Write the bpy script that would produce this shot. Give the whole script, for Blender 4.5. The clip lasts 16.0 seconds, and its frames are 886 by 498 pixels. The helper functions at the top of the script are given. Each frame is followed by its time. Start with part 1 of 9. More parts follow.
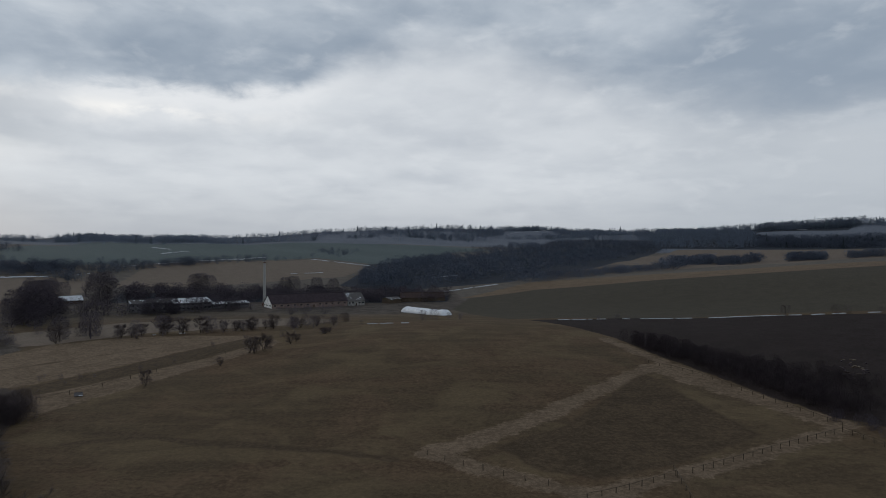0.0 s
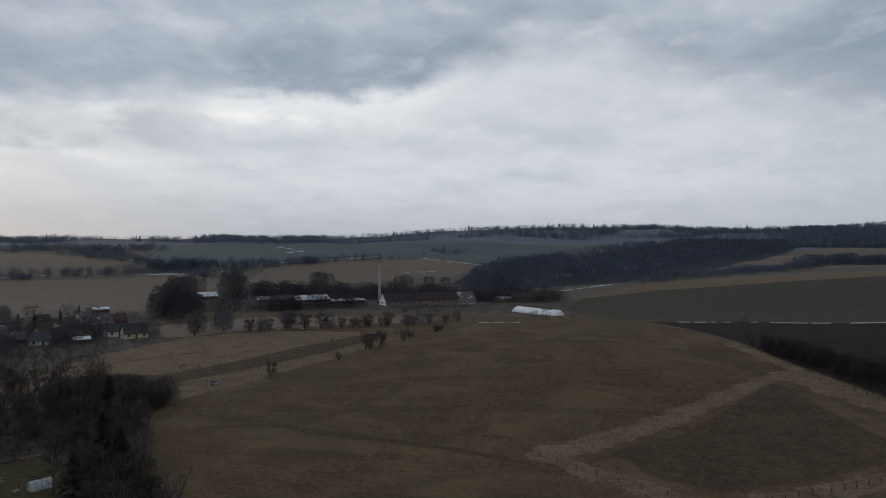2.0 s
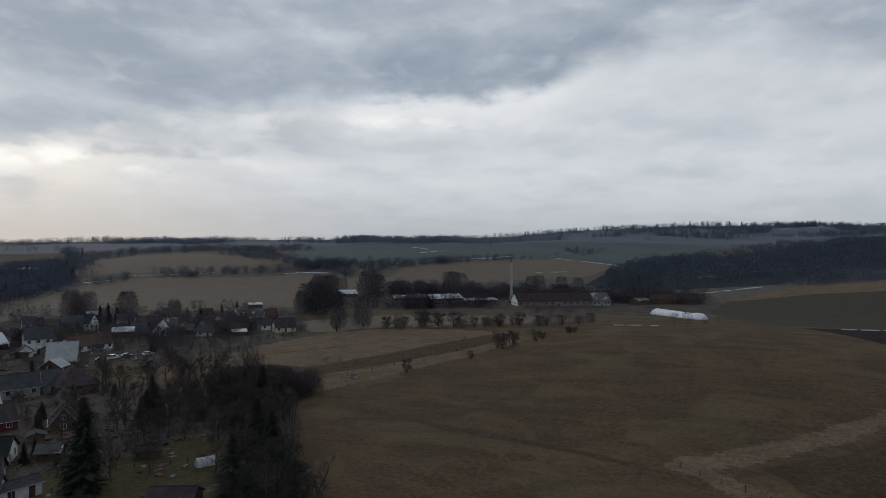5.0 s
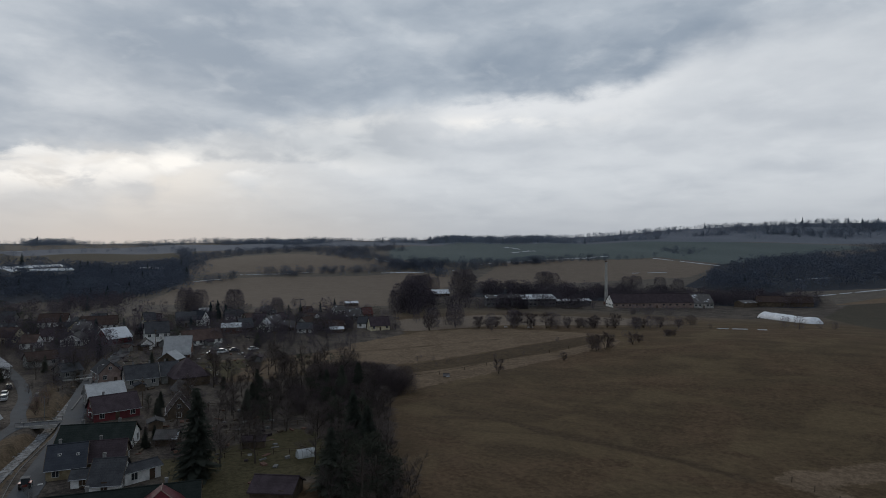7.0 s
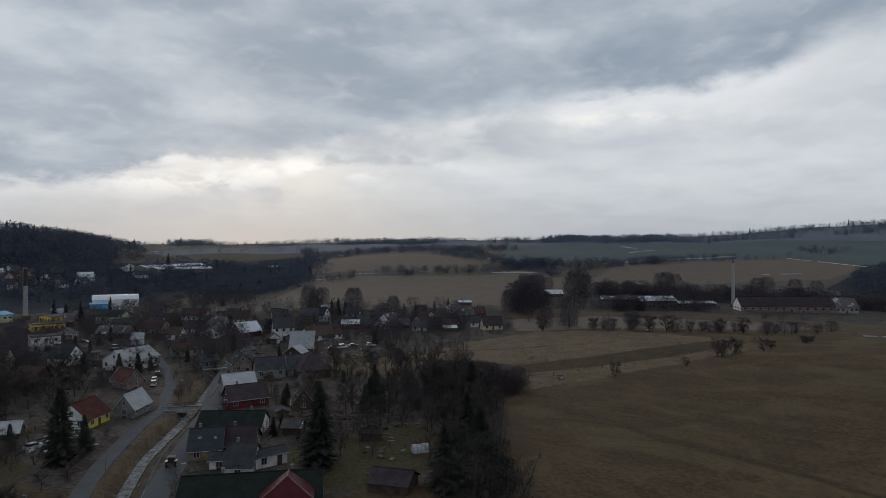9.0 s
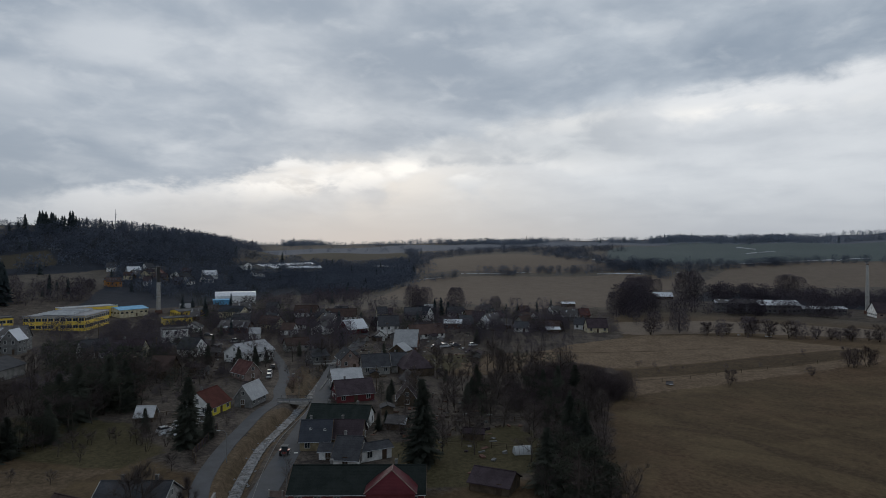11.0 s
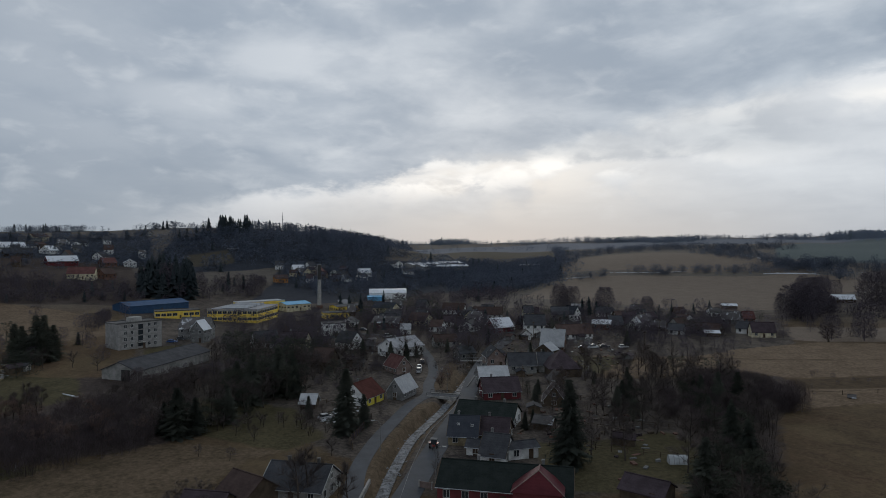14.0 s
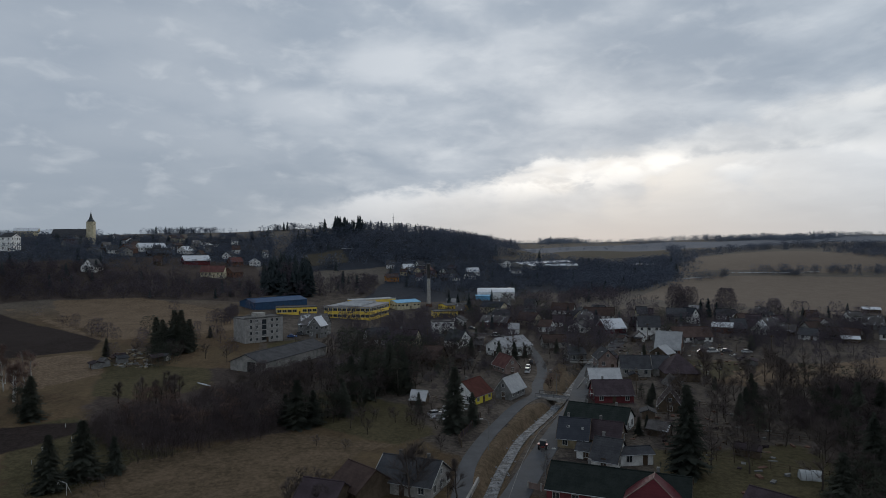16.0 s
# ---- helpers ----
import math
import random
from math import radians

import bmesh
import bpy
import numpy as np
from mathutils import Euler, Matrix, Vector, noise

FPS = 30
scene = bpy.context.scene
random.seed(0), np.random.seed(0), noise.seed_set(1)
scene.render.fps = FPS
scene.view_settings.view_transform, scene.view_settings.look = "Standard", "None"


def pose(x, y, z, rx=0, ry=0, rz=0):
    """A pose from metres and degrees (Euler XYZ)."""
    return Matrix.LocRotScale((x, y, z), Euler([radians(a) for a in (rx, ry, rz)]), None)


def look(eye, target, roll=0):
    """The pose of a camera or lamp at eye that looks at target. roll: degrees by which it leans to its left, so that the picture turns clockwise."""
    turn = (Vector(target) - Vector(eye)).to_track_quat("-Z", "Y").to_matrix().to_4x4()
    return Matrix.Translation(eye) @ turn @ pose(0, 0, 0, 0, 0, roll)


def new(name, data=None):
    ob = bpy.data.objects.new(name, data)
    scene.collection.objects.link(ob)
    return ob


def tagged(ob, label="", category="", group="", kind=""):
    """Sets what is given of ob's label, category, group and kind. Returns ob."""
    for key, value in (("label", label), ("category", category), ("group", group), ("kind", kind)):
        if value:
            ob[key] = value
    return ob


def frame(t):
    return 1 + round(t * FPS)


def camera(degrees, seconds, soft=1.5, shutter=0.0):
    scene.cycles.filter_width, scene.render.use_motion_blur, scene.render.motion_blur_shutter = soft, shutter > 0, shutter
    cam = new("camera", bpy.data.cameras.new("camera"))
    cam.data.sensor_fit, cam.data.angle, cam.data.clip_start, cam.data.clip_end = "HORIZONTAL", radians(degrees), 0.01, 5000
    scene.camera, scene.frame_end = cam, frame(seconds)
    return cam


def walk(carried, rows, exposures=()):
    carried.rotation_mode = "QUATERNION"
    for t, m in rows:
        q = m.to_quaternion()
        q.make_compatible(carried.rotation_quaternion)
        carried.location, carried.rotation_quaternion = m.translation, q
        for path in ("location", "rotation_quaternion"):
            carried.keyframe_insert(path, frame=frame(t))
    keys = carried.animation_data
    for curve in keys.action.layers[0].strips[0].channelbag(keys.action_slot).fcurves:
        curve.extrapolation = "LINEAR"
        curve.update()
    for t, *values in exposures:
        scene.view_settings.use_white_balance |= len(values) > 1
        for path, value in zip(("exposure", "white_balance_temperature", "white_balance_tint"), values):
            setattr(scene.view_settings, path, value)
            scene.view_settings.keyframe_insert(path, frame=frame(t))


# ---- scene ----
# ---- camera ----
# A drone that hovers over the edge of a village and turns on the spot: seconds, yaw, pitch, roll in degrees.
cam = camera(69.9, 16.0, soft=0.9)
TURNS = [
    (0, 0.00, 0.20, -0.19), (0.5, 3.00, 0.19, -0.17), (1, 6.13, 0.14, -0.11), (1.5, 8.17, 0.13, -0.12), (2, 10.00, 0.11, -0.12),
    (2.5, 11.71, 0.11, -0.13), (3, 13.59, 0.11, -0.18), (3.5, 15.39, 0.08, -0.18), (4, 17.44, 0.07, -0.15), (6.5, 28.18, 0.09, 0.02),
    (7, 30.14, 0.08, 0.04), (7.5, 32.56, 0.06, 0.06), (8, 34.93, 0.08, 0.07), (8.5, 37.43, 0.08, 0.03), (9, 40.31, 0.06, 0.07),
    (11.5, 51.55, 0.07, -0.03), (12, 53.65, 0.03, 0.03), (12.5, 55.84, 0.02, 0.06), (13, 58.15, 0.00, 0.15), (13.5, 60.32, 0.00, 0.17),
    (14, 62.64, -0.01, 0.18), (14.5, 65.05, -0.02, 0.24), (15, 68.08, -0.03, 0.28), (15.5, 70.44, -0.03, 0.30), (16, 72.37, -0.03, 0.37),
]
walk(cam, [(t, pose(0, 0, 43.0, 90 + pitch, roll, yaw)) for t, yaw, pitch, roll in TURNS],
     exposures=[(0, -0.01), (4, -0.04), (7, -0.06), (9, -0.05), (12, 0.0), (16, 0.05)])

# ---- sky and light ----
SUN_BEARING, SUN_HEIGHT = 57.0, 9.0


class Nodes:
    """Short hand for building a node tree."""

    def __init__(self, tree):
        self.tree = tree

    def put(self, slot, value):
        if isinstance(value, bpy.types.NodeSocket):
            self.tree.links.new(value, slot)
        else:
            slot.default_value = value

    def math(self, op, a, b=0.0, c=0.0, clamp=False):
        n = self.tree.nodes.new("ShaderNodeMath")
        n.operation, n.use_clamp = op, clamp
        for slot, value in zip(n.inputs, (a, b, c)):
            self.put(slot, value)
        return n.outputs[0]

    def ramp(self, value, low, high, out_low=0.0, out_high=1.0):
        n = self.tree.nodes.new("ShaderNodeMapRange")
        n.interpolation_type = "SMOOTHSTEP"
        for slot, v in zip(n.inputs, (value, low, high, out_low, out_high)):
            self.put(slot, v)
        return n.outputs[0]

    def mix(self, factor, a, b, blend="MIX"):
        n = self.tree.nodes.new("ShaderNodeMix")
        n.data_type, n.blend_type = "RGBA", blend
        self.put(n.inputs[0], factor)
        self.put(n.inputs[6], a)
        self.put(n.inputs[7], b)
        return n.outputs[2]

    def noise(self, vector, scale, detail=4.0, rough=0.55, warp=0.0):
        n = self.tree.nodes.new("ShaderNodeTexNoise")
        if vector is not None:
            self.put(n.inputs["Vector"], vector)
        for key, value in (("Scale", scale), ("Detail", detail), ("Roughness", rough), ("Distortion", warp)):
            n.inputs[key].default_value = value
        return n.outputs["Fac"]

    def curve(self, value, points):
        """A colour ramp used as a plain curve: value 0..1 to grey."""
        n = self.tree.nodes.new("ShaderNodeValToRGB")
        self.put(n.inputs[0], value)
        e = n.color_ramp.elements
        while len(e) < len(points):
            e.new(0.5)
        for k, (x, v) in enumerate(points):
            e[k].position, e[k].color = x, (v, v, v, 1)
        return n.outputs[0]


def rgb(r, g, b):
    return (r, g, b, 1.0)


def build_world():
    world = bpy.data.worlds.new("overcast_sky")
    scene.world = world
    world.use_nodes = True
    t = world.node_tree
    t.nodes.clear()
    n = Nodes(t)
    way = t.nodes.new("ShaderNodeTexCoord").outputs["Generated"]
    sep = t.nodes.new("ShaderNodeSeparateXYZ")
    t.links.new(way, sep.inputs[0])
    x, y, z = sep.outputs
    up = n.math("MULTIPLY", n.math("ARCSINE", z), 57.29578)
    bearing = n.math("MULTIPLY", n.math("ARCTAN2", n.math("MULTIPLY", x, -1.0), y), 57.29578)
    # cloud deck: the direction laid on a plane overhead
    deep = n.math("ADD", n.math("MAXIMUM", z, 0.0), 0.16)
    flat = t.nodes.new("ShaderNodeCombineXYZ")
    for slot, v in zip(flat.inputs, (n.math("DIVIDE", x, deep), n.math("DIVIDE", y, deep), 0.0)):
        n.put(slot, v)
    deck = flat.outputs[0]
    # and the direction as bearing and height, for clouds seen side-on
    wall = t.nodes.new("ShaderNodeCombineXYZ")
    for slot, v in zip(wall.inputs, (n.math("MULTIPLY", x, 7.0), n.math("MULTIPLY", y, 7.0), n.math("MULTIPLY", up, 0.26))):
        n.put(slot, v)
    side_on = wall.outputs[0]
    broad = n.math("ADD", n.math("MULTIPLY", n.noise(deck, 0.5, 2.0, 0.45, 0.1), 0.5), n.math("MULTIPLY", n.noise(side_on, 0.5, 2.0, 0.45), 0.5))
    billow = n.math("ADD", n.math("MULTIPLY", n.noise(deck, 1.3, 4.0, 0.48, 0.15), 0.55), n.math("MULTIPLY", n.noise(side_on, 1.1, 5.0, 0.5, 0.2), 0.45))
    puff = n.noise(deck, 2.6, 6.0, 0.56, 0.25)
    rag = n.noise(side_on, 2.4, 6.0, 0.58, 0.3)
    streak = t.nodes.new("ShaderNodeCombineXYZ")
    for slot, v in zip(streak.inputs, (n.math("MULTIPLY", x, 9.0), n.math("MULTIPLY", y, 9.0), n.math("MULTIPLY", up, 0.36))):
        n.put(slot, v)
    drawn = n.noise(streak.outputs[0], 1.0, 5.0, 0.5, 0.3)

    def spot(b0, u0, wide, tall):
        """A soft patch of the sky round one bearing and height."""
        dx = n.math("DIVIDE", n.math("SUBTRACT", bearing, b0), wide)
        dy = n.math("DIVIDE", n.math("SUBTRACT", up, u0), tall)
        return n.math("EXPONENT", n.math("MULTIPLY", n.math("ADD", n.math("MULTIPLY", dx, dx), n.math("MULTIPLY", dy, dy)), -1.0))

    # lower edge of the dark deck, in degrees of height, by bearing; crisp where the deck is lit from below
    turn = n.math("DIVIDE", n.math("ADD", bearing, 180.0), 360.0)
    rim = [(-180, 8), (-60, 8.6), (-36, 9.6), (-25, 11.4), (-16, 13.0), (-6, 16.8), (2, 17.2), (9, 15.4), (14, 13.6), (20, 13.2), (28, 12.9), (35, 12.3),
           (41, 11.4), (47, 10.2), (52, 8.8), (57, 8.1), (61.5, 8.3), (64, 7.0), (68, 6.0), (73, 5.2), (81, 4.0), (88, 2.8), (100, 1.4), (120, 2.0), (180, 8.0)]
    edge = n.math("MULTIPLY", n.curve(turn, [((b + 180) / 360, e / 20) for b, e in rim]), 20.0)
    lift = n.math("SUBTRACT", up, edge)
    lift = n.math("ADD", lift, n.math("MULTIPLY", n.math("SUBTRACT", rag, 0.5), n.ramp(bearing, 35.0, 60.0, 2.6, 4.2)))
    lift = n.math("ADD", lift, n.math("MULTIPLY", n.math("SUBTRACT", billow, 0.5), n.ramp(bearing, 8.0, 16.0, 5.0, 2.2)))
    soft = n.math("ADD", n.ramp(bearing, 2.0, 16.0, 3.0, 0.75), n.ramp(bearing, 78.0, 96.0, 0.0, 2.0))
    dark = n.ramp(n.math("DIVIDE", lift, soft), -0.9, 1.3)
    # shading inside the deck: heavy folds and thinner places
    tone = n.math("ADD", n.math("MULTIPLY", billow, 0.62), n.math("MULTIPLY", broad, 0.38))
    tone = n.math("ADD", tone, n.math("MULTIPLY", puff, 0.40))
    for b0, u0, wide, tall, amount in ((77.8, 16.2, 4, 1.4, -0.16), (60, 12, 5, 1.8, -0.12), (96, 14, 5, 2.0, -0.16), (95.5, 18, 5, 1.6, -0.16), (97, 9, 6, 0.8, -0.16),
                                       (86, 12.6, 4, 1.0, -0.12), (105, 6.4, 5, 0.8, -0.2), (33, 17, 6, 2.4, -0.06), (44, 15, 7, 2.4, 0.10), (3, 17.3, 9, 1.4, 0.12),
                                       (-12, 14.6, 7, 1.6, 0.14), (-31, 13, 9, 4.5, 0.12), (70, 8, 7, 2, 0.05), (25, 15.5, 7, 1.6, 0.07)):
        tone = n.math("ADD", tone, n.math("MULTIPLY", spot(b0, u0, wide, tall), amount))
    heavy = n.mix(n.ramp(bearing, 15.0, 75.0), rgb(0.285, 0.345, 0.425), rgb(0.345, 0.405, 0.485))
    deck_col = n.mix(n.ramp(tone, 0.52, 0.86), n.mix(n.ramp(bearing, 30.0, 70.0), rgb(0.53, 0.585, 0.65), rgb(0.60, 0.645, 0.70)), heavy)
    # the pale layer below it: brightest just under the rim, greyer towards the land
    low_col = n.mix(n.ramp(tone, 0.55, 0.95), rgb(0.668, 0.704, 0.745), rgb(0.51, 0.55, 0.605))
    low_col = n.mix(n.math("MULTIPLY", n.ramp(lift, -3.4, -0.6), n.ramp(bearing, 4.0, 14.0, 0.1, 0.7)), low_col, rgb(0.84, 0.858, 0.88))
    low_col = n.mix(n.ramp(up, 0.0, 7.0, 0.85, 0.0), low_col, rgb(0.42, 0.452, 0.50))
    low_col = n.mix(n.ramp(bearing, -6.0, -32.0, 0.0, 0.65), low_col, rgb(0.44, 0.485, 0.54))
    low_col = n.mix(n.math("MULTIPLY", n.ramp(up, 1.0, 6.5, 0.5, 0.0), n.math("MULTIPLY", n.ramp(bearing, 26.0, 44.0), n.ramp(bearing, 86.0, 70.0))), low_col, rgb(0.565, 0.545, 0.525))
    # a thinner grey shelf under the deck on the sunward side, with a lit lower rim
    shelf_at = n.math("ADD", n.math("SUBTRACT", up, 7.5), n.math("MULTIPLY", n.math("SUBTRACT", rag, 0.5), 2.4))
    shelf = n.math("MULTIPLY", n.ramp(shelf_at, -0.25, 0.6), n.ramp(bearing, 27.0, 37.0))
    shelf_col = n.mix(n.ramp(drawn, 0.42, 0.66), rgb(0.45, 0.49, 0.54), rgb(0.60, 0.635, 0.67))
    low_col = n.mix(n.math("MULTIPLY", shelf, 0.8), low_col, shelf_col)
    # away from the sun the low sky is a blue-grey bank
    low_col = n.mix(n.math("MULTIPLY", n.ramp(bearing, 76.0, 96.0), n.ramp(up, 5.0, 14.0, 1.0, 0.5)), low_col, rgb(0.30, 0.35, 0.41))
    # the veiled sun warms the gap under the deck
    veil = n.math("MULTIPLY", spot(SUN_BEARING, 6.0, 13.0, 2.6), n.ramp(drawn, 0.64, 0.40, 0.12, 0.70))
    low_col = n.mix(n.math("MULTIPLY", veil, n.ramp(shelf, 0.0, 1.0, 0.95, 0.25)), low_col, rgb(0.86, 0.81, 0.745))
    deck_col = n.mix(n.ramp(bearing, 72.0, 100.0, 0.0, 0.75), deck_col, rgb(0.30, 0.355, 0.43))
    deck_col = n.mix(n.math("MULTIPLY", n.ramp(bearing, 68.0, 88.0, 0.0, 0.75), n.ramp(up, 13.0, 4.0)), deck_col, rgb(0.30, 0.35, 0.415))
    col = n.mix(dark, low_col, deck_col)
    # broken brightest strips just under the rims
    glare = n.math("MULTIPLY", spot(53.0, 7.2, 13.0, 1.0), n.ramp(drawn, 0.44, 0.64, 0.05, 1.2))
    glare = n.math("ADD", glare, n.math("MULTIPLY", spot(64.0, 5.8, 7.0, 0.9), n.ramp(rag, 0.42, 0.6, 0.0, 0.8)))
    glare = n.math("ADD", glare, n.math("MULTIPLY", spot(24.0, 11.3, 5.0, 0.5), n.ramp(drawn, 0.42, 0.6, 0.0, 0.7)))
    glare = n.math("ADD", glare, n.math("MULTIPLY", spot(30.0, 11.2, 12.0, 0.9), n.ramp(drawn, 0.42, 0.62, 0.0, 0.45)))
    col = n.mix(n.math("MULTIPLY", glare, n.ramp(dark, 0.0, 0.8, 1.0, 0.0), clamp=True), col, rgb(0.99, 0.975, 0.945))
    # thin brighter wisps between the layers
    wisps = n.ramp(n.noise(streak.outputs[0], 1.7, 5.0, 0.5, 0.3), 0.50, 0.78, 0.0, 0.4)
    col = n.mix(n.math("MULTIPLY", wisps, n.ramp(up, 1.0, 5.0)), col, n.mix(0.6, col, rgb(0.80, 0.83, 0.86)))
    # the sky above the view is dimmed, to keep the ground's light down
    thick = n.ramp(up, 18.0, 60.0, 1.0, 0.82)
    shade = t.nodes.new("ShaderNodeCombineColor")
    for slot in shade.inputs[:3]:
        n.put(slot, thick)
    col = n.mix(1.0, col, shade.outputs[0], "MULTIPLY")
    sky = t.nodes.new("ShaderNodeTexSky")
    sky.sky_type, sky.sun_disc = "NISHITA", False
    sky.sun_elevation, sky.sun_rotation = radians(SUN_HEIGHT), radians(-SUN_BEARING)
    clear = n.mix(1.0, sky.outputs[0], rgb(0.1, 0.1, 0.1), "MULTIPLY")
    col = n.mix(0.985, clear, col)
    back = t.nodes.new("ShaderNodeBackground")
    n.put(back.inputs[0], col)
    back.inputs[1].default_value = 1.0
    out = t.nodes.new("ShaderNodeOutputWorld")
    t.links.new(back.outputs[0], out.inputs[0])


build_world()
lamp = bpy.data.lights.new("sun", "SUN")
lamp.energy, lamp.angle, lamp.color = 0.5, radians(20), (1.0, 0.93, 0.82)
sun = new("sun", lamp)
sun.matrix_world = look((0, 0, 300), (1000 * math.sin(radians(SUN_BEARING)), -1000 * math.cos(radians(SUN_BEARING)), 300 - 1000 * math.tan(radians(SUN_HEIGHT + 6))))

# ---- the lie of the land ----
# Heights in metres above the village road, by bearing (degrees, left of straight ahead) and by distance from the
# camera, shaped to fit its view.
EYE = 43.0
RINGS = [40, 150, 300, 450, 650, 900, 1400, 2200, 3200, 4900]
BEARINGS, PROFILES = [], []


def profile(bearing, *metres):
    """How high the land lies in one direction, ring by ring."""
    BEARINGS.append(bearing)
    PROFILES.append(metres)


profile(-90, 0, 2, 8, 16, 26, 30, 45, 110, 120, 110)
profile(-35, 0, 1, 9, 17, 35, 34, 45, 133, 132, 110)
profile(-20, 0, 0, 6, 7, 22, 18, 32, 98, 122, 110)
profile(-8, 0, 0, 8, 2, 8, 16, 40, 90, 150, 120)
profile(5, 0, 0, 8, 0, 2, 22, 43, 92, 148, 120)
profile(20, 0, 0, 3, 1, 7, 27, 46, 72, 97, 90)
profile(35, 0, 0, 0, 0, 10, 31, 48, 68, 90, 85)
profile(48, 0, 0, 0, 0, 8, 28, 42, 64, 76, 75)
profile(58, 0, 0, 0, 0, 2, 14, 32, 55, 68, 70)
profile(68, 0, 0, 0, 0, 12, 46, 36, 53, 66, 68)
profile(80, 0, 0, 2, 2, 20, 71, 62, 60, 70, 70)
profile(92, 0, 1, 5, 9, 33, 64, 72, 75, 75, 75)
profile(108, 1, 2, 6, 10, 47, 58, 64, 65, 70, 70)
profile(150, 2, 4, 10, 20, 40, 55, 60, 60, 70, 70)
profile(270, 0, 2, 8, 16, 26, 30, 45, 110, 120, 110)


def smooth_row(xs, ys, x):
    """Catmull-Rom through ys at xs, for an array x."""
    xs, ys, x = np.asarray(xs, float), np.asarray(ys, float), np.clip(x, xs[0], xs[-1])
    d = np.gradient(ys, xs, axis=0)
    k = np.clip(np.searchsorted(xs, x, side="right") - 1, 0, len(xs) - 2)
    h = xs[k + 1] - xs[k]
    u = (x - xs[k]) / h
    if ys.ndim > 1:
        h, u = h[:, None], u[:, None]
    return ((1 + 2 * u) * (1 - u) ** 2 * ys[k] + u * (1 - u) ** 2 * h * d[k]
            + u * u * (3 - 2 * u) * ys[k + 1] + u * u * (u - 1) * h * d[k + 1])


def heights(x, y):
    """The ground's height at arrays x, y, without the stream's ditch."""
    x, y = np.atleast_1d(np.asarray(x, float)), np.atleast_1d(np.asarray(y, float))
    r = np.maximum(np.hypot(x, y), 1.0)
    a = np.degrees(np.arctan2(-x, y))
    a = np.where(a < -90, a + 360, a)
    table = smooth_row(BEARINGS, np.array(PROFILES, float), a)
    lr, rings = np.log(np.clip(r, 40, 4900)), np.log(RINGS)
    d = np.gradient(table, rings, axis=1)
    k = np.clip(np.searchsorted(rings, lr, side="right") - 1, 0, len(rings) - 2)
    n = np.arange(len(r))
    h = rings[k + 1] - rings[k]
    u = (lr - rings[k]) / h
    z = ((1 + 2 * u) * (1 - u) ** 2 * table[n, k] + u * (1 - u) ** 2 * h * d[n, k]
         + u * u * (3 - 2 * u) * table[n, k + 1] + u * u * (u - 1) * h * d[n, k + 1])
    roll = np.clip((r - 60) / 600, 0, 3)
    return z + roll * (np.sin(x / 97 + 1.3) * np.cos(y / 121 + 0.4) + 0.5 * np.sin(x / 41 + y / 57))
# ---- materials ----
def material(name, rough=0.9, metal=0.0, spec=0.3):
    m = bpy.data.materials.new(name)
    m.use_nodes = True
    t = m.node_tree
    b = t.nodes["Principled BSDF"]
    b.inputs["Roughness"].default_value = rough
    b.inputs["Metallic"].default_value = metal
    b.inputs["Specular IOR Level"].default_value = spec
    return m, Nodes(t), b


def place_of(n):
    return n.tree.nodes.new("ShaderNodeNewGeometry").outputs["Position"]


def own_place(n):
    return n.tree.nodes.new("ShaderNodeTexCoord").outputs["Object"]


def chance(n):
    return n.tree.nodes.new("ShaderNodeObjectInfo").outputs["Random"]


def bump(n, b, height, strength=0.5, distance=0.05):
    k = n.tree.nodes.new("ShaderNodeBump")
    k.inputs["Strength"].default_value, k.inputs["Distance"].default_value = strength, distance
    n.put(k.inputs["Height"], height)
    n.tree.links.new(k.outputs[0], b.inputs["Normal"])


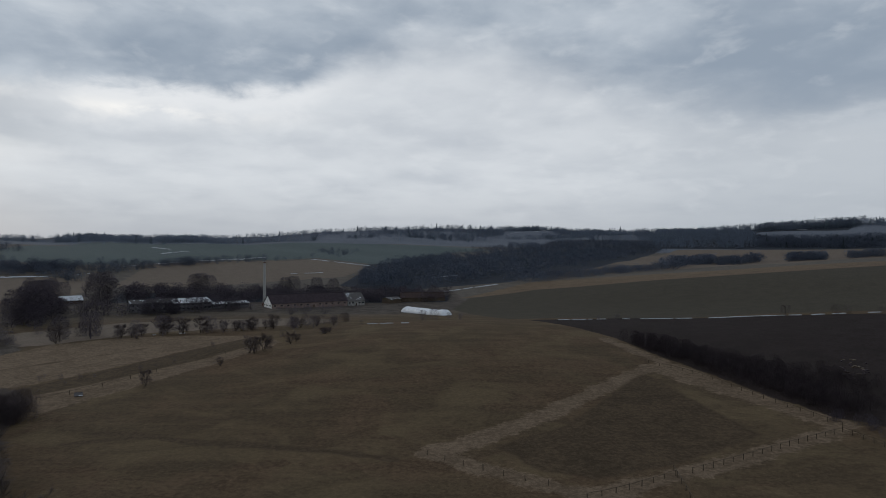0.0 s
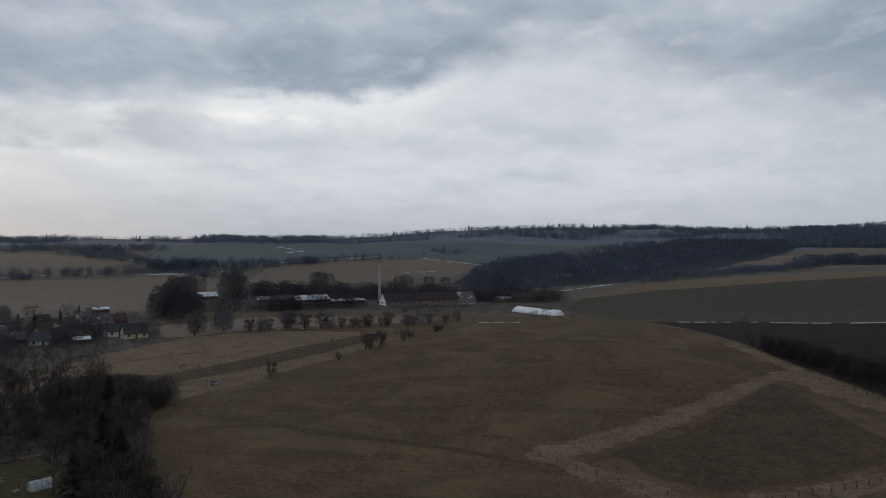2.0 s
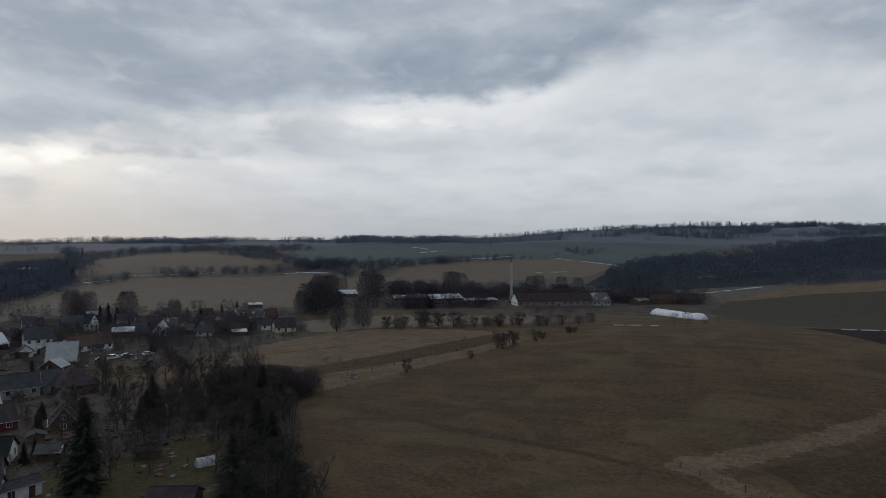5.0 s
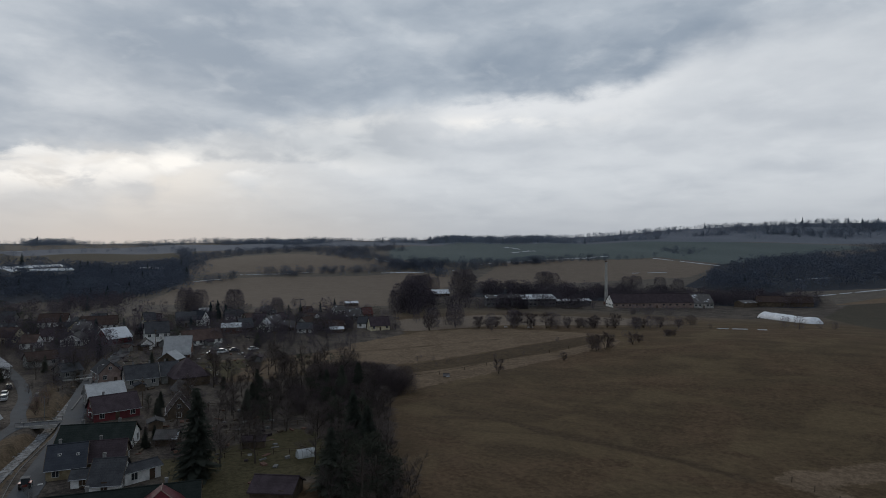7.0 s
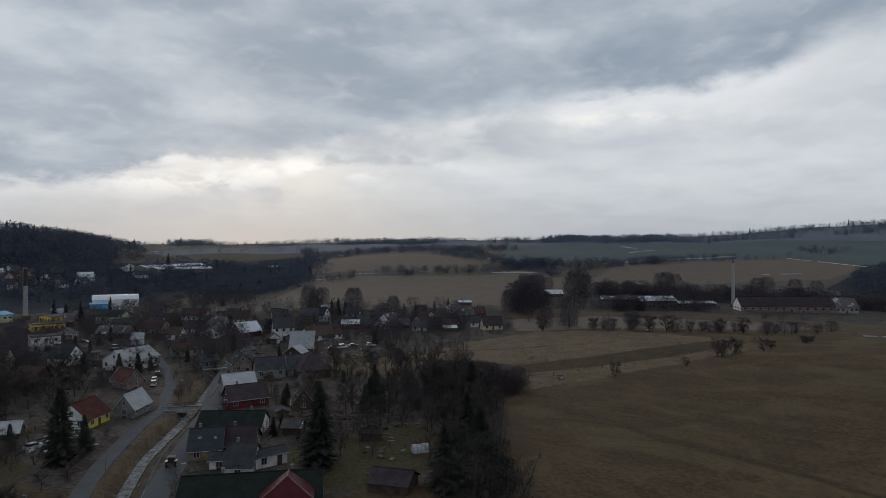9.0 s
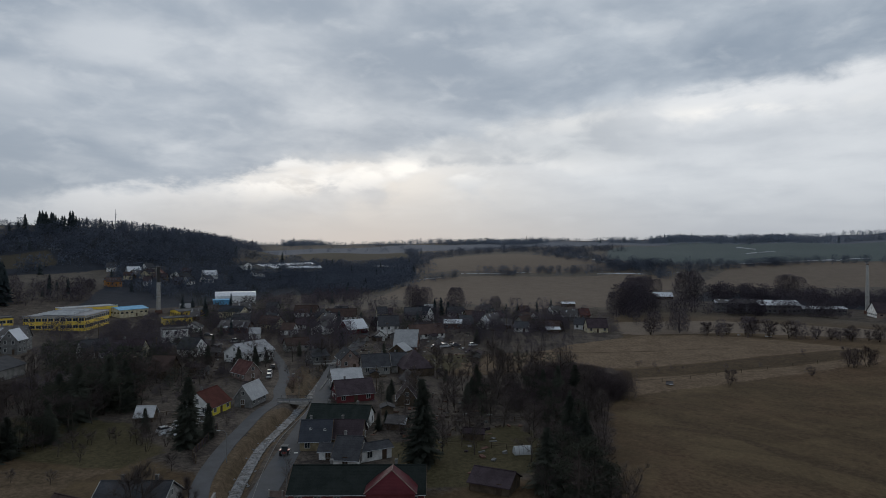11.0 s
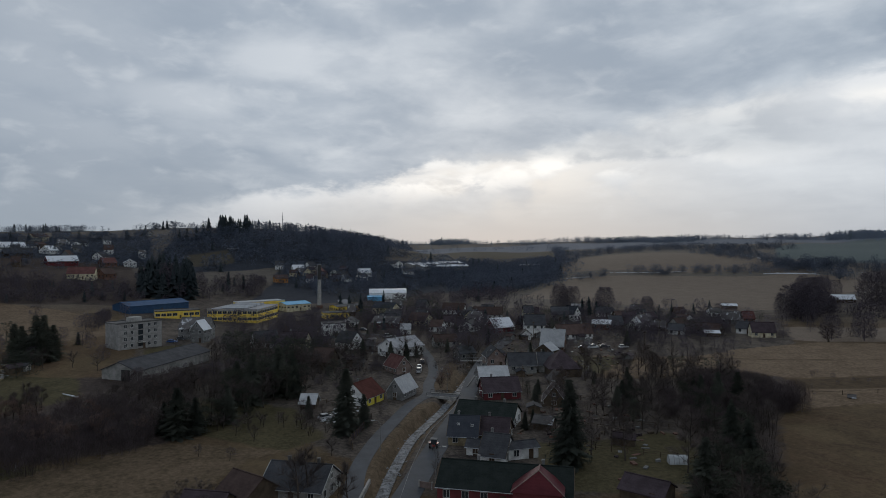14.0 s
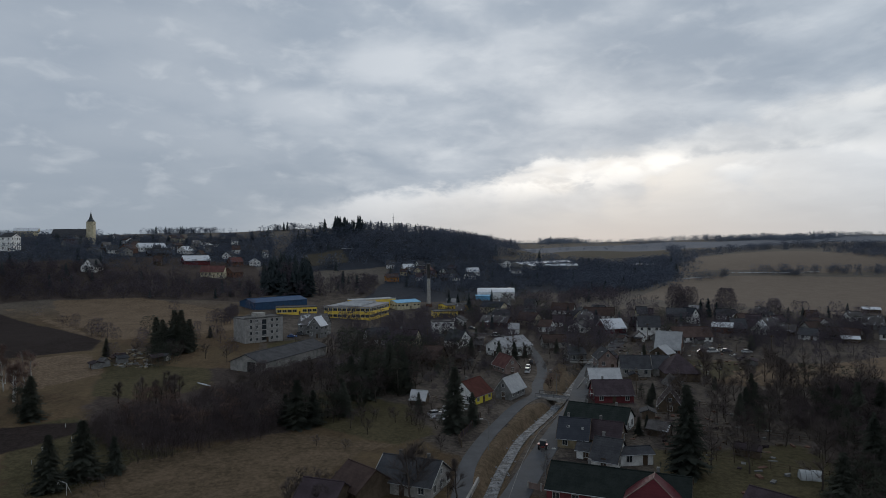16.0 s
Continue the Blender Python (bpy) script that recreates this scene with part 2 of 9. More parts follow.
def mottled(name, a, c, scale=0.6, fine=8.0, rough=0.9, metal=0.0, spec=0.3, vary=0.25, relief=0.0, thin=False):
    """A surface of two near colours: broad stains, fine grain, and a shade that differs from thing to thing."""
    m, n, b = material(name, rough, metal, spec)
    p = own_place(n)
    shift = n.tree.nodes.new("ShaderNodeVectorMath")
    shift.operation = "ADD"
    n.put(shift.inputs[0], p)
    spread = n.tree.nodes.new("ShaderNodeCombineXYZ")
    n.put(spread.inputs[0], n.math("MULTIPLY", chance(n), 53.0))
    n.put(shift.inputs[1], spread.outputs[0])
    broad = n.noise(shift.outputs[0], scale, 4.0, 0.6)
    grain = n.noise(shift.outputs[0], fine, 3.0, 0.6)
    f = n.math("ADD", n.math("MULTIPLY", broad, 0.7), n.math("MULTIPLY", grain, 0.3))
    col = n.mix(n.ramp(f, 0.36, 0.64), rgb(*a), rgb(*c))
    if vary:
        shade = n.math("ADD", n.math("MULTIPLY", chance(n), vary), 1.0 - vary / 2)
        grey = n.tree.nodes.new("ShaderNodeCombineColor")
        for slot in grey.inputs[:3]:
            n.put(slot, shade)
        col = n.mix(1.0, col, grey.outputs[0], "MULTIPLY")
    n.put(b.inputs["Base Color"], col)
    if relief:
        bump(n, b, grain, 0.6, relief)
    if thin:
        # twigs and needles finer than the eye: light comes through and round them, so they take the sky's light evenly
        up = n.tree.nodes.new("ShaderNodeCombineXYZ")
        up.inputs[2].default_value = 1.0
        face = n.tree.nodes.new("ShaderNodeVectorMath")
        face.operation = "MULTIPLY_ADD"
        n.put(face.inputs[0], n.tree.nodes.new("ShaderNodeNewGeometry").outputs["Normal"])
        face.inputs[1].default_value = (0.45, 0.45, 0.45)
        n.put(face.inputs[2], up.outputs[0])
        way = n.tree.nodes.new("ShaderNodeVectorMath")
        way.operation = "NORMALIZE"
        n.put(way.inputs[0], face.outputs[0])
        soft = n.tree.nodes.new("ShaderNodeBsdfDiffuse")
        glow = n.tree.nodes.new("ShaderNodeBsdfTranslucent")
        for shader in (soft, glow):
            n.put(shader.inputs["Color"], col)
            n.put(shader.inputs["Normal"], way.outputs[0])
        both = n.tree.nodes.new("ShaderNodeMixShader")
        both.inputs[0].default_value = 0.5
        n.tree.links.new(soft.outputs[0], both.inputs[1])
        n.tree.links.new(glow.outputs[0], both.inputs[2])
        n.tree.links.new(both.outputs[0], n.tree.nodes["Material Output"].inputs[0])
    return m


def roofing(name, a, c, row=0.33, snow=0.0, rough=0.88, metal=0.0):
    """Roof covering with courses and stains; snow 0..1 is how much of it old snow covers."""
    m, n, b = material(name, rough, metal, 0.12)
    p = own_place(n)
    sep = n.tree.nodes.new("ShaderNodeSeparateXYZ")
    n.put(sep.inputs[0], p)
    stains = n.noise(p, 0.45, 5.0, 0.65)
    grain = n.noise(p, 5.0, 3.0, 0.6)
    col = n.mix(n.ramp(n.math("ADD", n.math("MULTIPLY", stains, 0.6), n.math("MULTIPLY", grain, 0.4)), 0.38, 0.62), rgb(*a), rgb(*c))
    shade = n.math("ADD", n.math("MULTIPLY", chance(n), 0.4), 0.8)
    grey = n.tree.nodes.new("ShaderNodeCombineColor")
    for slot in grey.inputs[:3]:
        n.put(slot, shade)
    col = n.mix(1.0, col, grey.outputs[0], "MULTIPLY")
    courses = n.math("PINGPONG", n.math("ADD", n.math("MULTIPLY", sep.outputs[2], 1.6), n.math("MULTIPLY", sep.outputs[1], 0.2)), row)
    if snow:
        patch = n.math("ADD", n.math("MULTIPLY", n.noise(p, 0.35, 3.0, 0.6), 0.75), n.math("MULTIPLY", courses, 0.22))
        col = n.mix(n.ramp(patch, 0.66 - snow * 0.45, 0.70 - snow * 0.35), col, rgb(0.64, 0.66, 0.69))
    n.put(b.inputs["Base Color"], col)
    bump(n, b, n.math("ADD", courses, n.math("MULTIPLY", grain, 0.3)), 0.5, 0.08)
    return m


def glass_material():
    m, n, b = material("window_glass", 0.08, 0.0, 0.6)
    b.inputs["Base Color"].default_value = rgb(0.03, 0.035, 0.04)
    return m


def land_material():
    """The ground: pasture, with masks for the other crops and surfaces carried by the mesh."""
    m, n, b = material("land_cover", 0.97, 0.0, 0.06)
    p = place_of(n)
    broad = n.noise(p, 0.018, 5.0, 0.6, 0.4)
    mid = n.noise(p, 0.11, 5.0, 0.65, 0.5)
    tuft = n.noise(p, 0.9, 4.0, 0.7)
    fine = n.noise(p, 4.0, 3.0, 0.7)

    def mask(name, soft, ragged, wide=0.11):
        a = n.tree.nodes.new("ShaderNodeAttribute")
        a.attribute_name = name
        v = n.math("ADD", a.outputs["Fac"], n.math("MULTIPLY", n.math("SUBTRACT", mid if wide > 0.05 else broad, 0.5), ragged))
        v = n.math("ADD", v, n.math("MULTIPLY", n.math("SUBTRACT", tuft, 0.5), 3.5))
        return n.ramp(v, -soft * 0.4, soft * 0.4)

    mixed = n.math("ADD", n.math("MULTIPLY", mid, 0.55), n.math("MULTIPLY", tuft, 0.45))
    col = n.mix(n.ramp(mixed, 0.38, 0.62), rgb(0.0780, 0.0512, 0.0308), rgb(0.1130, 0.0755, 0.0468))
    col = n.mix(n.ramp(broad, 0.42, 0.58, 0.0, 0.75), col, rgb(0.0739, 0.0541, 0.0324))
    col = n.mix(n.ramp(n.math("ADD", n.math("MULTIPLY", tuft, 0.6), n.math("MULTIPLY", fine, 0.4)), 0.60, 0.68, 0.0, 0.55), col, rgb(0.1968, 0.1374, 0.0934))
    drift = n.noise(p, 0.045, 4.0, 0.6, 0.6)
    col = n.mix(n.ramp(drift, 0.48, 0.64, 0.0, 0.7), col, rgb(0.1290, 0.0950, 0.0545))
    # long bands where the hay was cut, along the slope
    along = n.tree.nodes.new("ShaderNodeMapping")
    along.inputs["Rotation"].default_value = (0, 0, radians(-32))
    along.inputs["Scale"].default_value = (0.05, 0.3, 0.1)
    n.put(along.inputs["Vector"], p)
    band = n.noise(along.outputs[0], 0.55, 3.0, 0.55, 0.3)
    col = n.mix(n.ramp(band, 0.46, 0.62, 0.0, 0.22), col, rgb(0.1320, 0.0960, 0.0560))
    col = n.mix(n.ramp(band, 0.50, 0.34, 0.0, 0.2), col, rgb(0.0640, 0.0450, 0.0290))
    for name, dark, light, soft, ragged in (
            # land far from the camera is painted greyer, like distance haze
            ("hazed_meadow", (0.0903, 0.0792, 0.0682), (0.1365, 0.1177, 0.1001), 150.0, 0.0),
            # blue-grey haze of the far hills, put into the ground's colour
            ("far_haze", (0.1086, 0.1223, 0.1482), (0.1439, 0.1557, 0.1840), 30.0, 60.0),
            ("tan_field", (0.1400, 0.1110, 0.0876), (0.1733, 0.1395, 0.1119), 5.0, 10.0),
            ("garden", (0.0430, 0.0362, 0.0335), (0.1180, 0.0985, 0.0810), 4.0, 12.0),
            # floor of far woods: haze blue painted in, darkened to merge with shaded crowns
            ("hazed_hill_floor", (0.0250, 0.0290, 0.0375), (0.0390, 0.0440, 0.0550), 3.0, 12.0),
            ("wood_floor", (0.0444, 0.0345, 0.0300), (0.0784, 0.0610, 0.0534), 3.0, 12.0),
            ("straw_grass", (0.1120, 0.0800, 0.0530), (0.1720, 0.1250, 0.0850), 2.0, 8.0),
            ("green_crop", (0.0752, 0.0959, 0.0966), (0.1001, 0.1222, 0.1201), 5.0, 10.0),
            ("olive_field", (0.0560, 0.0490, 0.0365), (0.0705, 0.0610, 0.0460), 4.0, 8.0),
            ("green_grass", (0.0494, 0.0433, 0.0227), (0.0828, 0.0700, 0.0391), 2.0, 7.0),
            ("bank_grass", (0.0741, 0.0554, 0.0346), (0.1270, 0.0921, 0.0620), 1.5, 5.0),
            ("rank_grass", (0.0540, 0.0386, 0.0240), (0.0851, 0.0597, 0.0372), 2.0, 7.0),
            ("ploughed", (0.0212, 0.0154, 0.0140), (0.0322, 0.0236, 0.0218), 1.5, 4.0)):
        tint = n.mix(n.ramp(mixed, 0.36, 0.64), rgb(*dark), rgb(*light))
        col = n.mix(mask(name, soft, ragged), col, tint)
    speck = n.ramp(n.math("ADD", n.math("MULTIPLY", tuft, 0.5), n.math("MULTIPLY", fine, 0.5)), 0.36, 0.64, 0.80, 1.20)
    grain = n.tree.nodes.new("ShaderNodeCombineColor")
    for slot in grain.inputs[:3]:
        n.put(slot, speck)
    col = n.mix(1.0, col, grain.outputs[0], "MULTIPLY")
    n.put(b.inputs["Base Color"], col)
    bump(n, b, n.math("ADD", n.math("MULTIPLY", tuft, 0.7), n.math("MULTIPLY", fine, 0.3)), 0.45, 0.3)
    return m


def asphalt_material():
    m, n, b = material("worn_asphalt", 0.92, 0.0, 0.12)
    p = place_of(n)
    wet = n.noise(p, 0.25, 4.0, 0.6)
    grit = n.noise(p, 6.0, 3.0, 0.7)
    col = n.mix(n.ramp(n.math("ADD", n.math("MULTIPLY", wet, 0.7), n.math("MULTIPLY", grit, 0.3)), 0.38, 0.62), rgb(0.062, 0.066, 0.073), rgb(0.094, 0.098, 0.106))
    n.put(b.inputs["Base Color"], col)
    n.put(b.inputs["Roughness"], n.ramp(wet, 0.4, 0.6, 0.8, 0.95))
    bump(n, b, grit, 0.3, 0.01)
    return m


M = {}
M["land"] = land_material()
M["asphalt"] = asphalt_material()
M["glass"] = glass_material()
M["white"] = mottled("white_plaster", (0.56, 0.56, 0.545), (0.83, 0.83, 0.81))
M["cream"] = mottled("cream_plaster", (0.3960, 0.3410, 0.2310), (0.6380, 0.5830, 0.4180))
M["yellow"] = mottled("yellow_plaster", (0.7068, 0.4910, 0.0720), (0.8208, 0.6026, 0.1200), vary=0.1)
M["lemon"] = mottled("bright_yellow_plaster", (0.612, 0.510, 0.051), (0.680, 0.578, 0.102), vary=0.1)
M["grey"] = mottled("grey_render", (0.1156, 0.1156, 0.1114), (0.2167, 0.2167, 0.2142))
M["pale"] = mottled("pale_weathered_render", (0.1828, 0.1828, 0.1701), (0.3323, 0.3158, 0.2972))
M["beige"] = mottled("beige_render", (0.19, 0.15, 0.09), (0.34, 0.28, 0.18))
M["pink"] = mottled("pinkish_old_plaster", (0.1496, 0.1093, 0.0945), (0.2543, 0.1899, 0.1673))
M["film"] = mottled("clouded_tunnel_film", (0.34, 0.36, 0.37), (0.50, 0.52, 0.53), rough=0.4, vary=0.0)
M["panel"] = mottled("washed_panel_concrete", (0.2188, 0.2100, 0.2012), (0.3325, 0.3237, 0.3106), vary=0.1)
M["red"] = mottled("dark_red_boards", (0.1034, 0.0239, 0.0270), (0.1510, 0.0357, 0.0398))
M["orange"] = mottled("orange_plaster", (0.45, 0.20, 0.06), (0.52, 0.26, 0.09))
M["sky"] = mottled("light_blue_panels", (0.10, 0.32, 0.55), (0.16, 0.42, 0.66), vary=0.1)
M["blue"] = mottled("blue_sheet_metal", (0.0121, 0.0443, 0.1076), (0.0202, 0.0645, 0.1384), rough=0.5, vary=0.1)
M["timber"] = mottled("weathered_timber", (0.0609, 0.0437, 0.0299), (0.1207, 0.0909, 0.0644), fine=20.0)
M["brick"] = mottled("old_brick", (0.1125, 0.0562, 0.0413), (0.1688, 0.0960, 0.0705), fine=14.0)
M["sooty_brick"] = mottled("sooty_chimney_brick", (0.048, 0.034, 0.029), (0.095, 0.066, 0.055), fine=14.0)
M["concrete"] = mottled("aged_concrete", (0.26, 0.25, 0.23), (0.38, 0.37, 0.35), relief=0.02)
M["frame"] = mottled("window_paint", (0.3315, 0.3315, 0.3217), (0.5460, 0.5460, 0.5265))
M["door"] = mottled("brown_door_paint", (0.05, 0.035, 0.025), (0.09, 0.06, 0.04))
M["slate"] = roofing("dark_slate", (0.0399, 0.0416, 0.0468), (0.0676, 0.0687, 0.0744))
M["green_roof"] = roofing("dark_green_shingle", (0.0130, 0.0181, 0.0165), (0.0243, 0.0301, 0.0278))
M["blue_roof"] = roofing("blue_grey_sheet_roof", (0.0291, 0.0331, 0.0416), (0.0423, 0.0462, 0.0560))
M["brown_roof"] = roofing("brown_tile", (0.0553, 0.0369, 0.0326), (0.0881, 0.0609, 0.0534))
M["umber_roof"] = roofing("umber_boarded_roof", (0.0363, 0.0276, 0.0305), (0.0612, 0.0464, 0.0532))
M["red_roof"] = roofing("red_tile", (0.062, 0.022, 0.018), (0.098, 0.036, 0.029))
M["rose_roof"] = roofing("faded_red_tile", (0.08, 0.036, 0.033), (0.14, 0.068, 0.062))
M["metal_red"] = roofing("dark_red_sheet_roof", (0.0605, 0.0101, 0.0141), (0.0857, 0.0151, 0.0192), rough=0.45)
M["pale_roof"] = roofing("pale_metal_roof", (0.3142, 0.3216, 0.3291), (0.4189, 0.4264, 0.4338), rough=0.6)
M["weathered"] = roofing("weathered_pale_sheet_roof", (0.2475, 0.2475, 0.2523), (0.3427, 0.3427, 0.3522))
M["grey_roof"] = roofing("grey_fibre_roof", (0.0818, 0.0792, 0.0786), (0.1339, 0.1296, 0.1280))
M["snow_roof"] = roofing("roof_under_thin_snow", (0.10, 0.085, 0.08), (0.16, 0.14, 0.13), snow=0.95)
M["snow_patch"] = roofing("roof_with_snow_patches", (0.085, 0.08, 0.078), (0.13, 0.12, 0.118), snow=0.42)
M["sky_roof"] = roofing("light_blue_sheet_roof", (0.12, 0.33, 0.52), (0.20, 0.42, 0.60), snow=0.3, rough=0.5)
M["deep_blue_roof"] = roofing("blue_sheet_roof", (0.0210, 0.0588, 0.1302), (0.0336, 0.0798, 0.1649), rough=0.5)
M["bark"] = mottled("dark_bark", (0.040, 0.031, 0.026), (0.080, 0.064, 0.054), scale=2.0, fine=10.0)
M["twig"] = mottled("bare_twigs", (0.0932, 0.0790, 0.0770), (0.1782, 0.1519, 0.1438), scale=0.5, vary=0.5, thin=True)
M["blackthorn"] = mottled("blackish_thorn_twigs", (0.0568, 0.0455, 0.0512), (0.1024, 0.0824, 0.0880), scale=0.5, vary=0.3, thin=True)
M["hazel"] = mottled("purplish_brown_twigs", (0.0838, 0.0685, 0.0725), (0.1523, 0.1239, 0.1257), scale=0.5, vary=0.3, thin=True)
M["birch"] = mottled("birch_bark", (0.30, 0.29, 0.27), (0.50, 0.49, 0.46), scale=3.0)
M["russet"] = mottled("russet_twigs", (0.1747, 0.1188, 0.1025), (0.2888, 0.2003, 0.1770), scale=0.5, vary=0.4, thin=True)
M["needle"] = mottled("spruce_needles", (0.0600, 0.0680, 0.0580), (0.1200, 0.1280, 0.1040), scale=0.8, vary=0.5, thin=True)
M["pine"] = mottled("mixed_evergreen_needles", (0.0520, 0.0580, 0.0480), (0.1040, 0.1100, 0.0860), scale=0.6, vary=0.3, thin=True)
M["snow"] = mottled("old_grey_snow", (0.52, 0.54, 0.58), (0.66, 0.68, 0.72), scale=0.3, fine=2.0, vary=0.1)
M["plastic"] = mottled("white_plastic_sheet", (0.60, 0.62, 0.65), (0.78, 0.80, 0.83), rough=0.4, relief=0.05)
M["stone"] = mottled("grey_stones", (0.1200, 0.1200, 0.1200), (0.2850, 0.2925, 0.3000), scale=1.0, fine=6.0)
M["rubber"] = mottled("black_rubber", (0.012, 0.012, 0.012), (0.025, 0.025, 0.025))
M["car_white"] = mottled("white_car_paint", (0.4030, 0.4095, 0.4160), (0.4550, 0.4615, 0.4680), rough=0.3, spec=0.5, vary=0.0)
M["car_dark"] = mottled("dark_car_paint", (0.03, 0.035, 0.045), (0.05, 0.055, 0.065), rough=0.3, spec=0.5, vary=0.0)
M["car_blue"] = mottled("blue_car_paint", (0.03, 0.09, 0.28), (0.04, 0.11, 0.32), rough=0.3, spec=0.5, vary=0.0)
M["car_red"] = mottled("red_tractor_paint", (0.22, 0.03, 0.025), (0.28, 0.045, 0.035), rough=0.4, spec=0.5, vary=0.0)
M["steel"] = mottled("galvanised_steel", (0.30, 0.31, 0.32), (0.42, 0.43, 0.44), rough=0.5, metal=0.6)
M["soot"] = mottled("sooty_steel", (0.02, 0.02, 0.02), (0.045, 0.042, 0.04), rough=0.6)
M["ice"] = mottled("grey_stream_ice", (0.022, 0.025, 0.029), (0.165, 0.180, 0.200), scale=0.9, fine=3.5, rough=0.7, spec=0.2)
# far trees: distance haze is put into these paler, bluer twig and needle colours
M["mid_twig"] = mottled("hazed_mid_wood", (0.1112, 0.1336, 0.1817), (0.1576, 0.1837, 0.2411), scale=0.02, fine=0.3, vary=0.2, thin=True)
M["distant_twig"] = mottled("hazed_far_wood", (0.1725, 0.2100, 0.2730), (0.2325, 0.2775, 0.3525), scale=0.02, fine=0.3, vary=0.2, thin=True)
M["distant_needle"] = mottled("hazed_far_needles", (0.1836, 0.2268, 0.2764), (0.2484, 0.3024, 0.3564), scale=0.02, fine=0.3, vary=0.2, thin=True)
M["far_twig"] = mottled("hazed_grey_twigs", (0.0942, 0.0830, 0.1010), (0.1615, 0.1413, 0.1660), scale=0.02, fine=0.3, vary=0.2, thin=True)
M["far_needle"] = mottled("hazed_blue_needles", (0.0528, 0.0704, 0.0774), (0.0968, 0.1162, 0.1232), scale=0.02, fine=0.3, vary=0.2, thin=True)
M["verdigris"] = mottled("dark_copper_spire", (0.035, 0.045, 0.050), (0.06, 0.07, 0.075), rough=0.6)

# ---- builders ----
class Shape:
    """Collects corners and faces of one mesh."""

    def __init__(self):
        self.v, self.f = [], []

    def poly(self, *corners):
        k = len(self.v)
        self.v += [tuple(c) for c in corners]
        self.f.append(tuple(range(k, k + len(corners))))

    def box(self, x0, y0, z0, x1, y1, z1):
        k = len(self.v)
        self.v += [(x, y, z) for z in (z0, z1) for x, y in ((x0, y0), (x1, y0), (x1, y1), (x0, y1))]
        self.f += [tuple(k + i for i in q) for q in ((3, 2, 1, 0), (4, 5, 6, 7), (0, 1, 5, 4), (1, 2, 6, 5), (2, 3, 7, 6), (3, 0, 4, 7))]

    def slab(self, a, b, c, d, thick):
        """A sheet a, b, c, d (counter-clockwise from above) with its thickness below."""
        k = len(self.v)
        self.v += [tuple(q) for q in (a, b, c, d)] + [(q[0], q[1], q[2] - thick) for q in (a, b, c, d)]
        self.f += [tuple(k + i for i in q) for q in ((0, 1, 2, 3), (7, 6, 5, 4), (0, 4, 5, 1), (1, 5, 6, 2), (2, 6, 7, 3), (3, 7, 4, 0))]

    def tube(self, path, radii, sides=5, cap=True):
        k0 = len(self.v)
        path = [Vector(p) for p in path]
        for i, p in enumerate(path):
            d = (path[min(i + 1, len(path) - 1)] - path[max(i - 1, 0)]).normalized()
            a = d.cross(Vector((0.31, 0.93, 0.17))).normalized()
            b = d.cross(a)
            for s in range(sides):
                w = 2 * math.pi * s / sides
                self.v.append(tuple(p + radii[i] * (math.cos(w) * a + math.sin(w) * b)))
        for i in range(len(path) - 1):
            for s in range(sides):
                q, r = k0 + i * sides, (s + 1) % sides
                self.f.append((q + s, q + r, q + sides + r, q + sides + s))
        if cap:
            self.f.append(tuple(k0 + (len(path) - 1) * sides + s for s in range(sides)))
            self.f.append(tuple(k0 + s for s in reversed(range(sides))))

    def mesh(self, name):
        me = bpy.data.meshes.new(name)
        me.from_pydata(self.v, [], self.f)
        me.update()
        return me


def part(name, shape, mat, parent=None, label="", at=None):
    me = shape if isinstance(shape, bpy.types.Mesh) else shape.mesh(name)
    if not me.materials:
        me.materials.append(M[mat])
    ob = new(name, me)
    if parent is not None:
        ob.parent = parent
    if at is not None:
        ob.matrix_basis = at
    if label:
        ob["label"] = label
    return ob


def ground_z(x, y):
    return float(heights(x, y)[0])


def line_points(corners, step):
    """Points every step metres along a smooth line through the corners."""
    c = np.array(corners, float)
    s = np.concatenate([[0], np.cumsum(np.hypot(*np.diff(c, axis=0).T))])
    u = np.linspace(0, s[-1], max(2, int(s[-1] / step) + 1))
    return smooth_row(s, c, u)


def off_line(x, y, line):
    """Distance of arrays x, y from a polyline."""
    best = np.full(x.shape, 1e9)
    for a, b in zip(line[:-1], line[1:]):
        d = b - a
        u = np.clip(((x - a[0]) * d[0] + (y - a[1]) * d[1]) / max(d @ d, 1e-9), 0, 1)
        best = np.minimum(best, np.hypot(x - a[0] - u * d[0], y - a[1] - u * d[1]))
    return best


def inside(x, y, corners):
    """Metres inside (+) or outside (-) a polygon."""
    c = np.array(corners, float)
    ring = np.vstack([c, c[:1]])
    d = off_line(x, y, ring)
    odd = np.zeros(x.shape, bool)
    for (x0, y0), (x1, y1) in zip(ring[:-1], ring[1:]):
        if y0 != y1:
            odd ^= ((y0 > y) != (y1 > y)) & (x < (x1 - x0) * (y - y0) / (y1 - y0) + x0)
    return np.where(odd, d, -d)


# ---- roads and stream, as lines on the plan ----
MAIN_ROAD = [(-70, 18), (-96, 41), (-118, 58), (-132, 69), (-155, 87), (-180, 104), (-202, 120), (-225, 139), (-251, 164), (-290, 190), (-330, 205)]
LANE = [(-94.4, 31.7), (-104.2, 36.1), (-117.5, 42.0), (-131.0, 50.3), (-146.0, 61.5), (-161.9, 74.6), (-168.4, 81.7), (-181.6, 88.7), (-195.7, 97.3), (-217.5, 107.2), (-245.7, 117.1), (-268.0, 123.6), (-283.1, 122.7), (-297.2, 118.0), (-306.2, 109.2)]
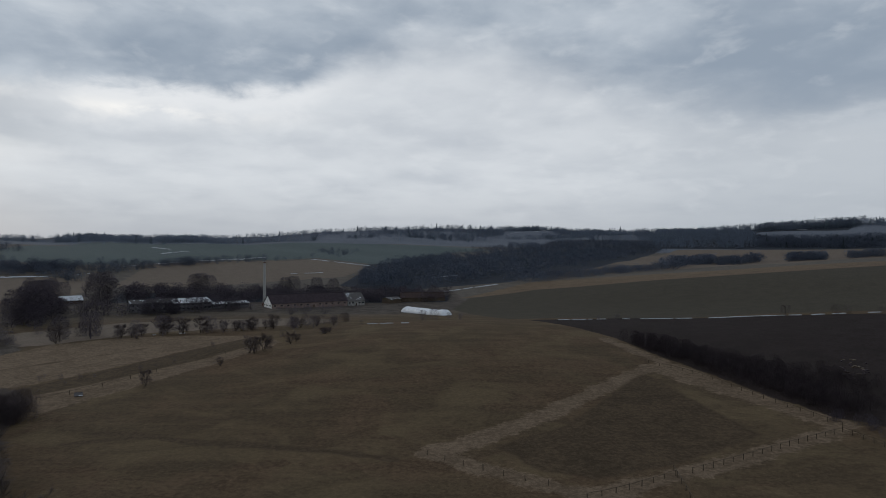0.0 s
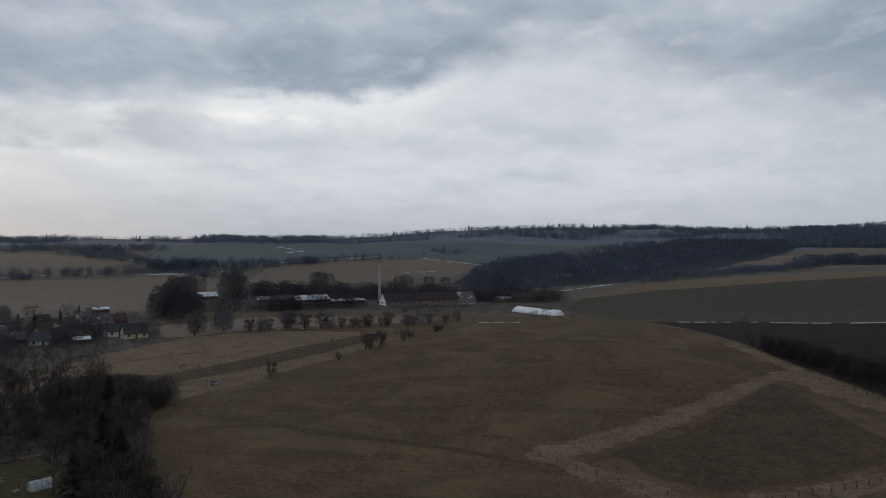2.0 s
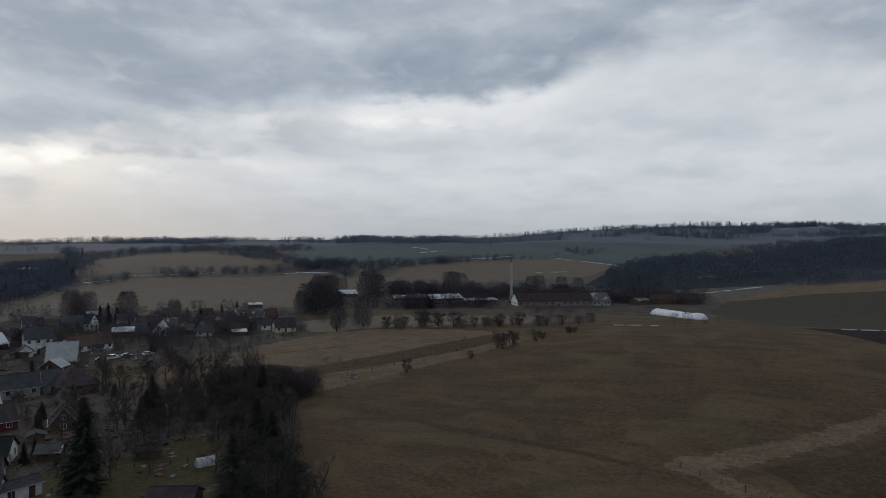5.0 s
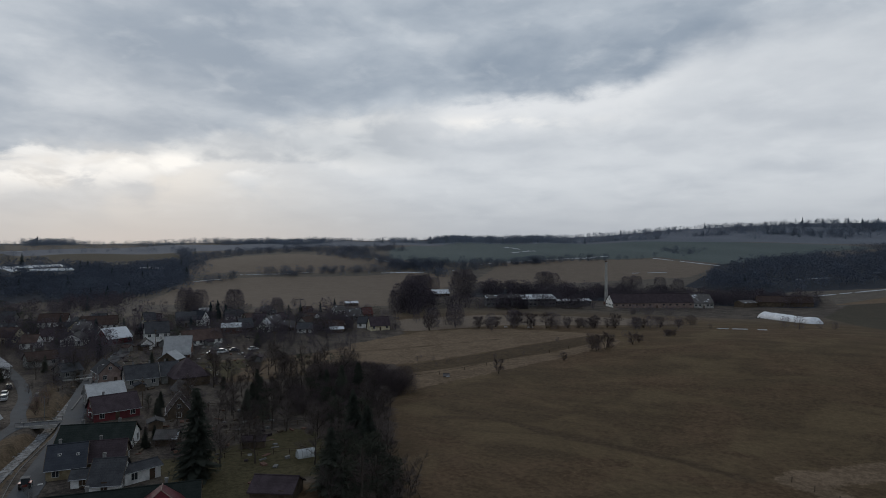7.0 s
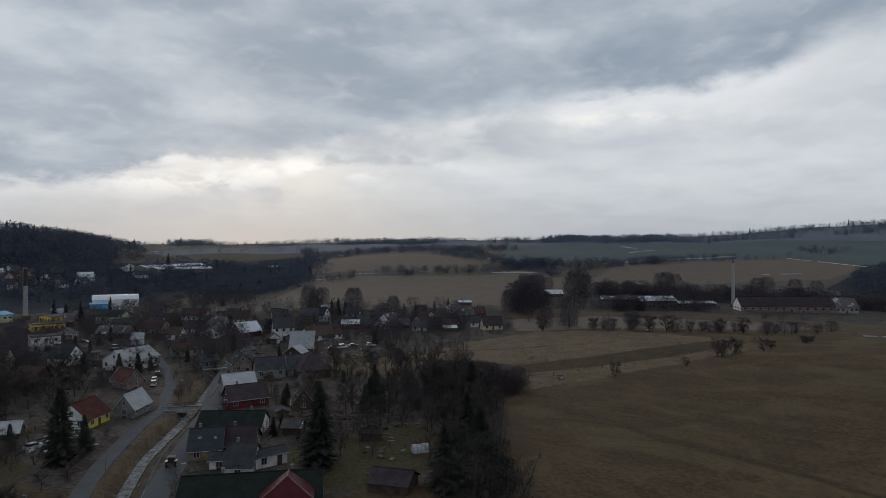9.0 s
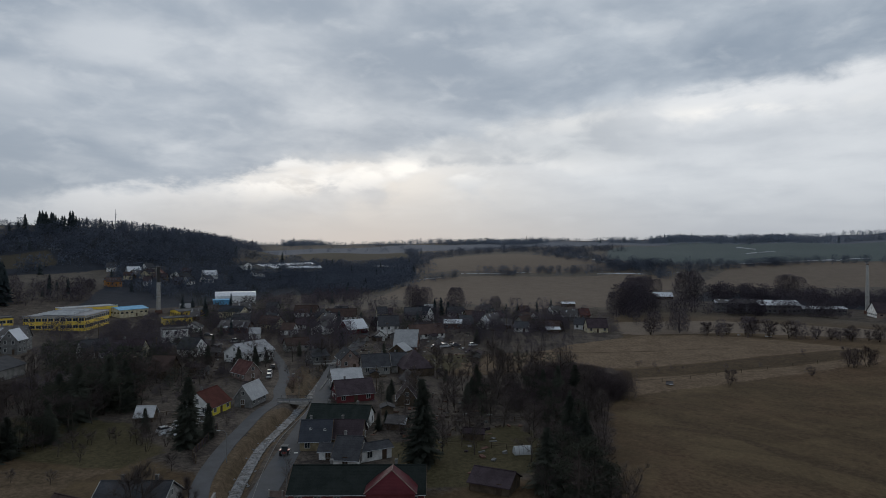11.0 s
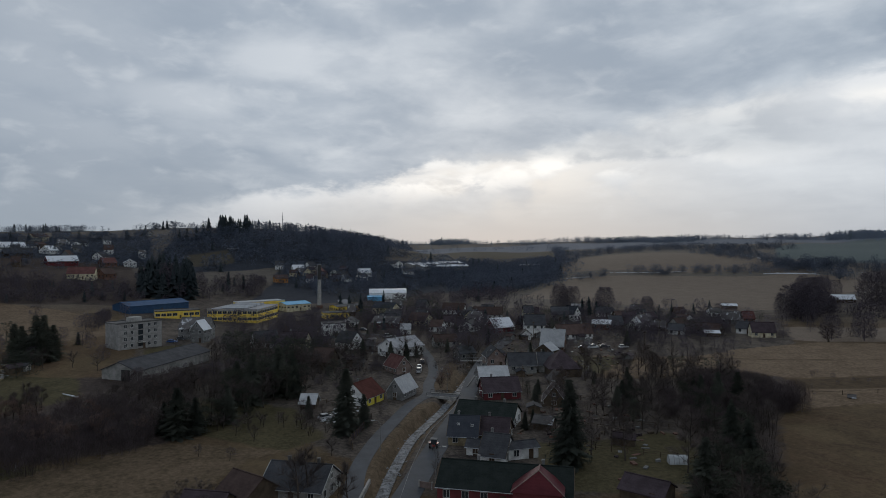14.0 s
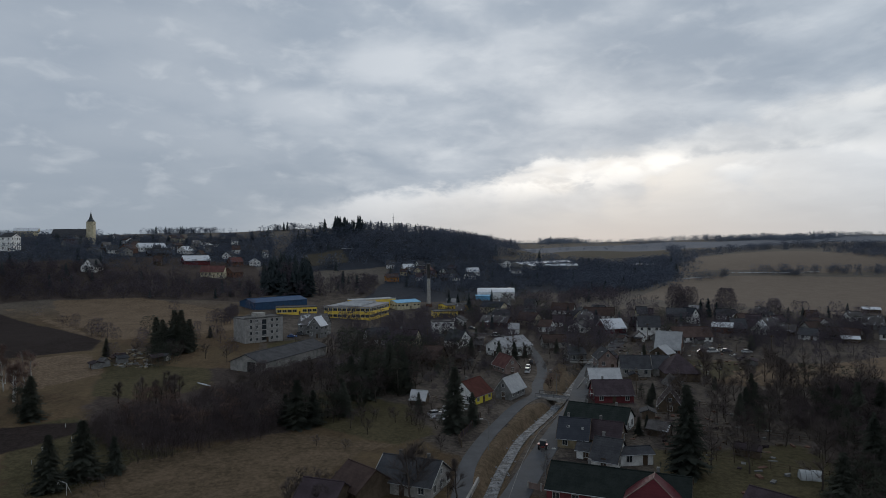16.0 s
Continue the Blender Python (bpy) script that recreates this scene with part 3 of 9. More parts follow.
STREAM = [(-70, 14), (-95, 35), (-120, 51), (-137, 63), (-148, 73), (-158, 82), (-170, 92), (-189, 107), (-211, 124), (-233, 143), (-262, 168)]
stream_line = line_points(STREAM, 2.0)


def ditch(x, y):
    d = off_line(x, y, stream_line)
    u = np.clip((d - 1.7) / 1.5, 0, 1)
    return -1.9 * (1 - u * u * (3 - 2 * u))


def build_ground():
    """One sheet to the horizon, finer where the camera looks and near by."""
    rings = np.unique(np.concatenate([[0.01, 10, 25, 40, 60], np.exp(np.arange(math.log(75), math.log(280), 0.009)),
                                      np.exp(np.arange(math.log(280), math.log(4950), 0.021))]))
    turns = np.concatenate([np.arange(-39, 111, 0.36), np.arange(111, 321, 3.0)])
    a, r = np.meshgrid(np.radians(turns), rings)
    x, y = (-np.sin(a) * r).ravel(), (np.cos(a) * r).ravel()
    z = heights(x, y)
    near = (x < -60) & (x > -275) & (y > 5) & (y < 185)
    z[near] += ditch(x[near], y[near])
    rows, cols = a.shape
    i, j = np.meshgrid(np.arange(rows - 1), np.arange(cols), indexing="ij")
    q = np.stack([i * cols + j, i * cols + (j + 1) % cols, (i + 1) * cols + (j + 1) % cols, (i + 1) * cols + j], -1).reshape(-1, 4)
    me = bpy.data.meshes.new("ground")
    me.from_pydata(np.stack([x, y, z], -1).tolist(), [], q[:, ::-1].tolist())
    for name in ("hazed_meadow", "far_haze", "tan_field", "straw_grass", "green_crop", "olive_field", "green_grass", "bank_grass", "rank_grass", "ploughed", "garden", "wood_floor", "hazed_hill_floor"):
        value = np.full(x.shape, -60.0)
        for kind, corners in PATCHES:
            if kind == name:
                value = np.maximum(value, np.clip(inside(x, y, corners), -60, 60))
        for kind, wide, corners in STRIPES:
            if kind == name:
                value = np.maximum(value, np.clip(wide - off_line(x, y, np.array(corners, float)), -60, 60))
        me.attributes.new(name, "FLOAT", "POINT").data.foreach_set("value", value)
    me.materials.append(M["land"])
    me.polygons.foreach_set("use_smooth", [True] * len(me.polygons))
    tagged(new("ground", me), "rolling winter farmland of brown pasture and ploughed fields", "ground", kind="structure")


def ribbon(name, corners, wide, lift, mat, label, category, thick=0.5, level=None):
    """A road or stream bed that follows the ground, with sides that reach below it."""
    c = line_points(corners, 1.5)
    d = np.gradient(c, axis=0)
    d /= np.hypot(*d.T)[:, None]
    side = np.stack([-d[:, 1], d[:, 0]], -1)
    s = Shape()
    zs = heights(c[:, 0], c[:, 1]) + lift
    rim = []
    for k, (p, w) in enumerate(zip(c, side)):
        l, r = p + w * wide / 2, p - w * wide / 2
        rim.append(((l[0], l[1], zs[k]), (r[0], r[1], zs[k])))
    for (a, b), (e, f) in zip(rim[:-1], rim[1:]):
        s.poly(b, f, e, a)
        s.poly((a[0], a[1], a[2] - thick), a, e, (e[0], e[1], e[2] - thick))
        s.poly(b, (b[0], b[1], b[2] - thick), (f[0], f[1], f[2] - thick), f)
    return tagged(part(name, s, mat), label, category, kind="structure")


# ---- houses ----
def window_shapes():
    made = {}
    for kind, (w, h) in {"small": (0.8, 0.9), "plain": (1.05, 1.25), "wide": (2.4, 1.5), "barn": (1.6, 1.0)}.items():
        f, g = Shape(), Shape()
        t = 0.08
        f.box(-w / 2 - t, -0.09, -h / 2 - t, -w / 2, 0.02, h / 2 + t)
        f.box(w / 2, -0.09, -h / 2 - t, w / 2 + t, 0.02, h / 2 + t)
        f.box(-w / 2, -0.09, h / 2, w / 2, 0.02, h / 2 + t)
        f.box(-w / 2, -0.13, -h / 2 - t, w / 2, 0.02, -h / 2)
        f.box(-0.04, -0.06, -h / 2, 0.04, 0.02, h / 2)
        g.box(-w / 2, -0.03, -h / 2, w / 2, 0.015, h / 2)
        made[kind] = (f.mesh("window_frame"), g.mesh("pane"))
    return made


WINDOWS = window_shapes()


def window(parent, kind, x, y, z, turn):
    frame_mesh, pane_mesh = WINDOWS[kind]
    if parent.matrix_basis.translation.xy.length > 420:
        part("window", pane_mesh, "glass", parent, at=pose(x, y, z, 0, 0, turn))
        return
    w = part("window", frame_mesh, "frame", parent, at=pose(x, y, z, 0, 0, turn))
    part("pane", pane_mesh, "glass", w)


def chimney_shape():
    s, c = Shape(), Shape()
    s.box(-0.24, -0.24, -1.2, 0.24, 0.24, 0.85)
    s.box(-0.30, -0.30, 0.70, 0.30, 0.30, 0.80)
    c.box(-0.27, -0.27, 0.85, 0.27, 0.27, 0.92)
    return s.mesh("chimney"), c.mesh("chimney_cap")


CHIMNEY, CHIMNEY_CAP = chimney_shape()


SITES = []


def house(name, x, y, turn, wide, deep, eave, ridge, wall="white", roof="slate", kind="l", label="", side="", storeys=0, panes="plain",
          chimneys=1, door=True, category="house", group="", sink=0.0):
    """A building whose front runs along its own x. kind: l ridge along the front, g gable to the front, f flat, h hipped, m low barrel roof."""
    SITES.append((x, y, max(wide, deep) * 0.52 + 2.0))
    z = ground_z(x, y) - sink
    top = tagged(new(name), label, category, group)
    top.matrix_basis = pose(x, y, z, 0, 0, turn)
    a, b = wide / 2, deep / 2
    s = Shape()
    low = -1.5
    s.poly((-a, -b, low), (a, -b, low), (a, -b, eave), (-a, -b, eave))
    s.poly((a, b, low), (-a, b, low), (-a, b, eave), (a, b, eave))
    ends = Shape()
    walls_to = ends if side else s
    walls_to.poly((-a, b, low), (-a, -b, low), (-a, -b, eave), (-a, b, eave))
    walls_to.poly((a, -b, low), (a, b, low), (a, b, eave), (a, -b, eave))
    r = Shape()
    if kind == "l":
        walls_to.poly((-a, b, eave), (-a, -b, eave), (-a, 0, ridge - 0.12))
        walls_to.poly((a, -b, eave), (a, b, eave), (a, 0, ridge - 0.12))
        k = (ridge - eave) / b
        o, g = 0.5, 0.35
        r.slab((-a - g, -b - o, eave - o * k), (a + g, -b - o, eave - o * k), (a + g, 0, ridge), (-a - g, 0, ridge), 0.2)
        r.slab((a + g, b + o, eave - o * k), (-a - g, b + o, eave - o * k), (-a - g, 0, ridge + 0.004), (a + g, 0, ridge + 0.004), 0.2)
        r.tube([(-a - g, 0, ridge + 0.02), (a + g, 0, ridge + 0.02)], [0.14, 0.14], 6)
    elif kind == "g":
        s.poly((-a, -b, eave), (a, -b, eave), (0, -b, ridge - 0.12))
        s.poly((a, b, eave), (-a, b, eave), (0, b, ridge - 0.12))
        k = (ridge - eave) / a
        o, g = 0.5, 0.35
        r.slab((0, -b - g, ridge), (0, b + g, ridge), (-a - o, b + g, eave - o * k), (-a - o, -b - g, eave - o * k), 0.2)
        r.slab((0, b + g, ridge + 0.004), (0, -b - g, ridge + 0.004), (a + o, -b - g, eave - o * k), (a + o, b + g, eave - o * k), 0.2)
        r.tube([(0, -b - g, ridge + 0.02), (0, b + g, ridge + 0.02)], [0.14, 0.14], 6)
    elif kind == "h":
        o = 0.5
        k = max(a - b, 0.2)
        e = eave - 0.2
        r.poly((-a - o, -b - o, e), (a + o, -b - o, e), (k, 0, ridge), (-k, 0, ridge))
        r.poly((a + o, b + o, e), (-a - o, b + o, e), (-k, 0, ridge), (k, 0, ridge))
        r.poly((a + o, -b - o, e), (a + o, b + o, e), (k, 0, ridge))
        r.poly((-a - o, b + o, e), (-a - o, -b - o, e), (-k, 0, ridge))
        r.box(-a - o, -b - o, e - 0.2, a + o, b + o, e - 0.003)
    elif kind == "m":
        n = 10
        arc = [(-b - 0.3 + (deep + 0.6) * i / n, eave + (ridge - eave) * math.sin(math.pi * i / n)) for i in range(n + 1)]
        k = len(r.v)
        for yy, zz in arc:
            r.v += [(-a - 0.2, yy, zz), (a + 0.2, yy, zz), (a + 0.2, yy, zz - 0.15), (-a - 0.2, yy, zz - 0.15)]
        for i in range(n):
            q = k + i * 4
            r.f += [(q, q + 1, q + 5, q + 4), (q + 3, q + 7, q + 6, q + 2), (q + 1, q + 2, q + 6, q + 5), (q, q + 4, q + 7, q + 3)]
        r.f += [(k, k + 3, k + 2, k + 1), (k + n * 4, k + n * 4 + 1, k + n * 4 + 2, k + n * 4 + 3)]
        for e in (-1, 1):
            s.poly(*[(e * a, yy, zz - 0.02) for yy, zz in (arc if e > 0 else arc[::-1])])
    else:
        r.box(-a - 0.12, -b - 0.12, eave, a + 0.12, b + 0.12, eave + 0.25)
        for q in ((-a - 0.12, -b - 0.12, a + 0.12, -b + 0.18), (-a - 0.12, b - 0.18, a + 0.12, b + 0.12)):
            r.box(q[0], q[1], eave + 0.25, q[2], q[3], eave + 0.55)
    if kind in "lg" and math.hypot(x, y) < 240 and category == "house":
        # pale bargeboards along the gable edges, gutters along the eaves
        half, run = (b, a) if kind == "l" else (a, b)
        k, o = (ridge - eave) / half, 0.5
        for e in (-1, 1):
            for f in (-1, 1):
                q = Shape()
                u = e * (run + 0.37)
                pts = [(u, f * (half + o), eave - o * k - 0.02), (u, 0.0, ridge + 0.02)]
                q.tube([pt if kind == "l" else (pt[1], pt[0], pt[2]) for pt in pts], [0.055, 0.055], 4)
                part("bargeboard", q, "timber" if (len(name) + int(x)) % 3 else "frame", top)
            q = Shape()
            v = e * (half + o + 0.06)
            pts = [(-run - 0.3, v, eave - o * k - 0.1), (run + 0.3, v, eave - o * k - 0.1)]
            q.tube([pt if kind == "l" else (pt[1], pt[0], pt[2]) for pt in pts], [0.07, 0.07], 5)
            part("gutter", q, "steel", top)
    part("wall", s, wall, top)
    if side:
        for e in (-1, 1):
            half = Shape()
            for f in ends.f:
                corners = [ends.v[i] for i in f]
                if corners[0][0] * e > 0:
                    half.poly(*corners)
            part("end_wall", half, side, top)
    part("roof", r, roof, top)
    if panes:
        floors = storeys or max(1, int((eave + 0.3) / 2.7))
        for f in range(floors):
            zc = eave * (f + 0.55) / floors if floors > 1 else eave * 0.55
            for length, off, turned in ((wide, -b, 0), (deep, a, 90), (deep, -a, -90)):
                count = max(1, min(12, int(length / 2.9)))
                for i in range(count):
                    u = (i + 0.5) * length / count - length / 2
                    if turned == 0:
                        if door and f == 0 and i == count // 2 and count > 1:
                            continue
                        window(top, panes, u, off - 0.01, zc, 0)
                    elif turned == 90:
                        window(top, panes, off + 0.01, u, zc, 90)
                    else:
                        window(top, panes, off - 0.01, u, zc, -90)
        if kind in "lg" and ridge - eave > 2.6:
            if kind == "l":
                for e in (-1, 1):
                    window(top, "small", e * (a + 0.01), 0, eave + (ridge - eave) * 0.35, 90 * e)
            else:
                window(top, "small", 0, -b - 0.01, eave + (ridge - eave) * 0.35, 0)
    if door:
        d = Shape()
        count = max(1, min(12, int(wide / 2.9)))
        u = (count // 2 + 0.5) * wide / count - wide / 2 if count > 1 else 0
        d.box(u - 0.5, -b - 0.06, -0.2, u + 0.5, -b + 0.02, 2.0)
        part("door", d, "door", top)
    for c in range(chimneys):
        u = (-0.22, 0.28)[c % 2]
        at = (u * wide, 0.3, ridge) if kind in "lh" else (0.3, u * deep, ridge) if kind == "g" else (u * wide, 0, eave + 0.3)
        ch = part("chimney", CHIMNEY, ("sooty_brick", "grey", "sooty_brick", "pale")[int(abs(x) + c) % 4], top, at=pose(*at))
        part("chimney_cap", CHIMNEY_CAP, "grey", ch)
    return top

# ---- trees ----
def sliver(s, p, d, wide, rng):
    """A thin twig as one long triangle."""
    side = d.cross(Vector((rng.gauss(0, 1), rng.gauss(0, 1), rng.gauss(0, 1)))).normalized() * wide
    s.poly(p - side, p + side, p + d)


def bare_tree_shapes(seed, spread=0.42, twigs=620, stems=1, fork=0.22):
    """A leafless broadleaf tree one metre high: trunk with limbs, and a crown of fine twigs."""
    rng = random.Random(seed)
    wood, crown = Shape(), Shape()
    tips = []
    for st in range(stems):
        lean = Vector((rng.gauss(0, 0.05 + 0.14 * (stems > 1)), rng.gauss(0, 0.05 + 0.14 * (stems > 1)), 1))
        base = Vector((rng.gauss(0, 0.05), rng.gauss(0, 0.05), -0.03)) if stems > 1 else Vector((0, 0, -0.03))
        path = [base + lean * (0.92 * u) + Vector((rng.gauss(0, 0.012), rng.gauss(0, 0.012), 0)) for u in (0, 0.2, 0.4, 0.6, 0.8, 1)]
        thick = 0.020 / stems ** 0.5
        wood.tube(path, [thick * (1.05 - 0.19 * i) for i in range(6)], 5 if stems == 1 else 4)
        limbs = 11 if stems == 1 else 5
        for i in range(limbs):
            u = fork + (0.93 - fork) * (i + rng.random()) / limbs
            p = base + lean * (0.92 * u)
            w = rng.random() * 6.283 + i * 2.4
            reach = spread * (1.0 - 0.62 * abs(u - 0.45) / 0.55) * rng.uniform(0.7, 1.15)
            out = Vector((math.cos(w), math.sin(w), rng.uniform(0.45, 1.1))).normalized()
            q1 = p + out * reach * 0.5
            q2 = p + out * reach + Vector((0, 0, rng.uniform(0.02, 0.08)))
            wood.tube([p, q1, q2], [thick * 0.5 * (1.1 - u), thick * 0.3 * (1.1 - u), 0.0015], 4 if stems == 1 else 3, False)
            tips.append((p + out * reach * 0.35, q2, out))
            for j in range(3 if stems == 1 else 2):
                v = rng.uniform(0.3, 0.9)
                o2 = (out + Vector((rng.gauss(0, 0.6), rng.gauss(0, 0.6), rng.gauss(0.15, 0.35)))).normalized()
                a = p + out * reach * v
                c = a + o2 * reach * rng.uniform(0.35, 0.6)
                wood.tube([a, c], [thick * 0.2, 0.0012], 3, False)
                tips.append((a, c, o2))
    for i in range(twigs):
        a, c, o = tips[rng.randrange(len(tips))]
        p = a.lerp(c, rng.uniform(0.15, 1.0))
        d = (o * 0.7 + Vector((rng.gauss(0, 0.7), rng.gauss(0, 0.7), rng.gauss(0.35, 0.5)))).normalized() * rng.uniform(0.10, 0.22)
        sliver(crown, p, d, rng.uniform(0.0011, 0.0025) * (1.4 if stems > 1 else 1.2), rng)
    return wood.mesh("trunk"), crown.mesh("crown")


def spruce_shapes(seed, whorls=25, girth=0.27, ragged=0.5):
    """A spruce one metre high: trunk, and tiers of hanging boughs with needle fringes."""
    rng = random.Random(seed)
    wood, crown = Shape(), Shape()
    wood.tube([(0, 0, -0.03), (0, 0, 0.5), (0, 0, 0.97)], [0.016, 0.010, 0.002], 6)
    for k in range(whorls):
        u = 0.05 + 0.93 * (k / (whorls - 1)) ** 0.92
        reach = girth * (1 - u) ** 0.82 + 0.012
        count = 10 if k < whorls * 0.6 else 7
        turn = rng.random() * 6.28
        for i in range(count):
            w = turn + 6.283 * i / count + rng.gauss(0, 0.12)
            l = reach * rng.uniform(1 - ragged, 1 + ragged * 0.6)
            out = Vector((math.cos(w), math.sin(w), 0))
            side = Vector((-math.sin(w), math.cos(w), 0))
            p = Vector((0, 0, u + 0.02))
            mid = p + out * l * 0.55 + Vector((0, 0, -0.10 * l))
            tip = p + out * l + Vector((0, 0, -0.30 * l))
            half = l * rng.uniform(0.15, 0.24)
            crown.poly(p, mid - side * half + Vector((0, 0, -0.03)), tip)
            crown.poly(p, tip, mid + side * half + Vector((0, 0, -0.03)))
            for j in range(9):
                a = p.lerp(tip, rng.uniform(0.15, 1.0)) + side * rng.uniform(-half, half) * 1.3
                d = (out * rng.uniform(0.1, 0.7) + side * rng.gauss(0, 0.5) + Vector((0, 0, rng.uniform(-1.0, 0.1)))).normalized() * rng.uniform(0.03, 0.07)
                sliver(crown, a, d, rng.uniform(0.005, 0.011), rng)
    return wood.mesh("trunk"), crown.mesh("crown")


def evergreen_shapes(seed):
    """A loose, rounded evergreen one metre high: clumps of needles round a forked trunk."""
    rng = random.Random(seed)
    wood, crown = Shape(), Shape()
    wood.tube([(0, 0, -0.03), (0.01, 0, 0.4), (0, 0.02, 0.85)], [0.022, 0.015, 0.004], 6)
    for i in range(26):
        u = rng.uniform(0.12, 0.95)
        w = rng.random() * 6.28
        l = (0.30 * math.sin(math.pi * min(1, u * 0.85 + 0.12)) ** 0.8) * rng.uniform(0.5, 1.1)
        c = Vector((math.cos(w) * l, math.sin(w) * l, u))
        wood.tube([(0, 0, u - 0.1), c], [0.006, 0.002], 3, False)
        for j in range(44):
            a = c + Vector((rng.gauss(0, 0.055), rng.gauss(0, 0.055), rng.gauss(0, 0.04)))
            d = Vector((rng.gauss(0, 1), rng.gauss(0, 1), rng.gauss(0.2, 0.8))).normalized() * rng.uniform(0.03, 0.07)
            sliver(crown, a, d, rng.uniform(0.006, 0.014), rng)
    return wood.mesh("trunk"), crown.mesh("crown")


TREES = {}
for kind, made in (("tree", [bare_tree_shapes(k, 0.44, 950) for k in (1, 2, 3, 4)]), ("slim", [bare_tree_shapes(k, 0.25, 950) for k in (5, 6)]),
                   ("thicket", [bare_tree_shapes(k, 0.43, 950, 4, 0.10) for k in (7, 8, 9)]), ("spruce", [spruce_shapes(k) for k in (11, 12, 13)]),
                   ("evergreen", [evergreen_shapes(k) for k in (14, 15)]), ("shrub", [bare_tree_shapes(k, 0.66, 560, 4, 0.05) for k in (16, 17)]),
                   ("bush", [bare_tree_shapes(k, 0.50, 2600, 6, 0.04) for k in (18, 19, 20)])):
    TREES[kind] = made
LOOKS = {
    "tree": ("tree", "bare_tree", "leafless dark-barked broadleaf tree", "bark", "twig"),
    "slim": ("slim", "bare_tree", "slender leafless tree with upright branches", "bark", "twig"),
    "birch": ("slim", "birch_tree", "leafless birch with a pale trunk", "birch", "russet"),
    "thicket": ("thicket", "bare_thicket", "dense leafless thicket of many stems", "bark", "twig"),
    "russet": ("thicket", "alder_thicket", "russet leafless thicket of young alders", "bark", "russet"),
    "bush": ("bush", "bare_bush", "round dense leafless bush on a grassy field edge", "bark", "hazel"),
    "shrub": ("shrub", "bare_shrub", "low leafless shrub in dry grass", "bark", "twig"),
    "spruce": ("spruce", "spruce_tree", "dark green spruce with drooping boughs", "bark", "needle"),
    "evergreen": ("evergreen", "evergreen_tree", "broad dark evergreen with a ragged crown", "bark", "pine"),
}
# Out to this many metres a plant is a thing of its own; beyond, it goes into the joined far planting.
NEAR = {"tree": 256, "slim": 215, "birch": 400, "thicket": 275, "bush": 345, "russet": 210, "shrub": 170, "spruce": 330, "evergreen": 200}
FAR_PLANTS = {}
TREE_MESHES = {}
pick_tree = random.Random(77)


def tree(look_name, x, y, tall, wide=1.0):
    shape, name, label, bark, leaf = LOOKS[look_name]
    if math.hypot(x, y) > NEAR[look_name]:
        FAR_PLANTS.setdefault(look_name, []).append((x, y, tall))
        return None
    k = pick_tree.randrange(len(TREES[shape]))
    if (look_name, k) not in TREE_MESHES:
        pair = []
        for me, mat in zip(TREES[shape][k], (bark, leaf)):
            me = me.copy()
            me.materials.append(M[mat])
            pair.append(me)
        TREE_MESHES[look_name, k] = pair
    trunk, crown = TREE_MESHES[look_name, k]
    top = tagged(new(name), label, "shrub" if "shrub" in name or "bush" in name else "tree")
    top.matrix_basis = pose(x, y, ground_z(x, y), 0, 0, pick_tree.uniform(0, 360)) @ Matrix.Diagonal((tall * wide, tall * wide, tall, 1))
    part("trunk", trunk, bark, top)
    part("crown", crown, leaf, top)
    return top


def scatter(corners, count, rng, clump=0.0):
    """Random places inside a polygon; clump gathers them in drifts of that many metres."""
    c = np.array(corners, float)
    lo, hi = c.min(0), c.max(0)
    found = np.empty((0, 2))
    while len(found) < count:
        q = lo + (hi - lo) * rng.random((count * 2, 2))
        keep = inside(q[:, 0], q[:, 1], c) > rng.normal(0, 0.02, len(q)) * (hi - lo).min()
        if clump:
            drift = np.sin(q[:, 0] / clump + 2.1 * np.sin(q[:, 1] / clump / 1.7)) + np.sin(q[:, 1] / clump * 1.3 + 1.7 * np.sin(q[:, 0] / clump / 2.3))
            keep &= drift > rng.normal(0.35, 0.5, len(q))
        found = np.vstack([found, q[keep]])
    return found[:count]


def joined(name, spots, size, temps, mat, parent, seed):
    """Many plants in one mesh: each a turned and scaled copy of one of the shapes."""
    rng = np.random.default_rng(seed)
    spin = rng.uniform(0, 6.283, len(spots))
    zs = heights(spots[:, 0], spots[:, 1])
    vs, fs, offset = [], [], 0
    for i in range(len(spots)):
        v, f = temps[i % len(temps)]
        c, s = math.cos(spin[i]), math.sin(spin[i])
        w = v * size[i]
        vs.append(np.stack([w[:, 0] * c - w[:, 1] * s + spots[i, 0], w[:, 0] * s + w[:, 1] * c + spots[i, 1], w[:, 2] + zs[i]], -1))
        fs.append(f + offset)
        offset += len(v)
    v, f = np.vstack(vs), np.vstack(fs)
    me = bpy.data.meshes.new(name)
    me.vertices.add(len(v))
    me.vertices.foreach_set("co", v.ravel())
    me.loops.add(f.size)
    me.loops.foreach_set("vertex_index", f.ravel().astype(np.int32))
    me.polygons.add(len(f))
    me.polygons.foreach_set("loop_start", np.arange(0, f.size, 3, dtype=np.int32))
    me.update(calc_edges=True)
    me.validate()
    return part(name, me, mat, parent)


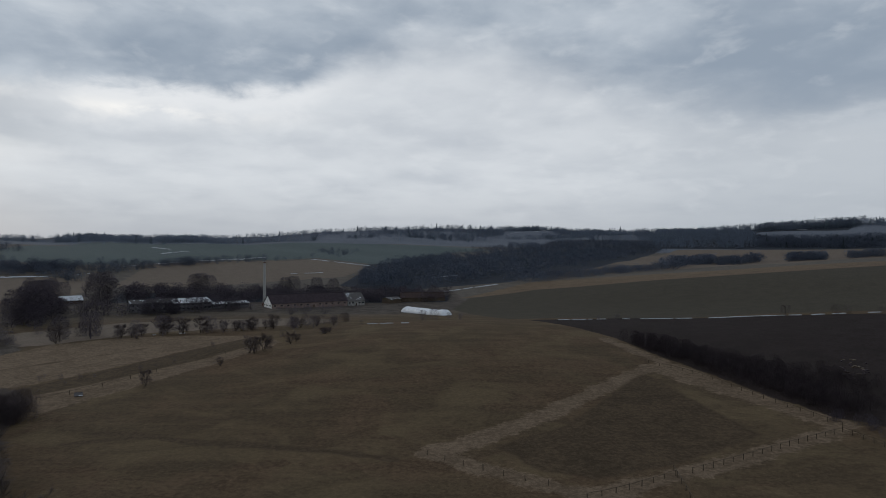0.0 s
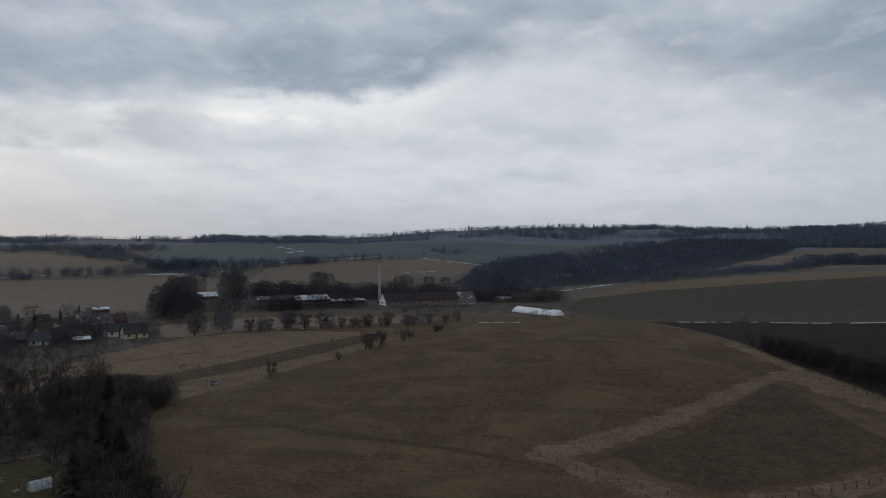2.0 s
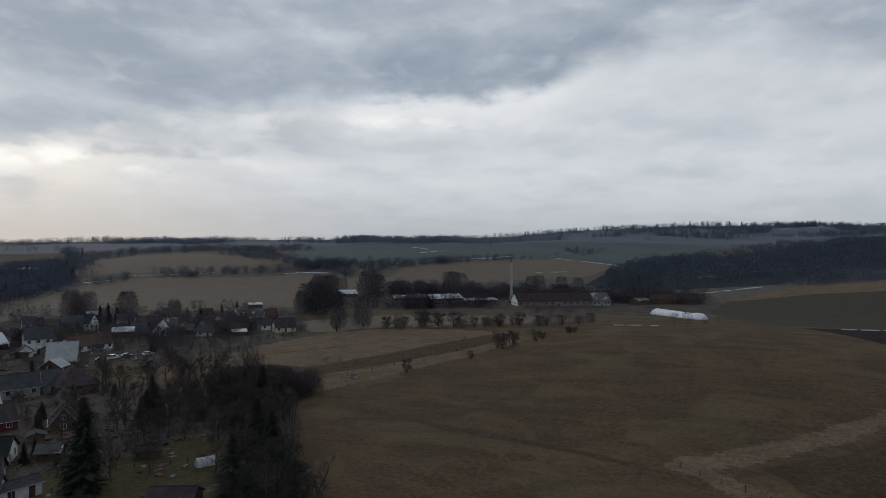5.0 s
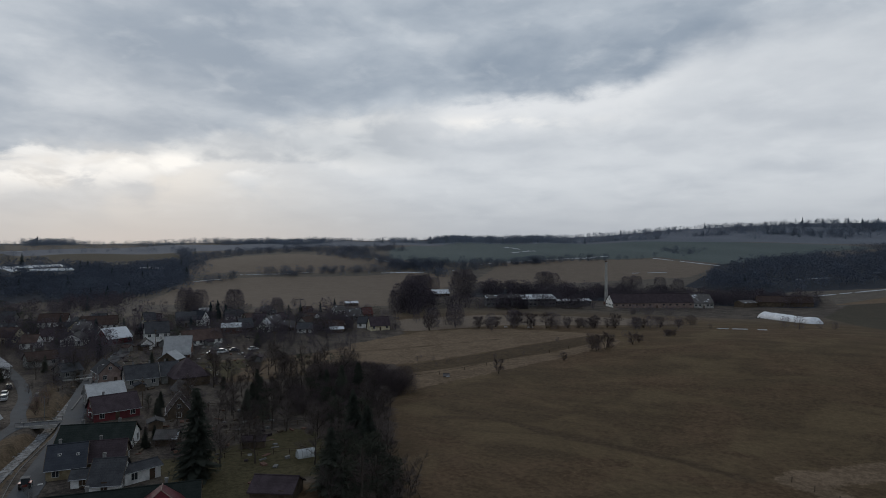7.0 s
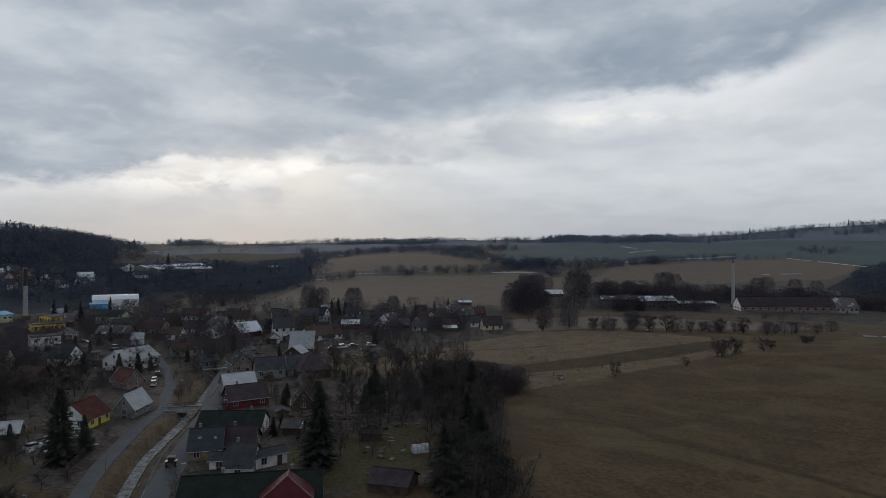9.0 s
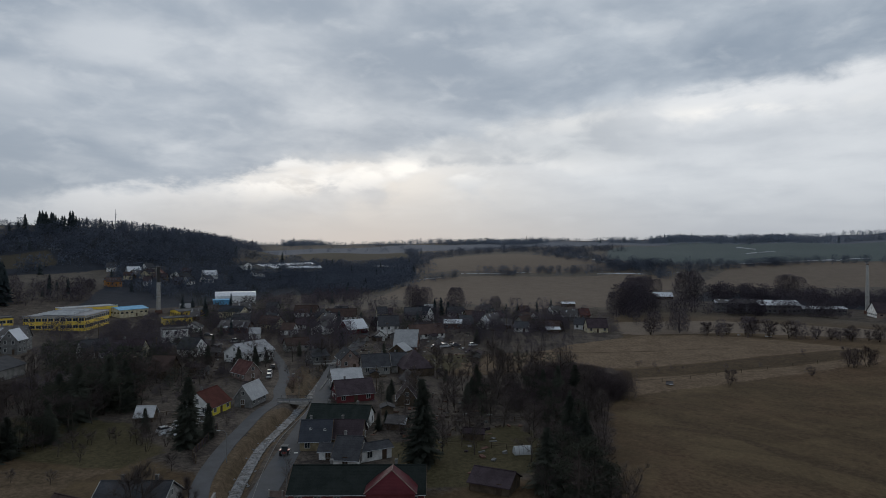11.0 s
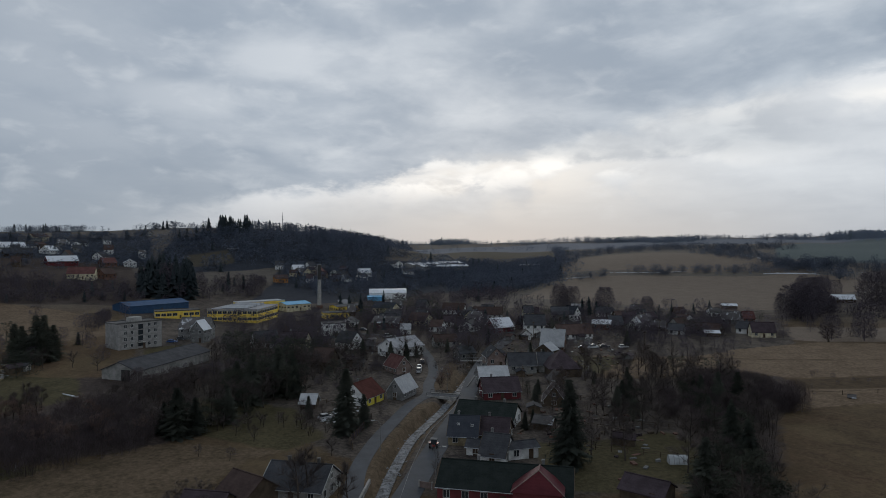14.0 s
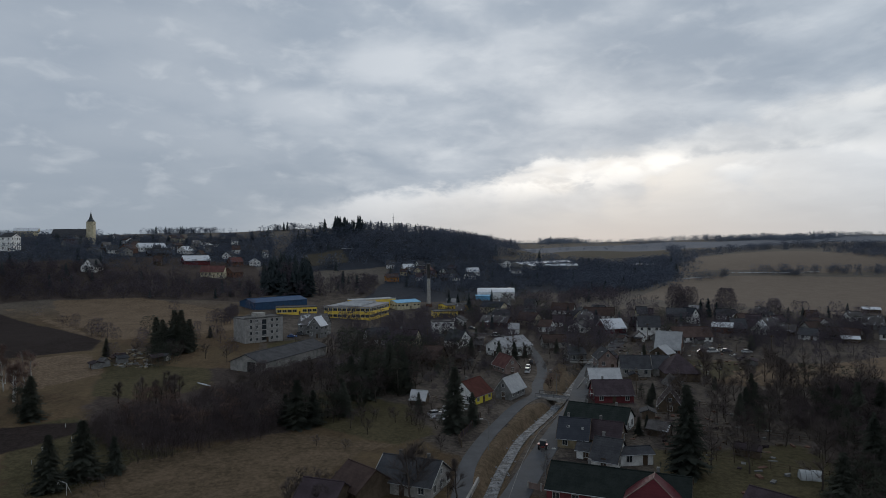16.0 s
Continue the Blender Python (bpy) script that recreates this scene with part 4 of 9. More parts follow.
def far_wood(name, corners, count, tall, mix, label, seed, clump=0.0, leaf=("far_twig", "far_needle")):
    """Distant woodland as stuff: trees of a few dozen twigs or boughs each, joined. mix: share of conifers."""
    rng = np.random.default_rng(seed)
    spots = scatter(corners, count, rng, clump)
    for glade in GLADES:
        spots = spots[inside(spots[:, 0], spots[:, 1], glade) < 0]
    size = tall * rng.uniform(0.45, 1.25, len(spots))
    conifer = rng.random(len(spots)) < mix
    near = np.hypot(*np.mean(corners, axis=0)) < (1050 if count <= 300 else 640)
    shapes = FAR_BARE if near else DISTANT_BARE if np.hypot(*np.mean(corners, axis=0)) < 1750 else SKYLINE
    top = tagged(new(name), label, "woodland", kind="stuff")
    # crowns step to paler, bluer paint at 640 and 1750 m, for haze
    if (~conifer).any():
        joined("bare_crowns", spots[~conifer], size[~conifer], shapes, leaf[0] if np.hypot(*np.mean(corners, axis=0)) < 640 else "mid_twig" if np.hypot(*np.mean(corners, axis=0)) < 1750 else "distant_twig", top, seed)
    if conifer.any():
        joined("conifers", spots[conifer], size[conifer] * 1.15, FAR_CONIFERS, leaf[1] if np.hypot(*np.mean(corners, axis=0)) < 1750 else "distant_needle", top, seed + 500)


def far_shapes():
    rng = random.Random(5)
    bare, low, distant, conifers, mid, mid_low, grand, scrub, skyline = [], [], [], [], [], [], [], [], []
    for k in range(6):
        for store, foot, count, girth, fat, reach in ((bare, 0.05, 92, 0.42, 0.0300, 0.145), (low, 0.0, 84, 0.47, 0.0300, 0.145), (distant, 0.02, 38, 0.52, 0.050, 0.20),
                                                    (mid, 0.12, 330, 0.38, 0.0120, 0.115), (mid_low, 0.0, 280, 0.46, 0.0155, 0.12),
                                                    (grand, 0.08, 1900, 0.38, 0.0062, 0.080), (scrub, 0.0, 320, 0.44, 0.0080, 0.17), (skyline, 0.05, 54, 0.36, 0.0280, 0.17)):
            s = Shape()
            s.poly((-0.02, 0, -0.05), (0.02, 0, -0.05), (0, 0, 0.95))
            s.poly((0, -0.02, -0.05), (0, 0.02, -0.05), (0, 0, 0.95))
            for i in range(count):
                u = foot + (0.93 - foot) * rng.random() ** 0.9
                v = (u - foot) / (1 - foot)
                r = girth * math.sqrt(max(0.03, 1 - ((v - 0.42) / 0.60) ** 2)) * rng.random() ** 0.42
                w = rng.random() * 6.28
                p = Vector((math.cos(w) * r, math.sin(w) * r, u))
                d = Vector((math.cos(w) * 0.7 + rng.gauss(0, 0.6), math.sin(w) * 0.7 + rng.gauss(0, 0.6), rng.uniform(0.6, 2.2) if store is scrub else rng.uniform(-0.3, 1.0))).normalized() * reach * rng.uniform(0.6, 1.3)
                sliver(s, p, d, fat * rng.uniform(0.5, 1.4), rng)
            store.append((np.array(s.v), np.array(s.f)))
        s = Shape()
        s.poly((-0.012, 0, -0.05), (0.012, 0, -0.05), (0, 0, 1.0))
        for j in range(12):
            u = 0.04 + 0.90 * j / 11
            reach = 0.20 * (1 - u) ** 0.8 + 0.025
            for i in range(6):
                w = rng.random() * 6.28
                tip = (math.cos(w) * reach * rng.uniform(0.7, 1.25), math.sin(w) * reach * rng.uniform(0.7, 1.25), u - 0.06)
                side = Vector((-math.sin(w), math.cos(w), 0)) * reach * 0.55
                s.poly(Vector((0, 0, u + 0.09)), Vector(tip) - side, Vector(tip) + side)
        conifers.append((np.array(s.v), np.array(s.f)))
    return bare, low, distant, conifers, mid, mid_low, grand, scrub, skyline


FAR_BARE, FAR_LOW, DISTANT_BARE, FAR_CONIFERS, MID_BARE, MID_LOW, GRAND_BARE, SCRUB, SKYLINE = far_shapes()


def far_planting():
    """The plants that tree() put aside, joined by kind; fuller shapes nearer by."""
    for k, (kind, rows) in enumerate(sorted(FAR_PLANTS.items())):
        a = np.array(rows)
        near = np.hypot(a[:, 0], a[:, 1]) < 400
        grand = (a[:, 2] > 11) & (kind in ("tree", "slim"))
        evergreen = kind == "spruce"
        tall = kind in ("tree", "slim", "birch")
        top = tagged(new("far_" + LOOKS[kind][1]), LOOKS[kind][2] + " in numbers about the village", "trees", kind="stuff")
        # far plants mostly take the haze-tinted twig and needle colours
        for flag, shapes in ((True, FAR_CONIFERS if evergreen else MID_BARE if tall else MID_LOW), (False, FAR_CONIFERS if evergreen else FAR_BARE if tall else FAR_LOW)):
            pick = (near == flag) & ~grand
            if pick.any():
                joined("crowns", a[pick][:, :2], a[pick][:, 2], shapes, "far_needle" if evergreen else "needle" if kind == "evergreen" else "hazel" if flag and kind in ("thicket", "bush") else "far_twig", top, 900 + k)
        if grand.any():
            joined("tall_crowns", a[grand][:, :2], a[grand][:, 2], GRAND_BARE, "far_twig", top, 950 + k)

# ---- what grows where, and where haze is painted: patches and stripes of the ground, on the plan ----
PATCHES = []
# clearings inside the far woods: two of open grass, the last cut wide so that the camera sees snow
GLADES = [[(-794, 334), (-1300, 700), (-1103, 830), (-830, 640), (-808, 451), (-745, 338)], [(-705, 62), (-738, 112), (-684, 112), (-655, 62)],
          [(215, 2250), (420, 2380), (470, 2720), (330, 2600), (240, 2480)]]
STRIPES = []

PATCHES.append(("ploughed", [(46, 350), (105, 371), (171, 345), (220, 315), (420, 200), (300, 60), (160, 90), (104, 147), (97, 156), (92, 176), (87, 205), (80, 235), (74, 270), (62, 303)]))
PATCHES.append(("olive_field", [(7, 464), (23, 563), (88, 596), (226, 545), (352, 503), (640, 420), (420, 210), (226, 324), (176, 355), (72, 373), (37, 360)]))
PATCHES.append(("straw_grass", [(8, 558), (94, 675), (257, 694), (395, 565), (342, 490), (198, 534), (88, 591)]))
PATCHES.append(("rank_grass", [(11, 141), (30, 155), (66, 208), (74, 146), (48, 130), (30, 122), (20, 127)]))
STRIPES.append(("straw_grass", 3.5, [(-2, 137), (11, 148), (26, 163), (46, 186), (71, 216)]))
STRIPES.append(("straw_grass", 4, [(71, 216), (84, 183), (95, 151)]))
STRIPES.append(("straw_grass", 3, [(92, 147), (75, 138), (49, 125), (46, 124), (27, 114), (14, 124), (-2, 136)]))
STRIPES.append(("straw_grass", 3, [(68, 268), (75, 235), (83, 206), (88, 176), (92, 156)]))
PATCHES.append(("straw_grass", [(-200, 170), (-191, 181), (-178, 207), (-182, 236), (-175, 282), (-152, 301), (-127, 303), (-79, 288), (-102, 258), (-112, 235), (-122, 216), (-133, 197), (-146, 195), (-150, 180), (-155, 163), (-159, 151), (-172, 151)]))
PATCHES.append(("straw_grass", [(-107, 161), (-101, 178), (-94, 196), (-83, 221), (-71, 248), (-68, 264), (-74, 275), (-89, 236), (-103, 214), (-112, 198), (-122, 184)]))
PATCHES.append(("rank_grass", [(-122, 184), (-112, 198), (-103, 214), (-89, 236), (-76, 266), (-73, 273), (-79, 288), (-89, 280), (-102, 256), (-112, 233), (-122, 213), (-131, 195)]))
STRIPES.append(("rank_grass", 0.9, [(-186, 196), (-160, 222), (-135, 252), (-110, 283)]))
PATCHES.append(("green_grass", [(-180, 145), (-169, 149), (-180, 165), (-200, 170), (-205, 163)]))
STRIPES.append(("tan_field", 30, [(-198, 307), (-164, 345), (-93, 368)]))
PATCHES.append(("tan_field", [(-416, 595), (-388, 618), (-324, 612), (-295, 567), (-308, 521), (-310, 480), (-302, 432)]))
PATCHES.append(("garden", [(-302, 432), (-284, 480), (-203, 563), (-81, 629), (9, 652), (24, 476), (-32, 431), (-149, 436), (-225, 398), (-244, 350)]))
PATCHES.append(("tan_field", [(-305, 582), (-366, 800), (-194, 972), (-100, 874), (-118, 760), (-220, 643)]))
PATCHES.append(("green_crop", [(-735, 1052), (-944, 1671), (-350, 1753), (7, 1364), (-4, 1166), (-100, 909), (-201, 1008), (-364, 811), (-434, 701), (-509, 728)]))
PATCHES.append(("tan_field", [(-455, 307), (-572, 444), (-466, 528), (-353, 629), (-307, 547), (-270, 394), (-305, 346)]))
PATCHES.append(("tan_field", [(-627, 479), (-789, 643), (-695, 735), (-559, 730), (-423, 642), (-484, 549)]))
PATCHES.append(("olive_field", [(-413, -145), (-413, -129), (-356, -90), (-297, -56), (-275, -56), (-262, -82), (-261, -95)]))
PATCHES.append(("ploughed", [(-413, -145), (-413, -129), (-356, -90), (-297, -56), (-275, -56), (-262, -82), (-261, -95)]))
STRIPES.append(("straw_grass", 2.2, [(-427, -131), (-412, -111), (-368, -89), (-322, -69), (-299, -56)]))
PATCHES.append(("straw_grass", [(-453, -113), (-460, -63), (-431, -30), (-379, 4), (-323, -2), (-305, -24), (-299, -52), (-387, -92)]))
PATCHES.append(("straw_grass", [(-258, -81), (-269, -55), (-229, -42), (-208, -57), (-211, -66)]))
PATCHES.append(("ploughed", [(-182, -75), (-168, -54), (-170, -43), (-169, -35), (-160, -36), (-153, -42), (-147, -48), (-150, -75)]))
PATCHES.append(("green_grass", [(-168, -52), (-174, -39), (-153, -27), (-142, -11), (-123, -30), (-125, -39)]))
PATCHES.append(("bank_grass", [(-122, -28), (-138, -21), (-152, 9), (-144, 23), (-136, 32), (-134, 24), (-120, 13), (-108, 8)]))
PATCHES.append(("green_grass", [(-192, 21), (-170, 43), (-141, 42), (-136, 32), (-155, 17)]))
PATCHES.append(("green_grass", [(-116, 83), (-104, 112), (-84, 101), (-85, 77), (-92, 70)]))
PATCHES.append(("green_grass", [(-198, 165), (-192, 182), (-178, 172), (-180, 152)]))
PATCHES.append(("bank_grass", [(-158, 73), (-163, 88), (-145, 74), (-105, 40), (-104, 35), (-126, 48)]))
PATCHES.append(("bank_grass", [(-175, 86), (-216, 114), (-215, 117), (-169, 92)]))
STRIPES.append(("bank_grass", 2.6, [(-157, 84), (-145, 70), (-127, 55), (-110, 44), (-102, 39)]))
STRIPES.append(("bank_grass", 2.2, [(-196, 112), (-170, 93)]))
PATCHES.append(("green_grass", [(-110, 99), (-108, 114), (-98, 114), (-82, 95), (-83, 79), (-92, 80)]))
PATCHES.append(("green_grass", [(-284, 12), (-291, 32), (-258, 24), (-262, 9)]))
STRIPES.append(("rank_grass", 1.4, [(-83, 148), (-73, 148), (-55, 141), (-38, 139), (-24, 137), (-10, 133)]))
STRIPES.append(("rank_grass", 1, [(-86, 139), (-71, 145), (-48, 142), (-27, 138)]))
PATCHES.append(("garden", [(-240, -2), (-397, 44), (-481, 160), (-405, 220), (-281, 367), (-206, 269), (-191, 184), (-165, 139), (-141, 184), (-77, 100), (-94, 51), (-148, 35), (-163, 12), (-176, -1)]))
PATCHES.append(("garden", [(-384, 1), (-461, 16), (-586, 133), (-653, 155), (-698, 387), (-471, 261), (-422, 183), (-434, 145), (-355, 64), (-284, 12)]))
PATCHES.append(("garden", [(-319, 291), (-264, 378), (-180, 272), (-166, 188), (-192, 172)]))
PATCHES.append(("wood_floor", [(-229, -43), (-229, -2), (-186, 14), (-149, 11), (-147, -15), (-173, -37)]))
PATCHES.append(("wood_floor", [(-430, -156), (-528, -185), (-639, -64), (-634, 12), (-488, 21), (-445, 1), (-454, -66), (-456, -115)]))
PATCHES.append(("hazed_hill_floor", [(-535, 1), (-794, 61), (-864, 157), (-2521, 1098), (-675, 273), (-673, 160), (-634, 70)]))
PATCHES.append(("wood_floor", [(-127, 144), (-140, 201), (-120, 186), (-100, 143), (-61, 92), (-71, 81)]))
PATCHES.append(("hazed_hill_floor", [(-250, 470), (-207, 494), (-137, 518), (-65, 533), (4, 536), (6, 600), (-76, 612), (-160, 596), (-242, 568), (-276, 545)]))
PATCHES.append(("hazed_hill_floor", [(-40, 640), (-60, 740), (17, 1158), (377, 1957), (690, 1776), (455, 1396), (184, 876), (71, 690), (-14, 669), (-82, 564)]))
PATCHES.append(("hazed_hill_floor", [(516, 1523), (834, 2462), (1015, 2553), (943, 1938), (1103, 1681), (993, 1555), (924, 1684), (857, 1761), (824, 1501), (960, 1373), (839, 1200)]))
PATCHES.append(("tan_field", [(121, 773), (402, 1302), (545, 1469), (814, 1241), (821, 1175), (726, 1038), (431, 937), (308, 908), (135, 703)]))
PATCHES.append(("hazed_hill_floor", [(-524, 221), (-698, 323), (-819, 490), (-1004, 771), (-637, 499), (-561, 423), (-528, 304)]))
# ring about the camera from 440 m outwards, greyed as haze
PATCHES.append(("hazed_meadow", [(381, 220), (311, 311), (220, 381), (114, 425), (0, 440), (-114, 425), (-220, 381), (-311, 311), (-381, 220), (-425, 114), (-440, 0), (-425, -114), (-381, -220), (-4244, -2450), (-4900, 0), (-4244, 2450), (-2450, 4244), (0, 4900), (2450, 4244), (4244, 2450)]))
# haze painted over the hills beyond about 1100 m
PATCHES.append(("far_haze", [(1100, 1000), (400, 1500), (0, 1650), (-500, 1750), (-900, 1650), (-1000, 1000), (-1250, 700), (-1000, 250), (-1600, -100), (-1600, 2000), (-600, 4500), (600, 4500), (2600, 3600), (2800, 1200), (1500, 700)]))
PATCHES.append(("hazed_hill_floor", [(-511, -186), (-674, -245), (-842, -146), (-833, 36), (-644, 28), (-540, -54)]))
PATCHES.append(("hazed_hill_floor", [(-483, 88), (-661, 157), (-745, 405), (-612, 339), (-475, 207), (-468, 137)]))

PATCHES.append(("olive_field", GLADES[0]))
PATCHES.append(("olive_field", GLADES[1]))
PATCHES.append(("green_crop", [(-360, 1760), (0, 1340), (110, 1400), (80, 1520), (-90, 1640), (-240, 1720)]))
PATCHES.append(("hazed_hill_floor", [(-112, 680), (-104, 790), (-108, 900), (-84, 1160), (0, 1300), (30, 1200), (-50, 740), (-36, 640)]))
PATCHES.append(("green_grass", [(-247, -45), (-228, -10), (-200, -9), (-190, -26), (-196, -40)]))

build_ground()
ribbon("road", MAIN_ROAD, 4.9, 0.10, "asphalt", "worn grey asphalt village road beside a stream", "road")
ribbon("lane", LANE, 3.5, 0.09, "asphalt", "narrow winding asphalt lane through the village", "road")
ribbon("lane", [(-164.9, 77.6), (-167.1, 82.7), (-165.4, 86.3)], 3.4, 0.105, "asphalt", "short asphalt spur from a lane to a bridge", "road")
ribbon("stream", STREAM, 2.3, -1.72, "ice", "shallow stony stream with grey ice in a ditch", "stream")


def snow_line(wide, gaps, corners):
    """Old snow left along a furrow or hedge: a low uneven ridge with breaks in it."""
    far = float(np.hypot(*np.mean(corners, axis=0)))
    c = line_points(corners, max(1.2, far / 260)) if len(corners) > 2 else np.linspace(corners[0], corners[1], max(6, int(math.dist(*corners) / max(1.2, far / 260))))
    d = np.gradient(c, axis=0)
    d /= np.hypot(*d.T)[:, None]
    zs = heights(c[:, 0], c[:, 1]) + 0.05 + far * 0.0006
    s, rim = Shape(), []
    for k, (p, w) in enumerate(zip(c, d)):
        v = noise.noise((k * 0.23, wide, far * 0.01)) * 0.7 + noise.noise((k * 0.71, wide, far * 0.02)) * 0.6
        half = wide * 0.5 * max(0.08, 0.75 + 0.9 * v) if v > -0.55 + gaps else 0.0
        rim.append((half, [(p[0] - w[1] * half * e, p[1] + w[0] * half * e, zs[k] + f) for e, f in ((1, -0.3), (0.7, 0.1), (-0.7, 0.1), (-1, -0.3))]))
    for (h0, a), (h1, b) in zip(rim[:-1], rim[1:]):
        if h0 + h1 > 0:
            for i in range(3):
                s.poly(a[i], a[i + 1], b[i + 1], b[i])
    tagged(part("snow_strip", s, "snow"), "thin strip of old snow along a field edge", "snow", kind="stuff")


snow_line(0.5, 0.5, [(64, 352), (102, 363), (140, 356)])
snow_line(0.8, 0.3, [(148, 353), (171, 345), (189, 334)])
snow_line(0.81, 0.6, [(191, 332), (223, 319)])
snow_line(13.0, 0.15, [(-361, 796), (-340, 840), (-312, 880)])
snow_line(8.0, 0.35, [(-312, 880), (-296, 920), (-278, 985)])
snow_line(3.0, 0.5, [(-205, 978), (-152, 927), (-86, 864)])
snow_line(9.0, 0.5, [(-683, 1960), (-588, 1970)])
snow_line(4.0, 0.5, [(-583, 1273), (-529, 1225)])
snow_line(4.5, 0.4, [(-444, 1000), (-453, 1115)])
snow_line(0.405, 0.6, [(-38, 319), (-17, 319)])
snow_line(2.4, 0.2, [(1, 630), (27, 651), (58, 673)])
snow_line(2.25, 0.4, [(-14, 757), (20, 781)])
snow_line(1.8, 0.6, [(59, 875), (86, 906), (161, 1013)])
snow_line(7.2, 0.4, [(262, 2473), (408, 2602)])
snow_line(9.9, 0.3, [(363, 2578), (433, 2684)])
snow_line(4.0, 0.2, [(-563, 445), (-552, 454), (-538, 463)])
snow_line(2.2, 0.45, [(-545, 493), (-514, 515), (-489, 554)])
snow_line(2.6, 0.2, [(-424, 587), (-404, 603), (-384, 617)])
snow_line(3.5, 0.35, [(-877, 742), (-871, 764)])
snow_line(3.0, 0.5, [(-702, 853), (-685, 931)])
snow_line(2.6, 0.5, [(-598, 761), (-514, 704), (-443, 662)])
snow_line(2.7, 0.3, [(-739, 111), (-740, 125)])
snow_line(1.8, 0.4, [(-418, 599), (-389, 618)])
snow_line(1.8, 0.4, [(-373, 645), (-368, 660)])
snow_line(1.8, 0.4, [(-374, 741), (-371, 769)])
snow_line(2.7, 0.7, [(-683, 1688), (-686, 1836)])
snow_line(1.35, 0.6, [(-591, 1296), (-435, 1087)])
snow_line(1.35, 0.7, [(-438, 976), (-453, 1120)])
snow_line(3.6, 0.6, [(-1326, 2143), (-1259, 2095)])
snow_line(0.315, 0.5, [(-208, -14), (-201, -9)])
snow_line(2.7, 0.5, [(-301, 889), (-282, 919)])
snow_line(2.7, 0.6, [(534, 1439), (552, 1436)])
snow_line(1.35, 0.7, [(-192, 748), (-149, 788)])
snow_line(0.36, 0.7, [(-142, 310), (-127, 313)])
snow_line(1.35, 0.5, [(890, 1829), (962, 1671)])
snow_line(2.7, 0.6, [(-1550, 720), (-1533, 758)])

# ---- buildings ----
house("long_house", -237.4, 103.3, 19, 11.2, 15, 4, 7.2, "white", "weathered", "g", "long white house under a weathered pale grey roof")
house("cottage", -205.0, 88.0, 96, 5.6, 9, 2.6, 5.9, "pink", "rose_roof", "g", "small cottage with a patchy faded red roof")
house("gabled_shed", -170.1, 74.4, 39, 4.9, 9, 2.8, 6, "grey", "pale_roof", "g", "grey gabled outbuilding with a pale snow-dusted roof", chimneys=0)
house("yellow_house", -169.3, 61.9, 127, 8.9, 8.5, 2.6, 6, "lemon", "red_roof", "l", "bright yellow house with white gables and a dark red roof", side='white')
house("garden_shed", -169.9, 46.9, 57, 4.2, 4, 1.8, 3.6, "timber", "pale_roof", "l", "timber garden shed under thin snow", chimneys=0, panes='', door=False, category='shed')
house("farmhouse", -111.7, 29.4, 50, 11.2, 9, 2.5, 5.4, "pale", "slate", "l", "old farmhouse with pale walls and a dark slate roof", chimneys=2)
house("farm_barn", -111.6, 20.1, 27, 7.5, 8, 2.4, 5.2, "timber", "brown_roof", "l", "low barn with a red-brown tile roof joined to a farmhouse", chimneys=0, panes='', category='barn')
house("farm_shed", -109.0, 13.1, 53, 7.3, 7, 2, 4.2, "timber", "umber_roof", "l", "dark timber shed with a boarded roof", chimneys=0, panes='', door=False, category='shed')
house("red_house", -92.6, 60.2, 50, 22.4, 10, 3.1, 5.9, "red", "green_roof", "l", "long dark red house under a dark green roof", chimneys=2)
house("dark_house", -134.9, 82.3, 43, 14.6, 8, 2.5, 5.1, "white", "green_roof", "l", "long low house with a dark greenish roof and white gable", chimneys=2)
house("house_wing", -122.3, 76.6, 46, 6.6, 7, 2.1, 4.9, "timber", "umber_roof", "l", "dark boarded rear wing under a dark shingle roof")
house("small_house", -124.8, 70.0, 54, 6.4, 9, 2.4, 5.5, "beige", "blue_roof", "l", "beige house with a blue-grey sheet roof")
house("outbuilding", -115.6, 67.8, 48, 3.8, 4, 2, 2.9, "white", "slate", "l", "small whitewashed outbuilding with a dark roof", chimneys=0)
house("cottage", -111.0, 69.9, 42, 5.2, 8, 1.8, 5, "white", "slate", "l", "whitewashed cottage with skylights in a dark roof")
house("outbuilding", -109.6, 74.5, 80, 6.6, 4, 2.5, 3.2, "white", "slate", "l", "long whitewashed outbuilding with a low dark roof", chimneys=0)
house("red_cottage", -156.8, 99.5, 71, 10.7, 8, 2.6, 5.7, "red", "umber_roof", "l", "dark red boarded cottage with a dark roof")
house("metal_roof_house", -171.7, 106.3, 71, 9.4, 7, 3, 5.9, "pale", "pale_roof", "l", "house with a whitish sheet-metal roof")
house("gabled_house", -200.1, 124.5, 71, 6.3, 10, 4, 7, "pink", "slate", "g", "old pinkish gabled house with a dark roof")
house("old_house", -185.3, 126.6, 65, 9.5, 8, 3.2, 6.6, "pale", "slate", "l", "old terrace house with a dark slate roof", chimneys=2)
house("old_house", -183.2, 135.4, 61, 5.4, 8, 3, 6.4, "pale", "slate", "l", "old terrace house with a dark slate roof")
house("brown_barn", -176.3, 137.1, 66, 10.8, 14, 3, 8, "timber", "umber_roof", "h", "large brown barn with a hipped roof", chimneys=0, panes='', category='barn')
house("shed", -162.7, 124.5, 71, 4.0, 5, 2, 4.2, "timber", "snow_patch", "g", "small gabled shed with snow on its roof edge", chimneys=0, panes='', category='shed')
house("cottage", -142.8, 108.6, 53, 5.5, 8, 2.0, 5.6, "timber", "umber_roof", "g", "dark-roofed cottage with a boarded gable")
